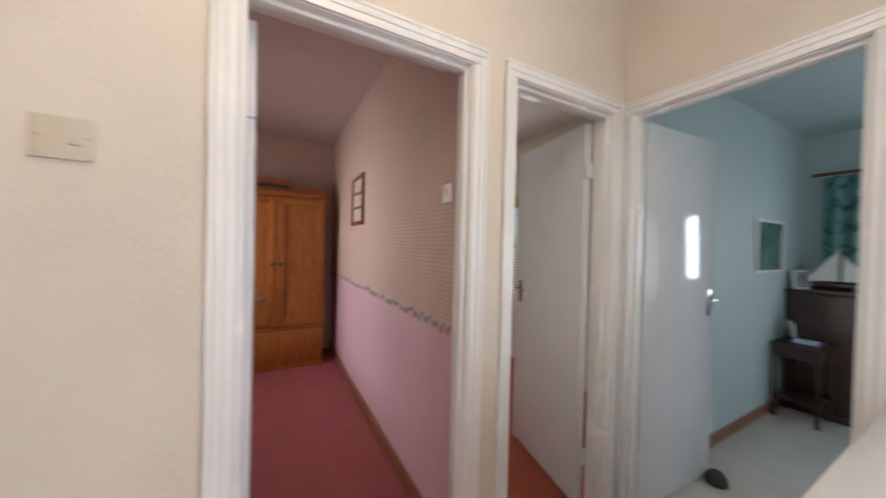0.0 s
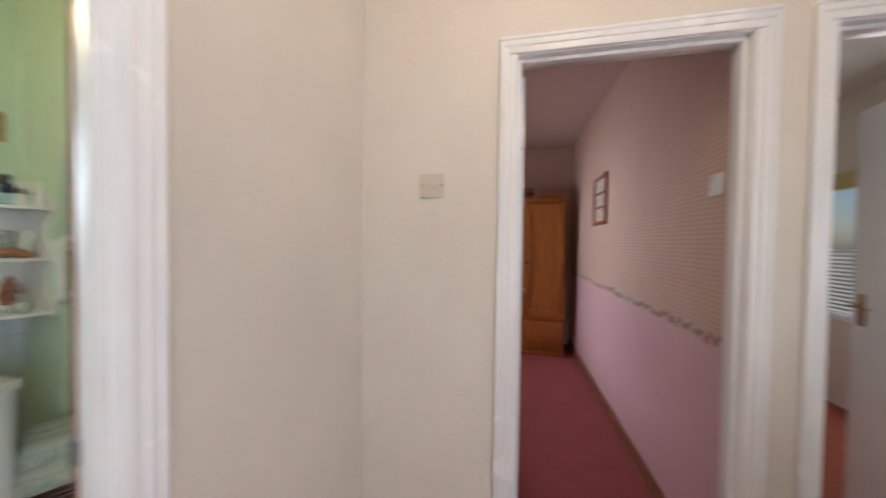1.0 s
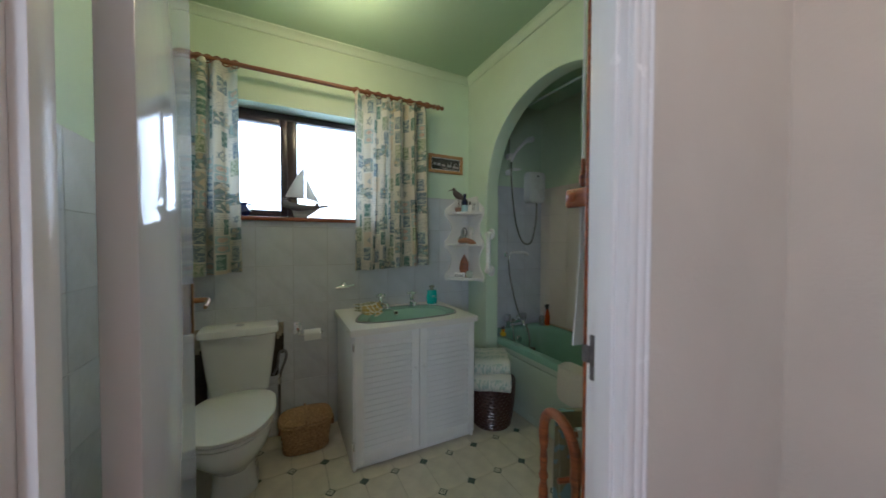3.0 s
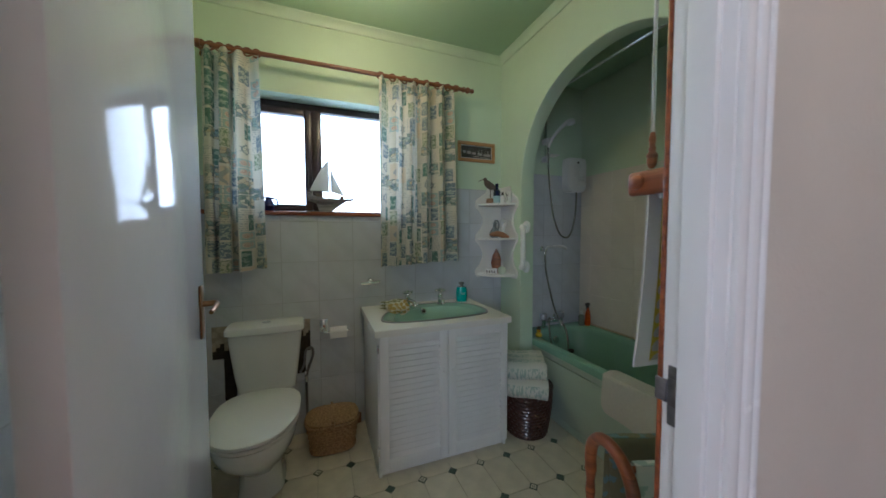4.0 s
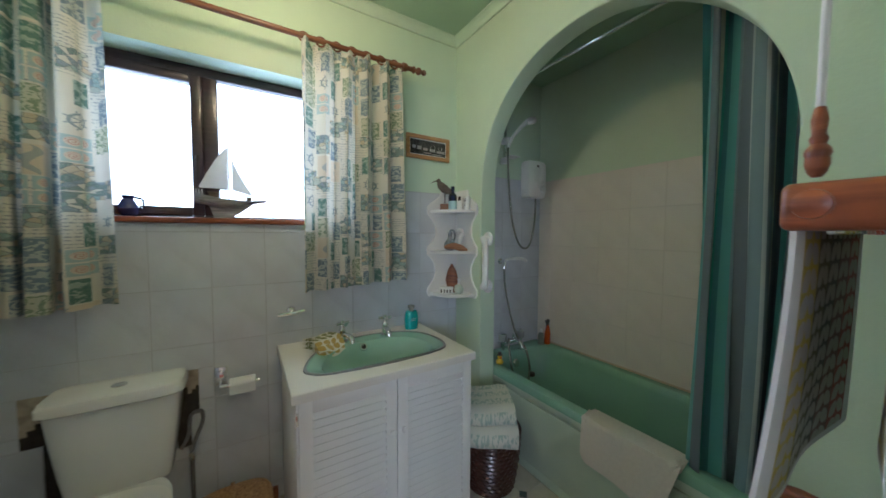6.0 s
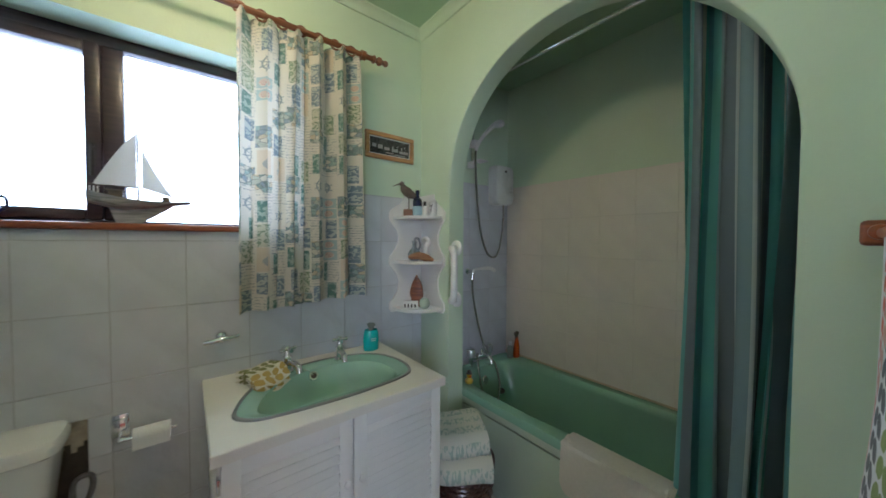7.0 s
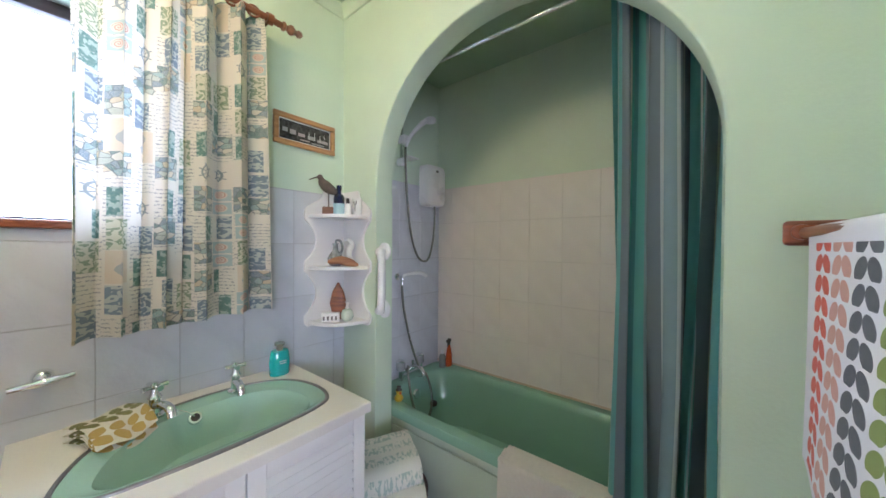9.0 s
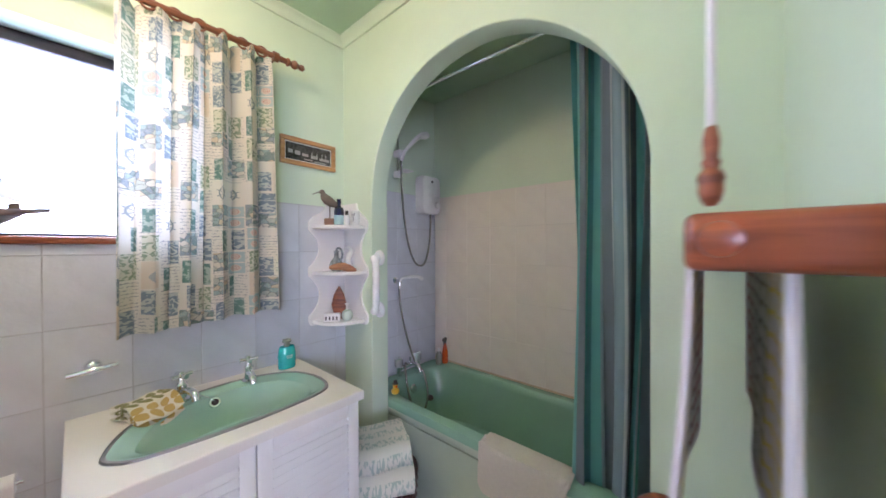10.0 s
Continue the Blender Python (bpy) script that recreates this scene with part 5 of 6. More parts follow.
for dx, dy in ((-0.07, -0.09), (-0.07, 0.09), (0.07, -0.09), (0.07, 0.09)):
    part("foot", boxes(((dx - 0.008, dy - 0.008, 0), (dx + 0.008, dy + 0.008, 0.012)), bevel=0.002), WICKER, hamper)

BX, BY = -1.985, 0.945
bin_ = thing("laundry_basket", "round dark brown woven basket", "basket", (BX, BY, 0))
part("body", woven(lambda t: (0, 0, 0.132 + 0.030 * math.sin(1.7 * t), 0.132 + 0.030 * math.sin(1.7 * t), 0.005 + 0.305 * t), 14, 26, 0.006, 1.0), DARKWICKER, bin_)
part("base", lathe([(0.131, 0.003), (0.131, 0.02)], 40), DARKWICKER, bin_)
part("rim", tube([(0.160 * math.cos(t), 0.160 * math.sin(t), 0.312) for t in np.linspace(0, 2 * math.pi, 41)], 0.009, 8, 1), DARKWICKER, bin_)


def folded_towel(at, size, turn, layers, label):
    """A towel folded into a soft slab: a rounded stack of layers with a spread front fold."""
    lx, ly, h = size
    t = thing("folded_towel", label, "towel", at, turn, "towels on the basket")
    for i in range(layers):
        def fn(a, b, i=i):
            th = h / layers
            ph = math.pi * (b - 0.5)
            bulge = 0.010 * math.sin(math.pi * a)
            x = lx / 2 * (2 * a - 1) * (1 - 0.03 * i)
            if b < 0.4:
                y, z = -ly / 2 + ly * b / 0.4, th * 0.95 - 0.010 * (b / 0.4) + 0.004 * math.sin(6 * a + i)
            elif b < 0.6:
                q = (b - 0.4) / 0.2 * math.pi
                y, z = ly / 2 + th * 0.5 * math.sin(q), th * 0.5 + th * 0.45 * math.cos(q) - 0.010 + 0.004 * math.sin(6 * a + i)
            else:
                y, z = ly / 2 - ly * (b - 0.6) / 0.4, th * 0.05 - 0.010 + 0.010 + 0.004 * math.sin(6 * a + i)
            return (x, y + bulge, z + i * th + 0.004), (a * 1.3, b * 1.3)
        part("fold", sheet(fn, 18, 30, 0.024), [SPOTTED, SPOTTED], t)


folded_towel((BX, BY - 0.005, 0.300), (0.27, 0.22, 0.082), -128, 1, "white and green patterned towel folded on the basket")
folded_towel((BX - 0.015, BY - 0.005, 0.398), (0.23, 0.18, 0.075), -120, 1, "second folded white and green towel on top")

# ---- bathroom: corner shelf and what stands on it ----
shelf = thing("corner_shelf", "white three-tier corner shelf with scalloped sides", "shelf", (XW + 0.012, YA, 0))
SH = (0.995, 1.268, 1.525)


def scallop(z):
    """Width of a side at height z."""
    if z > SH[2] + 0.02:
        t = (z - SH[2] - 0.02) / 0.115
        return 0.235 - 0.075 * (0.5 - 0.5 * math.cos(math.pi * min(1, t * 1.3))) - 0.03 * t
    for lo, hi in ((SH[0], SH[1]), (SH[1], SH[2])):
        if lo <= z <= hi:
            t = (z - lo) / (hi - lo)
            return 0.235 - 0.062 * max(0.0, math.sin(math.pi * min(1, max(0, (t - 0.10) / 0.80)))) ** 0.8
    return 0.235 - 0.9 * max(0, SH[0] - 0.012 - z)


def side_panel(flip):
    zs = np.linspace(SH[0] - 0.03, SH[2] + 0.135, 64)
    rings = []
    for d in (0.0, 0.012):
        ring = [(0.0, zs[0])] + [(scallop(z), z) for z in zs] + [(0.0, zs[-1])]
        rings.append([((w, -d, z) if flip else (d, -w, z)) for w, z in ring])
    return loft(rings)


part("side", side_panel(False), WHITE, shelf)
part("side", side_panel(True), WHITE, shelf)
for z in SH:
    arc = [(0.012 + 0.205 * math.cos(t) ** 0.8, -0.012 - 0.205 * math.sin(t) ** 0.8) for t in np.linspace(0, math.pi / 2, 20)]
    line = [(0.012, -0.012)] + arc
    part("shelf_board", loft([[(x, y, zz) for x, y in line] for zz in (z - 0.016, z - 0.0002)]), WHITE, shelf)
SX, SY = XW + 0.012, YA
BIRD = material("grey_brown_carved_wood", (0.13, 0.10, 0.075), 0.7, spots=0.3, scale=60)
DRIFT = wood("orange_driftwood", (0.40, 0.20, 0.09), (0.24, 0.10, 0.05), 0.7, coat=0)
bird = join(tube([(0.0, 0.052, 0.108), (0.0, 0.030, 0.122), (0.0, 0.002, 0.138), (0.0, -0.022, 0.160), (0.0, -0.034, 0.182)], lambda t: 0.004 + 0.023 * math.sin(math.pi * (0.05 + 0.80 * t)) ** 1.3, 14), moved(lathe([(0, -0.015), (0.011, -0.010), (0.015, 0), (0.011, 0.010), (0, 0.015)], 14, False), Matrix.Translation((0.0, -0.037, 0.189))), tube([(0.0, -0.048, 0.188), (0.0, -0.066, 0.183), (0.0, -0.088, 0.172)], lambda t: 0.0045 - 0.003 * t, 8), tube([(0.0, 0.004, 0.040), (0.0, 0.004, 0.125)], 0.0032, 8, 2))
BASE = wood("reddish_wood_block", (0.26, 0.13, 0.08), (0.15, 0.075, 0.05), 0.7, coat=0)
tagged(moved_ob := part("bird_ornament", bird, BIRD), "grey carved wading bird on a wooden block", "ornament")
part("base", boxes(((-0.020, -0.026, 0.0), (0.020, 0.034, 0.042)), bevel=0.004), BASE, moved_ob, "reddish wooden block")
moved_ob.matrix_world = pose(SX + 0.060, SY - 0.140, SH[2], 0, 0, -25)
NAVY = material("dark_blue_glass", (0.006, 0.010, 0.05), 0.06, coat=0.5)
PALEBLUE = material("pale_blue_label", (0.36, 0.55, 0.60), 0.5)
bb = bottle("blue_bottle", (SX + 0.105, SY - 0.105, SH[2]), [(0.026, 0), (0.027, 0.004), (0.027, 0.088), (0.022, 0.102), (0.011, 0.110), (0.011, 0.128)], NAVY, "dark blue glass bottle with a pale label", [(0.0125, 0.128), (0.0125, 0.150)], NAVY)
part("label", lathe([(0.0276, 0.006), (0.0276, 0.058)], 22, False), PALEBLUE, bb)
bottle("white_bottle", (SX + 0.140, SY - 0.078, SH[2]), [(0.016, 0), (0.017, 0.004), (0.017, 0.052), (0.010, 0.060)], PLASTIC, "small white bottle with a dark cap", [(0.009, 0.060), (0.008, 0.085)], DARK)
mug = thing("white_mug", "white mug with a dark drawn mark", "mug", (SX + 0.160, SY - 0.036, SH[2]))
part("cup", lathe([(0.0, 0.004), (0.022, 0.0), (0.023, 0.004), (0.025, 0.085), (0.0225, 0.085), (0.020, 0.010), (0.0, 0.008)], 22, False), CERAMIC, mug)
part("mark", join(boxes(((0.0135, -0.0245, 0.022), (0.0165, -0.022, 0.062)), ((0.006, -0.0258, 0.055), (0.009, -0.0235, 0.072)), ((0.019, -0.0225, 0.055), (0.022, -0.019, 0.072)), bevel=0.0005)), DARK, mug, "dark mark")
SWIRL = material("streaked_grey_glass", (0.26, 0.29, 0.30), 0.1, spots=0.7, scale=45, coat=0.5)
jug = thing("glass_jug", "streaked grey glass jug with a looped handle", "jug", (SX + 0.075, SY - 0.105, SH[1]))
part("body", lathe([(0.022, 0), (0.034, 0.012), (0.040, 0.035), (0.030, 0.058), (0.014, 0.078), (0.012, 0.105), (0.017, 0.115)], 22), SWIRL, jug)
part("handle", tube([(0.02, 0.012, 0.055), (0.03, 0.020, 0.09), (0.02, 0.016, 0.125), (0.004, 0.004, 0.130), (0.0, 0.0, 0.112)], 0.006, 8), SWIRL, jug)
seahorse = part("seahorse_ornament", tube([(0.0, -0.018, 0.012), (0.0, 0.006, 0.006), (0.0, 0.012, 0.028), (0.0, -0.006, 0.05), (0.0, -0.004, 0.08), (0.0, 0.012, 0.105), (0.0, 0.004, 0.128), (0.0, -0.016, 0.136), (0.0, -0.032, 0.126)], lambda t: 0.004 + 0.013 * math.sin(math.pi * min(1, t)) ** 1.2, 10), CERAMIC)
tagged(seahorse, "white curled seahorse ornament on the shelf", "ornament")
seahorse.location = (SX + 0.125, SY - 0.055, SH[1])
fish = part("wooden_fish", tube([(0.0, -0.065, 0.022), (0.0, -0.04, 0.026), (0.0, 0.0, 0.030), (0.0, 0.04, 0.018), (0.0, 0.065, 0.008), (0.0, 0.082, 0.010)], lambda t: 0.003 + 0.019 * math.sin(math.pi * min(1, t * 0.92 + 0.04)) ** 0.8, 12), DRIFT)
tagged(fish, "orange brown carved wooden fish on the shelf", "ornament")
fish.matrix_world = pose(SX + 0.138, SY - 0.112, SH[1], 0, 0, -42)
ship = part("wooden_figure", loft([superellipse(0, 0, 0.014, 0.034, 0, 20, 0.8), superellipse(0, 0, 0.016, 0.030, 0.03, 20, 0.8), superellipse(0, 0, 0.016, 0.042, 0.08, 20, 0.8), superellipse(0, 0, 0.012, 0.030, 0.135, 20, 0.8), superellipse(0, 0, 0.008, 0.018, 0.160, 20, 0.9), superellipse(0, 0, 0.003, 0.004, 0.186, 20, 0.9)]), wood("red_brown_carving", (0.30, 0.10, 0.035), (0.13, 0.04, 0.02), 0.5))
tagged(ship, "tall red brown carved wooden figure", "ornament")
ship.matrix_world = pose(SX + 0.085, SY - 0.095, SH[0], 0, 0, -42)
box_ = thing("small_box", "small white box with dark marks", "box", (SX + 0.105, SY - 0.150, SH[0]), -40)
part("carton", boxes(((-0.018, -0.042, 0), (0.018, 0.042, 0.042)), bevel=0.002), WHITE, box_)
for i in range(4):
    part("mark", boxes(((0.018, -0.034 + i * 0.019, 0.008), (0.0188, -0.026 + i * 0.019, 0.028)), bevel=0.0003), DARK, box_)
bottle("scent_bottle", (SX + 0.150, SY - 0.085, SH[0]), [(0.018, 0), (0.029, 0.012), (0.031, 0.032), (0.024, 0.052), (0.010, 0.060)], material("pale_green_glass", (0.52, 0.60, 0.50), 0.15), "round pale green bottle with a small pump", [(0.007, 0.060), (0.006, 0.085), (0.010, 0.087), (0.010, 0.094)], PLASTIC)

pic = thing("framed_photo", "dark harbour photo in a light wooden frame", "picture", (XW + 0.002, 0.822, 1.924))
LIGHTOAK = wood("light_oak_frame", (0.50, 0.27, 0.10), (0.36, 0.18, 0.065), 0.4, grain=(20, 2, 20))
part("frame", boxes(((0, -0.158, 0.050), (0.018, 0.158, 0.075)), ((0, -0.158, -0.075), (0.018, 0.158, -0.050)), ((0, -0.158, -0.050), (0.018, -0.133, 0.050)), ((0, 0.133, -0.050), (0.018, 0.158, 0.050)), bevel=0.005), LIGHTOAK, pic)
PHOTO = material("dark_photo_print", (0.06, 0.06, 0.055), 0.2, spots=0.8, scale=55)
part("mount", boxes(((0.002, -0.133, -0.050), (0.006, 0.133, 0.050))), WHITE, pic)
part("print", boxes(((0.006, -0.128, -0.045), (0.0075, 0.128, 0.044))), PHOTO, pic, "dark photo of a harbour")
for i, (a, b, c, d) in enumerate(((-0.115, -0.09, -0.012, 0.008), (-0.08, -0.05, -0.016, 0.006), (-0.04, -0.005, -0.018, -0.002), (0.01, 0.05, -0.022, -0.004), (0.06, 0.12, -0.025, -0.010), (-0.03, 0.02, -0.036, -0.030), (0.03, 0.10, -0.040, -0.034))):
    part("light_patch", boxes(((0.0075, a, c), (0.0079, b, d))), material("pale_photo_tone_%d" % i, (0.30 + 0.03 * (i % 3), 0.30, 0.29), 0.3), pic)
for i, y in enumerate((0.015, 0.045, 0.075, 0.098)):
    part("mast", boxes(((0.0075, y, -0.02), (0.0079, y + 0.0018, 0.012 + 0.006 * (i % 2)))), WHITE, pic)

# ---- bathroom: window curtains, boat ----
pole = thing("curtain_pole", "brown stained wooden curtain pole with turned finials", "curtain pole", (XW + 0.125, 0, 2.320))
part("rod", tube([(0, -0.955, 0), (0, 0.655, 0)], 0.0135, 14, 2), RODWOOD, pole)
fin = [(0.0135, 0), (0.019, 0.004), (0.019, 0.012), (0.012, 0.018), (0.012, 0.024), (0.020, 0.034), (0.021, 0.044), (0.013, 0.056), (0.010, 0.062), (0.016, 0.072), (0.014, 0.084), (0.004, 0.092)]
part("finial", moved(lathe(fin, 18), pose(0, 0.650, 0, -90, 0, 0)), RODWOOD, pole)
for y in (-0.90, 0.60):
    part("bracket", join(tube([(-0.124, y, 0.0), (-0.02, y, 0.0)], 0.010, 10, 2), moved(lathe([(0.026, 0), (0.026, 0.01), (0.014, 0.016)], 16), pose(-0.125, y, 0, 0, 90, 0)), moved(lathe([(0.022, -0.012), (0.022, 0.012)], 16), pose(0, y, 0, 90, 0, 0))), RODWOOD, pole)


def window_curtain(ya, yb, folds, seed, label):
    rnd = random.Random(seed)
    ph = [rnd.uniform(0, 6.28) for _ in range(6)]
    w = yb - ya

    def at(a, b):
        z = 2.306 - b * (1.211 + 0.012 * math.sin(3 * a + ph[0]))
        p = a * folds * 2 * math.pi + 0.6 * math.sin(a * 5 + ph[1])
        amp = 0.036 + 0.012 * math.sin(a * 7 + ph[2])
        head = max(0.0, 1 - b / 0.05)
        x = XW + 0.115 + amp * math.sin(p + 0.35 * b) + 0.010 * math.sin(2.7 * p + ph[3] + b) * (0.3 + 0.7 * b) - 0.016 * head * math.sin(p * 2)
        y = ya + 0.012 * (1 - b) * (1 if a < 0.5 else -1) + a * w + 0.014 * math.sin(2 * p + ph[4]) * (0.5 + 0.5 * b) + 0.010 * b * math.sin(a * 4 + ph[5])
        return (x, y, z), (a * w * 1.5 + seed, b * 1.19)
    c = thing("window_curtain", label, "curtain", (0, 0, 0), 0, "pair of window curtains")
    part("cloth", sheet(at, 150, 40), PRINT, c)
    n = 7
    for i in range(n):
        y = ya + w * (i + 0.4) / n
        ring = moved(tube([(0.022 * math.cos(t), 0, 0.022 * math.sin(t)) for t in np.linspace(0, 2 * math.pi, 17)], 0.0048, 8, 1), pose(XW + 0.125, y, 2.317, 0, 0, 78 + 5 * (i % 3)))
        part("curtain_ring", ring, RODWOOD, c, "wooden ring")
    return c


window_curtain(-0.905, -0.600, 3.3, 1, "seaside print curtain in teal and cream, hung from wooden rings")
window_curtain(0.040, 0.585, 5.2, 4, "seaside print curtain in teal and cream, glowing against the window")


def boat():
    b = thing("model_boat", "grey wooden model sailing boat with white sails", "model boat", (XW - 0.065, -0.235, WIN[2] + 0.004))
    rings = []
    for i in range(15):
        t = i / 14
        y = -0.150 + 0.295 * t
        w = 0.034 * math.sin(math.pi * (0.18 + 0.82 * t) ** 0.9) ** 0.7 if t < 1 else 0.001
        sheer = 0.098 + 0.018 * (abs(t - 0.55) / 0.5) ** 2 - (0.012 * t)
        keel = 0.052 + 0.034 * max(0, t - 0.35) / 0.65 + 0.022 * max(0, 0.3 - t) / 0.3
        rings.append([(max(w, 0.001) * math.cos(a), y, sheer + (sheer - keel) * (-abs(math.sin(a)) ** 0.9 if math.sin(a) < 0 else 0.0)) for a in np.linspace(0, -math.pi, 11)])
    GREYWOOD = wood("weathered_grey_wood", (0.36, 0.37, 0.39), (0.17, 0.18, 0.20), 0.7, grain=(40, 3, 40), coat=0)
    part("hull", loft(rings, cap=True), GREYWOOD, b)
    part("keel", loft([[(-0.006, -0.075, 0), (0.006, -0.075, 0), (0.006, -0.01, 0), (-0.006, -0.01, 0)], [(-0.006, -0.10, 0.075), (0.006, -0.10, 0.075), (0.006, 0.09, 0.075), (-0.006, 0.09, 0.075)]]), GREYWOOD, b)
    part("mast", tube([(0, -0.014, 0.09), (0, -0.014, 0.395)], 0.003, 8, 2), BIRD, b)
    part("boom", tube([(0, -0.150, 0.145), (0, -0.012, 0.140)], 0.0025, 8, 2), BIRD, b)
    SAIL = SAILCLOTH

    def main(a, c):
        return (0.012 * math.sin(math.pi * a) * (1 - c), -0.018 - 0.118 * (1 - c) ** 0.8 * a ** 0.9, 0.143 + 0.205 * c), (a, c)

    def jib(a, c):
        return (0.010 * math.sin(math.pi * a) * (1 - c), -0.002 + 0.092 * (1 - c) ** 1.3 * a, 0.140 + 0.165 * c - 0.030 * a * (1 - c)), (a, c)
    part("mainsail", sheet(main, 10, 12, 0.0012), [SAIL, SAIL], b)
    part("jib", sheet(jib, 8, 10, 0.0012), [SAIL, SAIL], b)
    part("cabin", boxes(((-0.014, -0.095, 0.098), (0.014, -0.055, 0.124)), bevel=0.002), BIRD, b)
    part("cabin_roof", boxes(((-0.018, -0.102, 0.1242), (0.018, -0.048, 0.128)), bevel=0.001), BIRD, b)
    part("hatch", boxes(((-0.010, 0.055, 0.09), (0.010, 0.080, 0.112)), bevel=0.002), BIRD, b)
    part("stern_rail", boxes(((-0.02, -0.148, 0.108), (-0.016, -0.144, 0.140)), ((-0.004, -0.135, 0.105), (0.0, -0.131, 0.138)), ((0.014, -0.122, 0.105), (0.018, -0.118, 0.136)), bevel=0.001), WHITE, b)


boat()
vase = thing("blue_vase", "small dark blue glazed jug on the window board", "vase", (XW - 0.06, -0.610, WIN[2] + 0.004))
part("body", lathe([(0.020, 0), (0.032, 0.012), (0.038, 0.035), (0.026, 0.062), (0.018, 0.075), (0.024, 0.090)], 22), material("blue_glaze", (0.02, 0.03, 0.13), 0.15, spots=0.4, scale=40), vase)
part("handle", tube([(0, 0.020, 0.082), (0, 0.045, 0.075), (0, 0.048, 0.045), (0, 0.034, 0.030)], 0.005, 8), NAVY, vase)

# ---- bathroom: towel rack, light pull and towel stand by the door ----
rack = thing("towel_rack", "red brown varnished wooden towel rack on the wall", "towel rack", (XD, 0, 1.406))
for y, reach in ((0.33, 0.147), (0.985, 0.176)):
    arm = part("arm", boxes(((-reach, y - 0.010, -0.026), (0.0, y + 0.010, 0.026)), bevel=0.009, seg=3), MAHOG, rack)
    part("wall_plate", boxes(((-0.014, y - 0.024, -0.055), (-0.0005, y + 0.024, 0.055)), bevel=0.005), MAHOG, arm)
    part("dowel_cap", moved(lathe([(0.016, 0), (0.015, 0.006), (0.006, 0.010), (0, 0.0105)], 18, False), pose(0.025 - reach, y - 0.010, 0.002, 90, 0, 0)), MAHOG, arm)
for x, far in ((-0.123, -0.146), (-0.060, -0.060)):
    part("rail", tube([(x, 0.338, 0.0), (far, 0.978, 0.0)], 0.011, 12, 2), MAHOG, rack)


def hung_towel(x0, y0, y1, z_out, z_in, flare, label, seed, skins):
    """A towel folded over a rail that runs along y; the outer flap falls on the room's side."""
    r = 0.014
    drop_o, drop_i = 1.406 - z_out, 1.406 - z_in
    total = drop_o + drop_i + math.pi * r

    def at(a, b):
        s = b * total
        wav = 0.010 * math.sin(7 * a + seed)
        if s < drop_o:
            d = drop_o - s
            q = d / drop_o
            x = x0 - r - flare * (1.0 - 0.75 * a) * q ** 1.6 + wav * q * (1.0 - 0.6 * a)
            return (x, y0 + (y1 - y0) * a - 0.02 * q * (a - 0.5), 1.406 - d), (1 - a, (1 - b * total / drop_o) if b * total < drop_o else 0)
        if s < drop_o + math.pi * r:
            t = (s - drop_o) / r
            return (x0 - r * math.cos(t), y0 + (y1 - y0) * a, 1.406 + r * math.sin(t)), (1 - a, 0.01)
        d = s - drop_o - math.pi * r
        q = d / drop_i
        return (x0 + r + 0.006 * q + wav * q * 0.4, y0 + (y1 - y0) * a, 1.406 - d), (1 - a, d / drop_o)
    return tagged(part("towel", sheet(at, 30, 60, 0.006), list(skins)), label, "towel", "towels on the rack")


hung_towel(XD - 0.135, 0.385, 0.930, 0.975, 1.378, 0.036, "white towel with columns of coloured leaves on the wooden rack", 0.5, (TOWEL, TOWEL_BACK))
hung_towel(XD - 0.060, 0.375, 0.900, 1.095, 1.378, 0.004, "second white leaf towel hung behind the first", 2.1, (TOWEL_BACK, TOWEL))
pull = thing("light_pull", "white pull cord with a turned wooden knob", "light pull", (-0.760, 0.372, -0.020))
part("cord", tube([(0, 0, 1.535), (0, 0, ZC + 0.02)], 0.0040, 8, 2), material("white_cord", (0.75, 0.75, 0.76), 0.8), pull)
part("knob", lathe([(r * 0.72, z) for r, z in ((0.006, 1.462), (0.011, 1.467), (0.0145, 1.476), (0.014, 1.484), (0.016, 1.489), (0.014, 1.494), (0.009, 1.499), (0.011, 1.505), (0.008, 1.510), (0.010, 1.526), (0.007, 1.539), (0.004, 1.542))], 18), MAHOG, pull)
part("ceiling_rose", lathe([(0.030, ZC - 0.01), (0.036, ZC - 0.004), (0.038, ZC + 0.019)], 20), PLASTIC, pull)

STAND = pose(-0.955, 0.50, 0, 0, 0, -16)
horse = thing("towel_stand", "red brown wooden towel stand with round hoop ends", "towel stand", (-0.955, 0.50, 0), -16)
for y, up in ((0.0, -0.045), (0.49, 0.025)):
    part("hoop", tube([(x, y, z + up) for x, z in ((-0.105, 0.55), (-0.107, 0.60), (-0.094, 0.648), (-0.056, 0.686), (0, 0.700), (0.056, 0.686), (0.094, 0.648), (0.107, 0.60), (0.105, 0.55))], 0.019, 12, 6), MAHOG, horse)
    for x in (-0.105, 0.105):
        part("leg", moved(lathe([(r, z * (0.55 + up) / 0.55) for r, z in ((0.015, 0), (0.017, 0.04), (0.013, 0.10), (0.018, 0.16), (0.018, 0.34), (0.012, 0.375), (0.019, 0.40), (0.012, 0.425), (0.016, 0.47), (0.013, 0.51), (0.019, 0.55))], 16), Matrix.Translation((x, y, 0))), MAHOG, horse)
    part("foot_rail", tube([(-0.105, y, 0.14), (0.105, y, 0.14)], 0.011, 10, 2), MAHOG, horse)
for x, z in ((-0.062, 0.625), (0.062, 0.625), (0.0, 0.42)):
    part("rail", tube([(x, 0.0, z), (x, 0.49, z)], 0.010, 10, 2), MAHOG, horse)


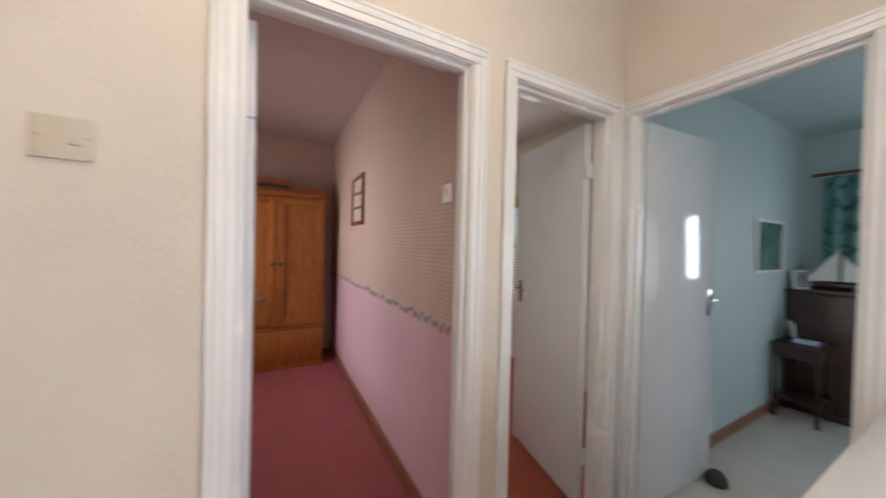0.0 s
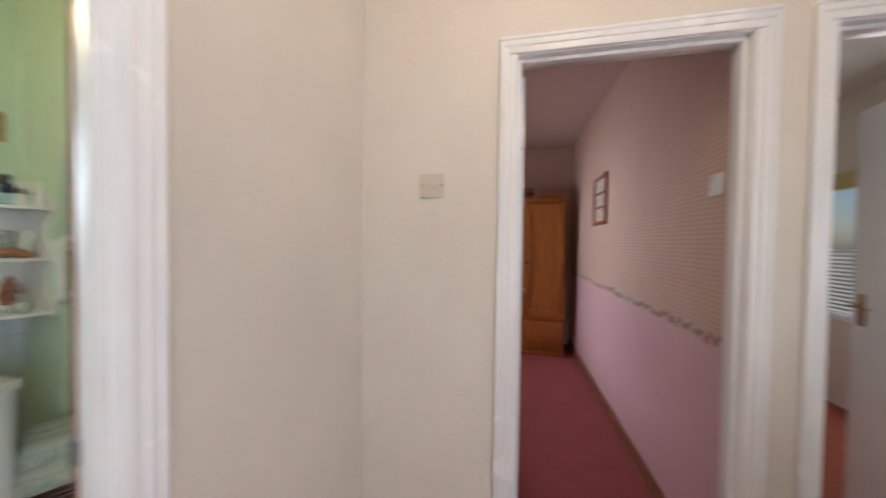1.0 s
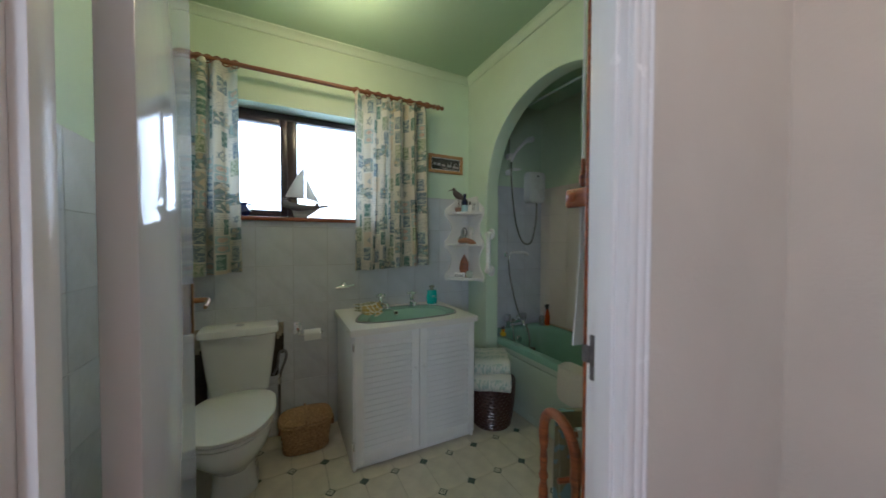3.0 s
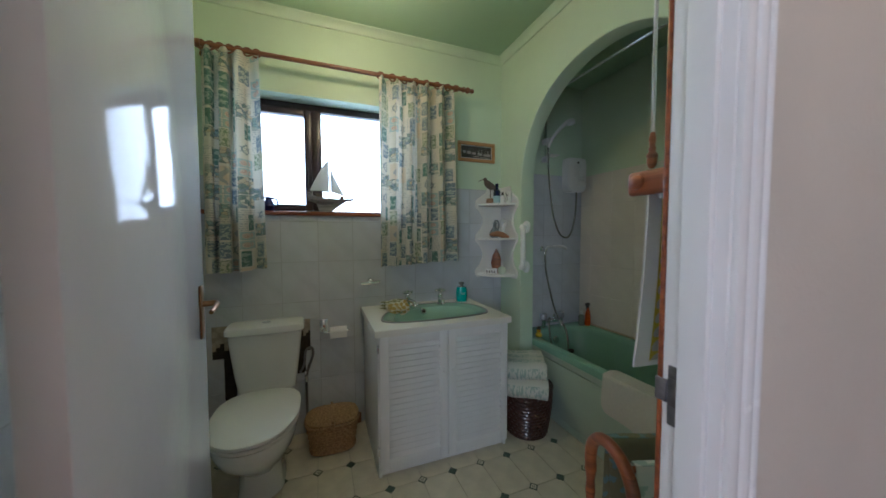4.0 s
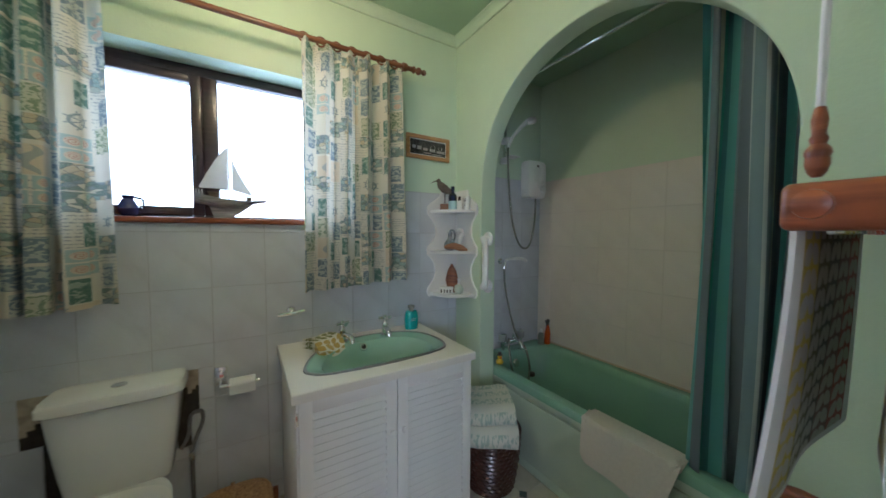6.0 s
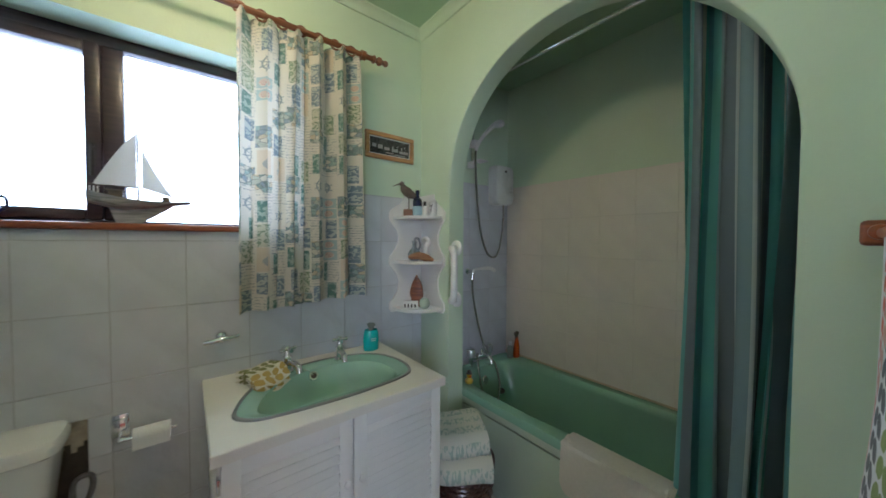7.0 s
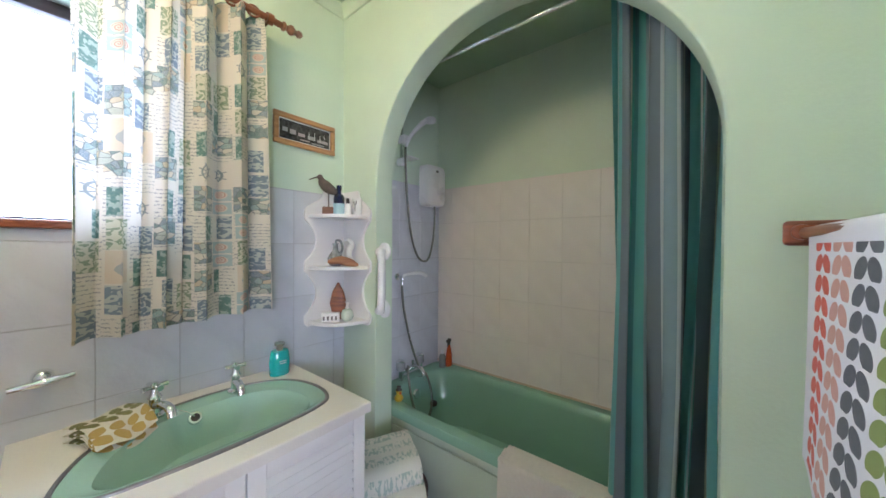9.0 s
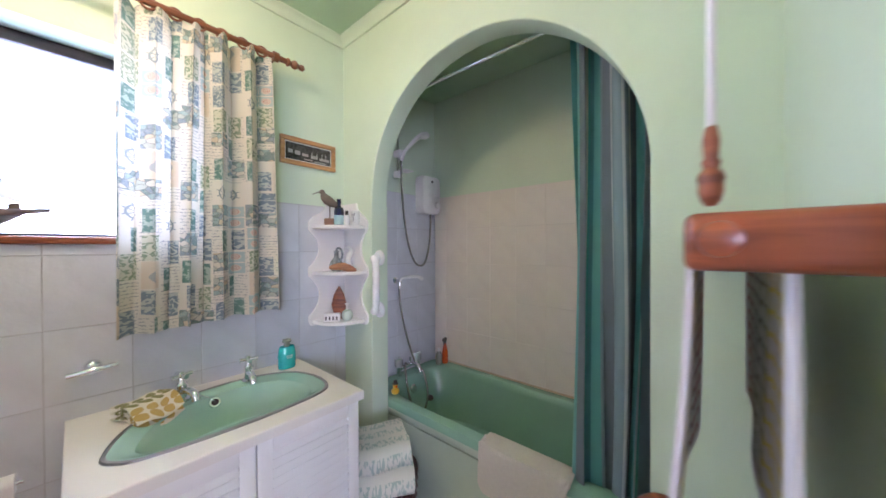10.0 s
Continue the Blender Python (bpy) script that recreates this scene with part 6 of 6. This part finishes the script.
def stand_towel(x, y0, y1, mat, label, z_low):
    """A towel hung over one of the stand's rails."""
    def at(a, b):
        t = (b - 0.5) * 2
        d = max(0.0, abs(t) - 0.05) * (0.640 - z_low) / 0.95
        return (x + math.copysign(0.013 + 0.02 * d * 2, t) if abs(t) > 0.05 else x + 0.013 * t / 0.05, y0 + (y1 - y0) * a, 0.640 - d + 0.004 * math.sin(8 * a + 3 * b)), (a * 0.5, b)
    o = tagged(part("towel", sheet(at, 16, 50, 0.006), [mat, mat]), label, "towel")
    o.matrix_world = STAND
    return o


stand_towel(-0.062, 0.03, 0.46, KHAKI, "khaki and teal towel hung on the wooden stand", 0.22)
stand_towel(0.062, 0.03, 0.46, SPOTTED, "pale green and white towel hung on the wooden stand", 0.28)

# ---- hall ----
SWITCHPLATE = material("aged_cream_plastic", (0.60, 0.54, 0.44), 0.3, spots=0.03, bump=0.003)
sw = thing("light_switch", "aged cream plastic light switch on the cream hall wall", "light switch", (-0.262, YH - 0.001, 1.592))
part("plate", boxes(((-0.048, -0.009, -0.046), (0.048, 0.0, 0.046)), bevel=0.004), SWITCHPLATE, sw)
part("rocker", boxes(((0.012, -0.014, -0.014), (0.034, -0.009, 0.014)), bevel=0.002), SWITCHPLATE, sw)
for x in (-0.034, 0.040):
    part("screw", moved(lathe([(0.0035, 0), (0.0035, 0.0012), (0, 0.0014)], 10, False), pose(x, -0.009, 0.003, 90, 0, 0)), CHROME, sw)
setting("wall_stair", boxes(((0.80, 0.13, 0), (XE, 0.225, 0.972))), CREAM, "cream half-height wall along the hall", "wall")
setting("trim_stair_cap", boxes(((0.785, 0.115, 0.972), (XE - 0.001, 0.24, 1.0)), bevel=0.008), GLOSS, "white gloss cap on the half-height wall", "trim")
setting("baseboard_hall", boxes(((XH + 0.0005, -2.39, 0), (XH + 0.016, BD[0] - 0.07, 0.11)), ((XH + 0.0005, BD[1] + 0.07, 0), (XH + 0.016, YH - 0.0005, 0.11)), ((XH + 0.016, YH - 0.016, 0), (D1[0] - 0.07, YH - 0.0005, 0.11)), bevel=0.005), GLOSS, "white gloss hall skirting board", "skirting board")
rug = thing("hall_rug", "small dark and cream woven rug on the red carpet", "rug", (1.36, 0.80, 0))
part("weave", boxes(((-0.33, -0.22, 0.0), (0.33, 0.22, 0.012)), bevel=0.005), material("dark_cream_weave", (0.22, 0.18, 0.16), 0.95, spots=0.9, scale=70, bump=0.1), rug)
for x in (-0.335, 0.335):
    part("fringe", boxes(*[((x - 0.012, -0.21 + i * 0.02, 0.001), (x + 0.012, -0.204 + i * 0.02, 0.006)) for i in range(21)]), WHITE, rug)

# ---- pink room ----
BORDER = material("floral_border_paper", (0.52, 0.42, 0.38), 0.6)
bm = bmesh.new()
add_box(bm, (XR - 0.0008, YH + HT, 0.975), (XR + 0.03, 4.43, 1.035))
setting("trim_border", bm, BORDER, "paper border of small red flowers", "border")
PETAL = [material("border_flower_red", (0.40, 0.19, 0.16), 0.6), material("border_leaf_green", (0.25, 0.22, 0.17), 0.6)]
bm = bmesh.new()
rnd = random.Random(3)
y = YH + HT + 0.02
while y < 4.4:
    r = bmesh.ops.create_circle(bm, cap_ends=True, segments=7, radius=0.010 + 0.010 * rnd.random(), matrix=pose(XR - 0.002, y, 1.004 + rnd.uniform(-0.018, 0.018), 0, -90, 0))
    for f in {f for v in r["verts"] for f in v.link_faces}:
        f.material_index = rnd.randint(0, 1)
    y += 0.022 + 0.012 * rnd.random()
flowers = part("trim_flowers", bm, PETAL, None)
tagged(flowers, "small printed flowers along the border", "border", kind="structure")
setting("baseboard_pink", boxes(((XR - 0.016, YH + HT, 0), (XR - 0.0005, 4.43, 0.085)), bevel=0.004), SKIRT, "brown wooden skirting board in the bedroom", "skirting board")
wd = thing("wardrobe", "orange pine wardrobe with two doors over a drawer", "wardrobe", (0.195, 3.89, 0))
part("carcass", boxes(((-0.48, 0.02, 0.03), (0.48, 0.52, 1.88)), ((-0.50, 0.0, 1.88), (0.50, 0.53, 1.925)), ((-0.49, 0.005, 0.43), (0.49, 0.53, 0.455)), ((-0.49, 0.0, 0.0), (0.49, 0.53, 0.05)), bevel=0.006), PINE, wd)
for xa, xb in ((-0.47, -0.004), (0.004, 0.47)):
    dd = part("door", boxes(((xa + 0.004, 0.012, 0.474), (xb - 0.004, 0.0195, 1.856))), PINE, wd)
    for a, b in ((xa, xa + 0.075), (xb - 0.075, xb)):
        part("stile", boxes(((a, -0.004, 0.47), (b, 0.0118, 1.86)), bevel=0.004), PINE, dd)
    for a, b in ((0.47, 0.56), (1.78, 1.86)):
        part("rail", boxes(((xa + 0.075, -0.003, a), (xb - 0.075, 0.0118, b)), bevel=0.004), PINE, dd)
    part("knob", moved(lathe([(0.008, 0), (0.008, 0.012), (0.018, 0.018), (0.018, 0.028), (0.006, 0.034)], 14), pose(xa + 0.035 if xa > 0 else xb - 0.035, 0.0, 1.14, 90, 0, 0)), DARKWOOD, dd)
dr = part("drawer", boxes(((-0.47, 0.0, 0.06), (0.47, 0.022, 0.42)), bevel=0.006), PINE, wd)
for x in (-0.25, 0.25):
    part("knob", moved(lathe([(0.008, 0), (0.008, 0.012), (0.018, 0.018), (0.018, 0.028), (0.006, 0.034)], 14), pose(x, 0.0, 0.26, 90, 0, 0)), PINE, dr)
case = thing("suitcase", "flat brown wooden case lying on the wardrobe", "case", (0.05, 4.12, 1.925))
part("shell", boxes(((-0.26, -0.16, 0), (0.26, 0.16, 0.105)), bevel=0.008), MAHOG, case)
part("lid", boxes(((-0.265, -0.165, 0.108), (0.265, 0.165, 0.135)), bevel=0.006), PINE, case)
part("band", boxes(((-0.262, -0.163, 0.045), (0.262, -0.158, 0.075)), bevel=0.002), DARKWOOD, case)
tagged(part("wooden_box", boxes(((0.36, 3.95, 1.925), (0.66, 4.2, 1.985)), bevel=0.005), PINE), "low pine box on the wardrobe", "box")
fr = thing("bedroom_picture", "brown wooden frame with three pale pictures", "picture", (XR - 0.001, 3.02, 1.775))
part("frame", boxes(((-0.02, -0.21, 0.19), (0, 0.21, 0.225)), ((-0.02, -0.21, -0.225), (0, 0.21, -0.19)), ((-0.02, -0.21, -0.19), (0, -0.165, 0.19)), ((-0.02, 0.165, -0.19), (0, 0.21, 0.19)), ((-0.018, -0.165, 0.055), (0, 0.165, 0.075)), ((-0.018, -0.165, -0.075), (0, 0.165, -0.055)), bevel=0.004), MAHOG, fr)
for z0_, z1_ in ((0.075, 0.19), (-0.055, 0.055), (-0.19, -0.075)):
    part("print", boxes(((-0.008, -0.165, z0_), (-0.002, 0.165, z1_))), material("faded_print", (0.55, 0.47, 0.42), 0.5, spots=0.35, scale=25), fr)
sw2 = thing("light_switch", "white plastic light switch on pink wallpaper", "light switch", (XR - 0.001, 1.335, 1.618))
part("plate", boxes(((-0.012, -0.043, -0.043), (0, 0.043, 0.043)), bevel=0.004), PLASTIC, sw2)
part("rocker", boxes(((-0.020, -0.012, -0.016), (-0.012, 0.012, 0.016)), bevel=0.002), PLASTIC, sw2)

# ---- rear room ----
rw = thing("window_2", "white framed window with a slatted blind in the rear room", "window", (2.85, 3.12, -0.15), -90)
rw["kind"] = "structure"
part("window_frame", boxes(((-0.57, 0.01, 0.9), (-0.52, 0.06, 2.1)), ((0.53, 0.01, 0.9), (0.58, 0.06, 2.1)), ((-0.52, 0.01, 0.9), (0.53, 0.06, 0.95)), ((-0.52, 0.01, 2.05), (0.53, 0.06, 2.1)), ((-0.02, 0.01, 0.95), (0.03, 0.06, 2.05)), bevel=0.005), GLOSS, rw)
sm = make("slat", boxes(((-0.53, -0.014, -0.001), (0.53, 0.014, 0.001))), PLASTIC)
for i in range(16):
    o = new("slat", sm)
    o.parent = rw
    o.matrix_local = pose(0, -0.03, 0.98 + i * 0.035, 35, 0, 0)
part("pelmet", boxes(((-0.62, -0.08, 2.02), (0.62, -0.01, 2.16)), bevel=0.006), material("yellow_pelmet_cloth", (0.55, 0.47, 0.20), 0.8), rw)

# ---- teal room ----
setting("baseboard_teal", boxes(((2.62, 1.104, 0), (4.75, 1.1195, 0.085)), bevel=0.004), SKIRT, "brown wooden skirting board in the teal room", "skirting board")
tp = thing("wall_picture", "narrow pale frame round a green seascape", "picture", (3.86, 1.119, 1.44))
part("frame", boxes(((-0.30, -0.02, 0.20), (0.30, 0, 0.225)), ((-0.30, -0.02, -0.225), (0.30, 0, -0.20)), ((-0.30, -0.02, -0.20), (-0.27, 0, 0.20)), ((0.27, -0.02, -0.20), (0.30, 0, 0.20)), bevel=0.003), WHITE, tp)
part("print", boxes(((-0.27, -0.010, -0.20), (0.27, -0.004, 0.20))), material("green_seascape_print", (0.10, 0.20, 0.18), 0.25, spots=0.6, scale=7), tp)
ot = thing("side_table", "small dark wooden side table with a lower shelf", "table", (3.98, 0.90, 0))
part("tabletop", boxes(((-0.24, -0.20, 0.535), (0.24, 0.19, 0.565)), bevel=0.006), DARKWOOD, ot)
part("apron", boxes(((-0.21, -0.17, 0.46), (0.21, 0.16, 0.535)), bevel=0.003), DARKWOOD, ot)
part("shelf", boxes(((-0.22, -0.18, 0.14), (0.22, 0.17, 0.16)), bevel=0.003), DARKWOOD, ot)
for x in (-0.205, 0.205):
    for y in (-0.165, 0.155):
        part("leg", boxes(((x - 0.018, y - 0.018, 0), (x + 0.018, y + 0.018, 0.53)), bevel=0.004), DARKWOOD, ot)
ot.location, ot.scale = (4.08, 0.955, 0), (0.68, 0.78, 1.12)
for name, lab, lo, hi, mt in (("magazine", "purple magazine lying on the side table", (3.95, 0.84, 0.633), (4.19, 1.0, 0.653), material("purple_cover", (0.12, 0.05, 0.16), 0.3)), ("book", "pale book lying on the side table", (3.94, 0.86, 0.653), (4.10, 0.98, 0.667), PALEBLUE)):
    tagged(part(name, boxes((lo, hi), bevel=0.002), mt), lab, name)
stand = thing("photo_frame", "small standing photo frame on the side table", "photo frame", (4.12, 1.02, 0.653), 25)
part("frame", moved(boxes(((-0.10, -0.008, 0), (0.10, 0.008, 0.02)), ((-0.10, -0.008, 0.14), (0.10, 0.008, 0.16)), ((-0.10, -0.008, 0.02), (-0.08, 0.008, 0.14)), ((0.08, -0.008, 0.02), (0.10, 0.008, 0.14)), bevel=0.003), pose(0, 0, 0, -10)), CHROME, stand)
part("print", moved(boxes(((-0.08, -0.003, 0.02), (0.08, 0.003, 0.14))), pose(0, 0, 0, -10)), material("pale_print", (0.5, 0.5, 0.46), 0.4, spots=0.4, scale=20), stand)
ch = thing("bureau", "dark wooden bureau against the teal wall", "cabinet", (4.47, 0.90, 0))
part("carcass", boxes(((-0.21, -0.19, 0.06), (0.26, 0.20, 1.04)), bevel=0.006), DARKWOOD, ch)
part("top", boxes(((-0.23, -0.21, 1.0402), (0.27, 0.21, 1.07)), bevel=0.006), DARKWOOD, ch)
part("plinth", boxes(((-0.22, -0.20, 0), (0.26, 0.20, 0.0598)), bevel=0.004), DARKWOOD, ch)
part("door", boxes(((-0.19, -0.205, 0.10), (0.24, -0.19, 1.0)), bevel=0.004), DARKWOOD, ch)
bt = thing("model_yacht", "white sailed model yacht on the bureau", "model boat", (4.52, 0.86, 1.07), -62)
part("hull", moved(tube([(-0.20, 0, 0.05), (-0.1, 0, 0.045), (0.1, 0, 0.045), (0.22, 0, 0.06)], lambda t: 0.006 + 0.028 * math.sin(math.pi * t), 10), Matrix.Diagonal((1, 1, 1, 1))), DARKWOOD, bt)
part("mast", tube([(0.02, 0, 0.06), (0.02, 0, 0.38)], 0.004, 8, 2), DARKWOOD, bt)
part("sail", sheet(lambda a, c: ((0.01 - 0.20 * a * (1 - c), 0.012 * math.sin(math.pi * a), 0.08 + 0.29 * c), (a, c)), 8, 8, 0.002), [WHITE, WHITE], bt)
part("jib", sheet(lambda a, c: ((0.03 + 0.17 * a * (1 - c), 0.012 * math.sin(math.pi * a), 0.08 + 0.24 * c), (a, c)), 8, 8, 0.002), [WHITE, WHITE], bt)
bt.scale = (1.0, 1.0, 1.0)
pf = thing("photo_frame", "pale standing photo frame on the bureau", "photo frame", (4.32, 1.02, 1.07), -30)
part("frame", moved(boxes(((-0.07, -0.006, 0), (0.07, 0.006, 0.17)), bevel=0.004), pose(0, 0, 0, -10)), WHITE, pf)
part("print", moved(boxes(((-0.055, -0.009, 0.015), (0.055, -0.006, 0.155))), pose(0, 0, 0, -10)), PHOTO, pf)
tc = thing("long_curtain", "long teal patterned curtain under a wooden pole", "curtain", (0, 0, 0))
TEALCLOTH = soft_cloth("teal_patterned_cloth", (0.16, 0.34, 0.33), (0.05, 0.12, 0.13))
part("cloth", sheet(lambda a, b: ((4.66 + 0.03 * math.sin(a * 44), 0.98 - 0.75 * a, 2.10 - 2.0 * b), (a * 0.9, b * 2.0)), 90, 10), TEALCLOTH, tc)
part("pole", tube([(4.66, 1.06, 2.13), (4.66, -0.9, 2.13)], 0.016, 10, 2), RODWOOD, tc)
tagged(part("door_stop", moved(lathe([(0.055, 0), (0.058, 0.012), (0.050, 0.045), (0.030, 0.068), (0, 0.076)], 20, False), pose(2.50, 0.93, 0)), DARK), "black domed door stop on the grey carpet", "door stop")


# ---- tiles and floor pieces ----
def tile_mesh(w, h, t, edge):
    """A tile with eased edges, its back on the plane x = 0, centred."""
    bm = bmesh.new()
    a = [bm.verts.new((0, y, z)) for y, z in ((-w / 2, -h / 2), (w / 2, -h / 2), (w / 2, h / 2), (-w / 2, h / 2))]
    b = [bm.verts.new((t * 0.7, v.co.y, v.co.z)) for v in a]
    c = [bm.verts.new((t, v.co.y - math.copysign(edge, v.co.y), v.co.z - math.copysign(edge, v.co.z))) for v in a]
    for p, q in ((a, b), (b, c)):
        for i in range(4):
            bm.faces.new((p[i], p[(i + 1) % 4], q[(i + 1) % 4], q[i]))
    bm.faces.new(c)
    bmesh.ops.recalc_face_normals(bm, faces=bm.faces)
    return bm


def tiled(name, place, u0, u1, v0, v1, du, dv, uo, vo, holes, label, glaze=TILE):
    """Tiles on a plane. place(u, v) is the pose of a tile there; holes are rectangles left bare."""
    field = setting(name, boxes(((0, u0, v0), (0.0095, u1, v1))) if not holes else wall_grid(u0, u1, v0, v1, holes), GROUT_WARM_LIT if glaze is TILE_WARM_LIT else GROUT, label, "wall tiles")
    field.matrix_world = place(0, 0)
    meshes, gap = {}, 0.0022
    for i in range(math.floor((u0 - uo) / du), math.ceil((u1 - uo) / du)):
        for j in range(math.floor((v0 - vo) / dv), math.ceil((v1 - vo) / dv)):
            rects = [(max(u0, uo + i * du), min(u1, uo + (i + 1) * du), max(v0, vo + j * dv), min(v1, vo + (j + 1) * dv))]
            for ha, hb, hc, hd in holes:
                out = []
                for a, b, c, d in rects:
                    if b <= ha or a >= hb or d <= hc or c >= hd:
                        out.append((a, b, c, d))
                        continue
                    out += [r for r in ((a, b, c, min(d, hc)), (a, b, max(c, hd), d), (a, min(b, ha), max(c, hc), min(d, hd)), (max(a, hb), b, max(c, hc), min(d, hd))) if r[1] - r[0] > 0.006 and r[3] - r[2] > 0.006]
                rects = out
            for a, b, c, d in rects:
                w, h = round(b - a - gap, 4), round(d - c - gap, 4)
                if w < 0.008 or h < 0.008:
                    continue
                if (w, h) not in meshes:
                    meshes[w, h] = make("tile", tile_mesh(w, h, 0.011, 0.0010), glaze, False)
                o = new("tile", meshes[w, h])
                o.parent = field
                tilt = random.uniform(-0.25, 0.25), random.uniform(-0.25, 0.25)
                o.matrix_local = pose(0.0005, (a + b) / 2, (c + d) / 2, 0, tilt[0], tilt[1])
    return field


def wall_grid(u0, u1, v0, v1, holes):
    bm = bmesh.new()
    us = sorted({u0, u1, *(min(max(h[i], u0), u1) for h in holes for i in (0, 1))})
    vs = sorted({v0, v1, *(min(max(h[i], v0), v1) for h in holes for i in (2, 3))})
    for a, b in zip(us, us[1:]):
        for c, d in zip(vs, vs[1:]):
            if not any(h[0] <= (a + b) / 2 <= h[1] and h[2] <= (c + d) / 2 <= h[3] for h in holes):
                add_box(bm, (0, a, c), (0.0095, b, d))
    return bm


HOLES = [(WIN[0] - 0.005, WIN[1] + 0.005, WIN[2] - 0.022, 1.70), (-0.920, -0.800, 0.555, 0.752), (-0.862, -0.800, 0.28, 0.555), (-0.465, -0.384, 0.545, 0.752), (-0.465, -0.415, 0.40, 0.545)]
tiled("wall_tiles_window", lambda u, v: pose(XW, 0, 0), YL + 0.013, YA, 0, 1.640, 0.217, 0.2575, 0.110, 0.092, HOLES, "pale grey glazed wall tiles below the window")


def side_place(u, v):
    return Matrix(((0, -1, 0, 0), (1, 0, 0, YL), (0, 0, 1, 0), (0, 0, 0, 1)))


tiled("wall_tiles_side", side_place, -XD + 0.002, -XW - 0.0, 0, 1.640, 0.217, 0.2575, 0.68, 0.092, [], "pale grey glazed wall tiles beside the toilet")
tiled("wall_tiles_shower", lambda u, v: pose(XW, 0, 0), YB, YK, 0.485, 1.795, 0.205, 0.2555, 1.05, 0.262, [], "pale glazed tiles beside the shower")
tiled("wall_tiles_bath", lambda u, v: Matrix(((0, 1, 0, 0), (-1, 0, 0, YK), (0, 0, 1, 0), (0, 0, 0, 1))), XW + 0.013, -0.755, 0.485, 1.795, 0.2, 0.2555, -1.95, 0.262, [], "pale glazed tiles behind the bath, warm lamplight in their colour", TILE_WARM_LIT)
setting("trim_bath_seal", boxes(((XW + 0.013, YK - 0.014, 0.506), (-0.757, YK - 0.0115, 0.522)), bevel=0.001), material("yellowed_sealant", (0.55, 0.42, 0.30), 0.5), "yellowed sealant along the bath", "sealant")

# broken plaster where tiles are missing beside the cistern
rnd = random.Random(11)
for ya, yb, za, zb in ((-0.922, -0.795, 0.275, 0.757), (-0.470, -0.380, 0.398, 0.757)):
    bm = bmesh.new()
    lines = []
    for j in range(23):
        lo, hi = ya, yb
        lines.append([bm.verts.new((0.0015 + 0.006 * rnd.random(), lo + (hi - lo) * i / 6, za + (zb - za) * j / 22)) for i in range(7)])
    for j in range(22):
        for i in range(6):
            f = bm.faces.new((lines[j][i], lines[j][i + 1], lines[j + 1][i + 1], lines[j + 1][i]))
            # Lower faces are painted dark for the shaded void; upper ones are plaster.
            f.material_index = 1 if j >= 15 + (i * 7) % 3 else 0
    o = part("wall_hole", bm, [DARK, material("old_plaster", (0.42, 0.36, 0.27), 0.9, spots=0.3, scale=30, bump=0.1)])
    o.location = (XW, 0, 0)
    tagged(o, "broken plaster where a tile is missing, void's shade painted dark", "damage", kind="structure")


def floor_pieces():
    floor = bpy.data.objects["floor"]
    px, py, ox, oy, cut = 0.2525, 0.1725, -1.8175, 0.3425, 0.026
    x0, x1, y0, y1 = XW + 0.012, XD + 0.05, YL + 0.012, YB + 0.02
    meshes = {}

    def piece(pts, z, mat, name):
        cx, cy = sum(p[0] for p in pts) / len(pts), sum(p[1] for p in pts) / len(pts)
        key = (name, mat.name, tuple((round(x - cx, 4), round(y - cy, 4)) for x, y in pts))
        if key not in meshes:
            bm = bmesh.new()
            lo = [bm.verts.new((x - cx, y - cy, -0.005)) for x, y in pts]
            hi = [bm.verts.new((x - cx, y - cy, z)) for x, y in pts]
            for i in range(len(pts)):
                bm.faces.new((lo[i], lo[(i + 1) % len(pts)], hi[(i + 1) % len(pts)], hi[i]))
            bm.faces.new(hi)
            bmesh.ops.recalc_face_normals(bm, faces=bm.faces)
            meshes[key] = make(name, bm, mat, False)
        o = new(name, meshes[key])
        o.parent = floor
        o.location = (cx, cy, 0)

    def clip(pts):
        """Cut a convex piece at the room's four sides."""
        for axis, lim, sign in ((0, x0, 1), (0, x1, -1), (1, y0, 1), (1, y1, -1)):
            out = []
            for p, q in zip(pts, pts[1:] + pts[:1]):
                a, b = sign * (p[axis] - lim), sign * (q[axis] - lim)
                if a >= 0:
                    out.append(p)
                if a * b < 0:
                    t = a / (a - b)
                    out.append((p[0] + t * (q[0] - p[0]), p[1] + t * (q[1] - p[1])))
            pts = out
            if len(pts) < 3:
                return []
        return pts
    g, c = 0.0014, cut + 0.002
    for i in range(-4, 6):
        for j in range(-9, 7):
            ax, ay = ox + i * px, oy + j * py
            bx, by = ax + px, ay + py
            t = clip([(ax + c, ay + g), (bx - c, ay + g), (bx - g, ay + c), (bx - g, by - c), (bx - c, by - g), (ax + c, by - g), (ax + g, by - c), (ax + g, ay + c)])
            if t:
                piece(t, 0.0, VINYL, "floor_tile")
            d = clip([(ax - cut, ay), (ax, ay - cut), (ax + cut, ay), (ax, ay + cut)])
            if len(d) == 4:
                piece(d, 0.0002, VINYL_GREEN, "inset")
                if (i + j) % 2:
                    for k, z, m in ((0.72, 0.0006, VINYL), (0.34, 0.0010, VINYL_GREEN), (0.20, 0.0014, VINYL)):
                        piece([(ax + (x - ax) * k, ay + (y - ay) * k) for x, y in d], z, m, "inset")


floor_pieces()
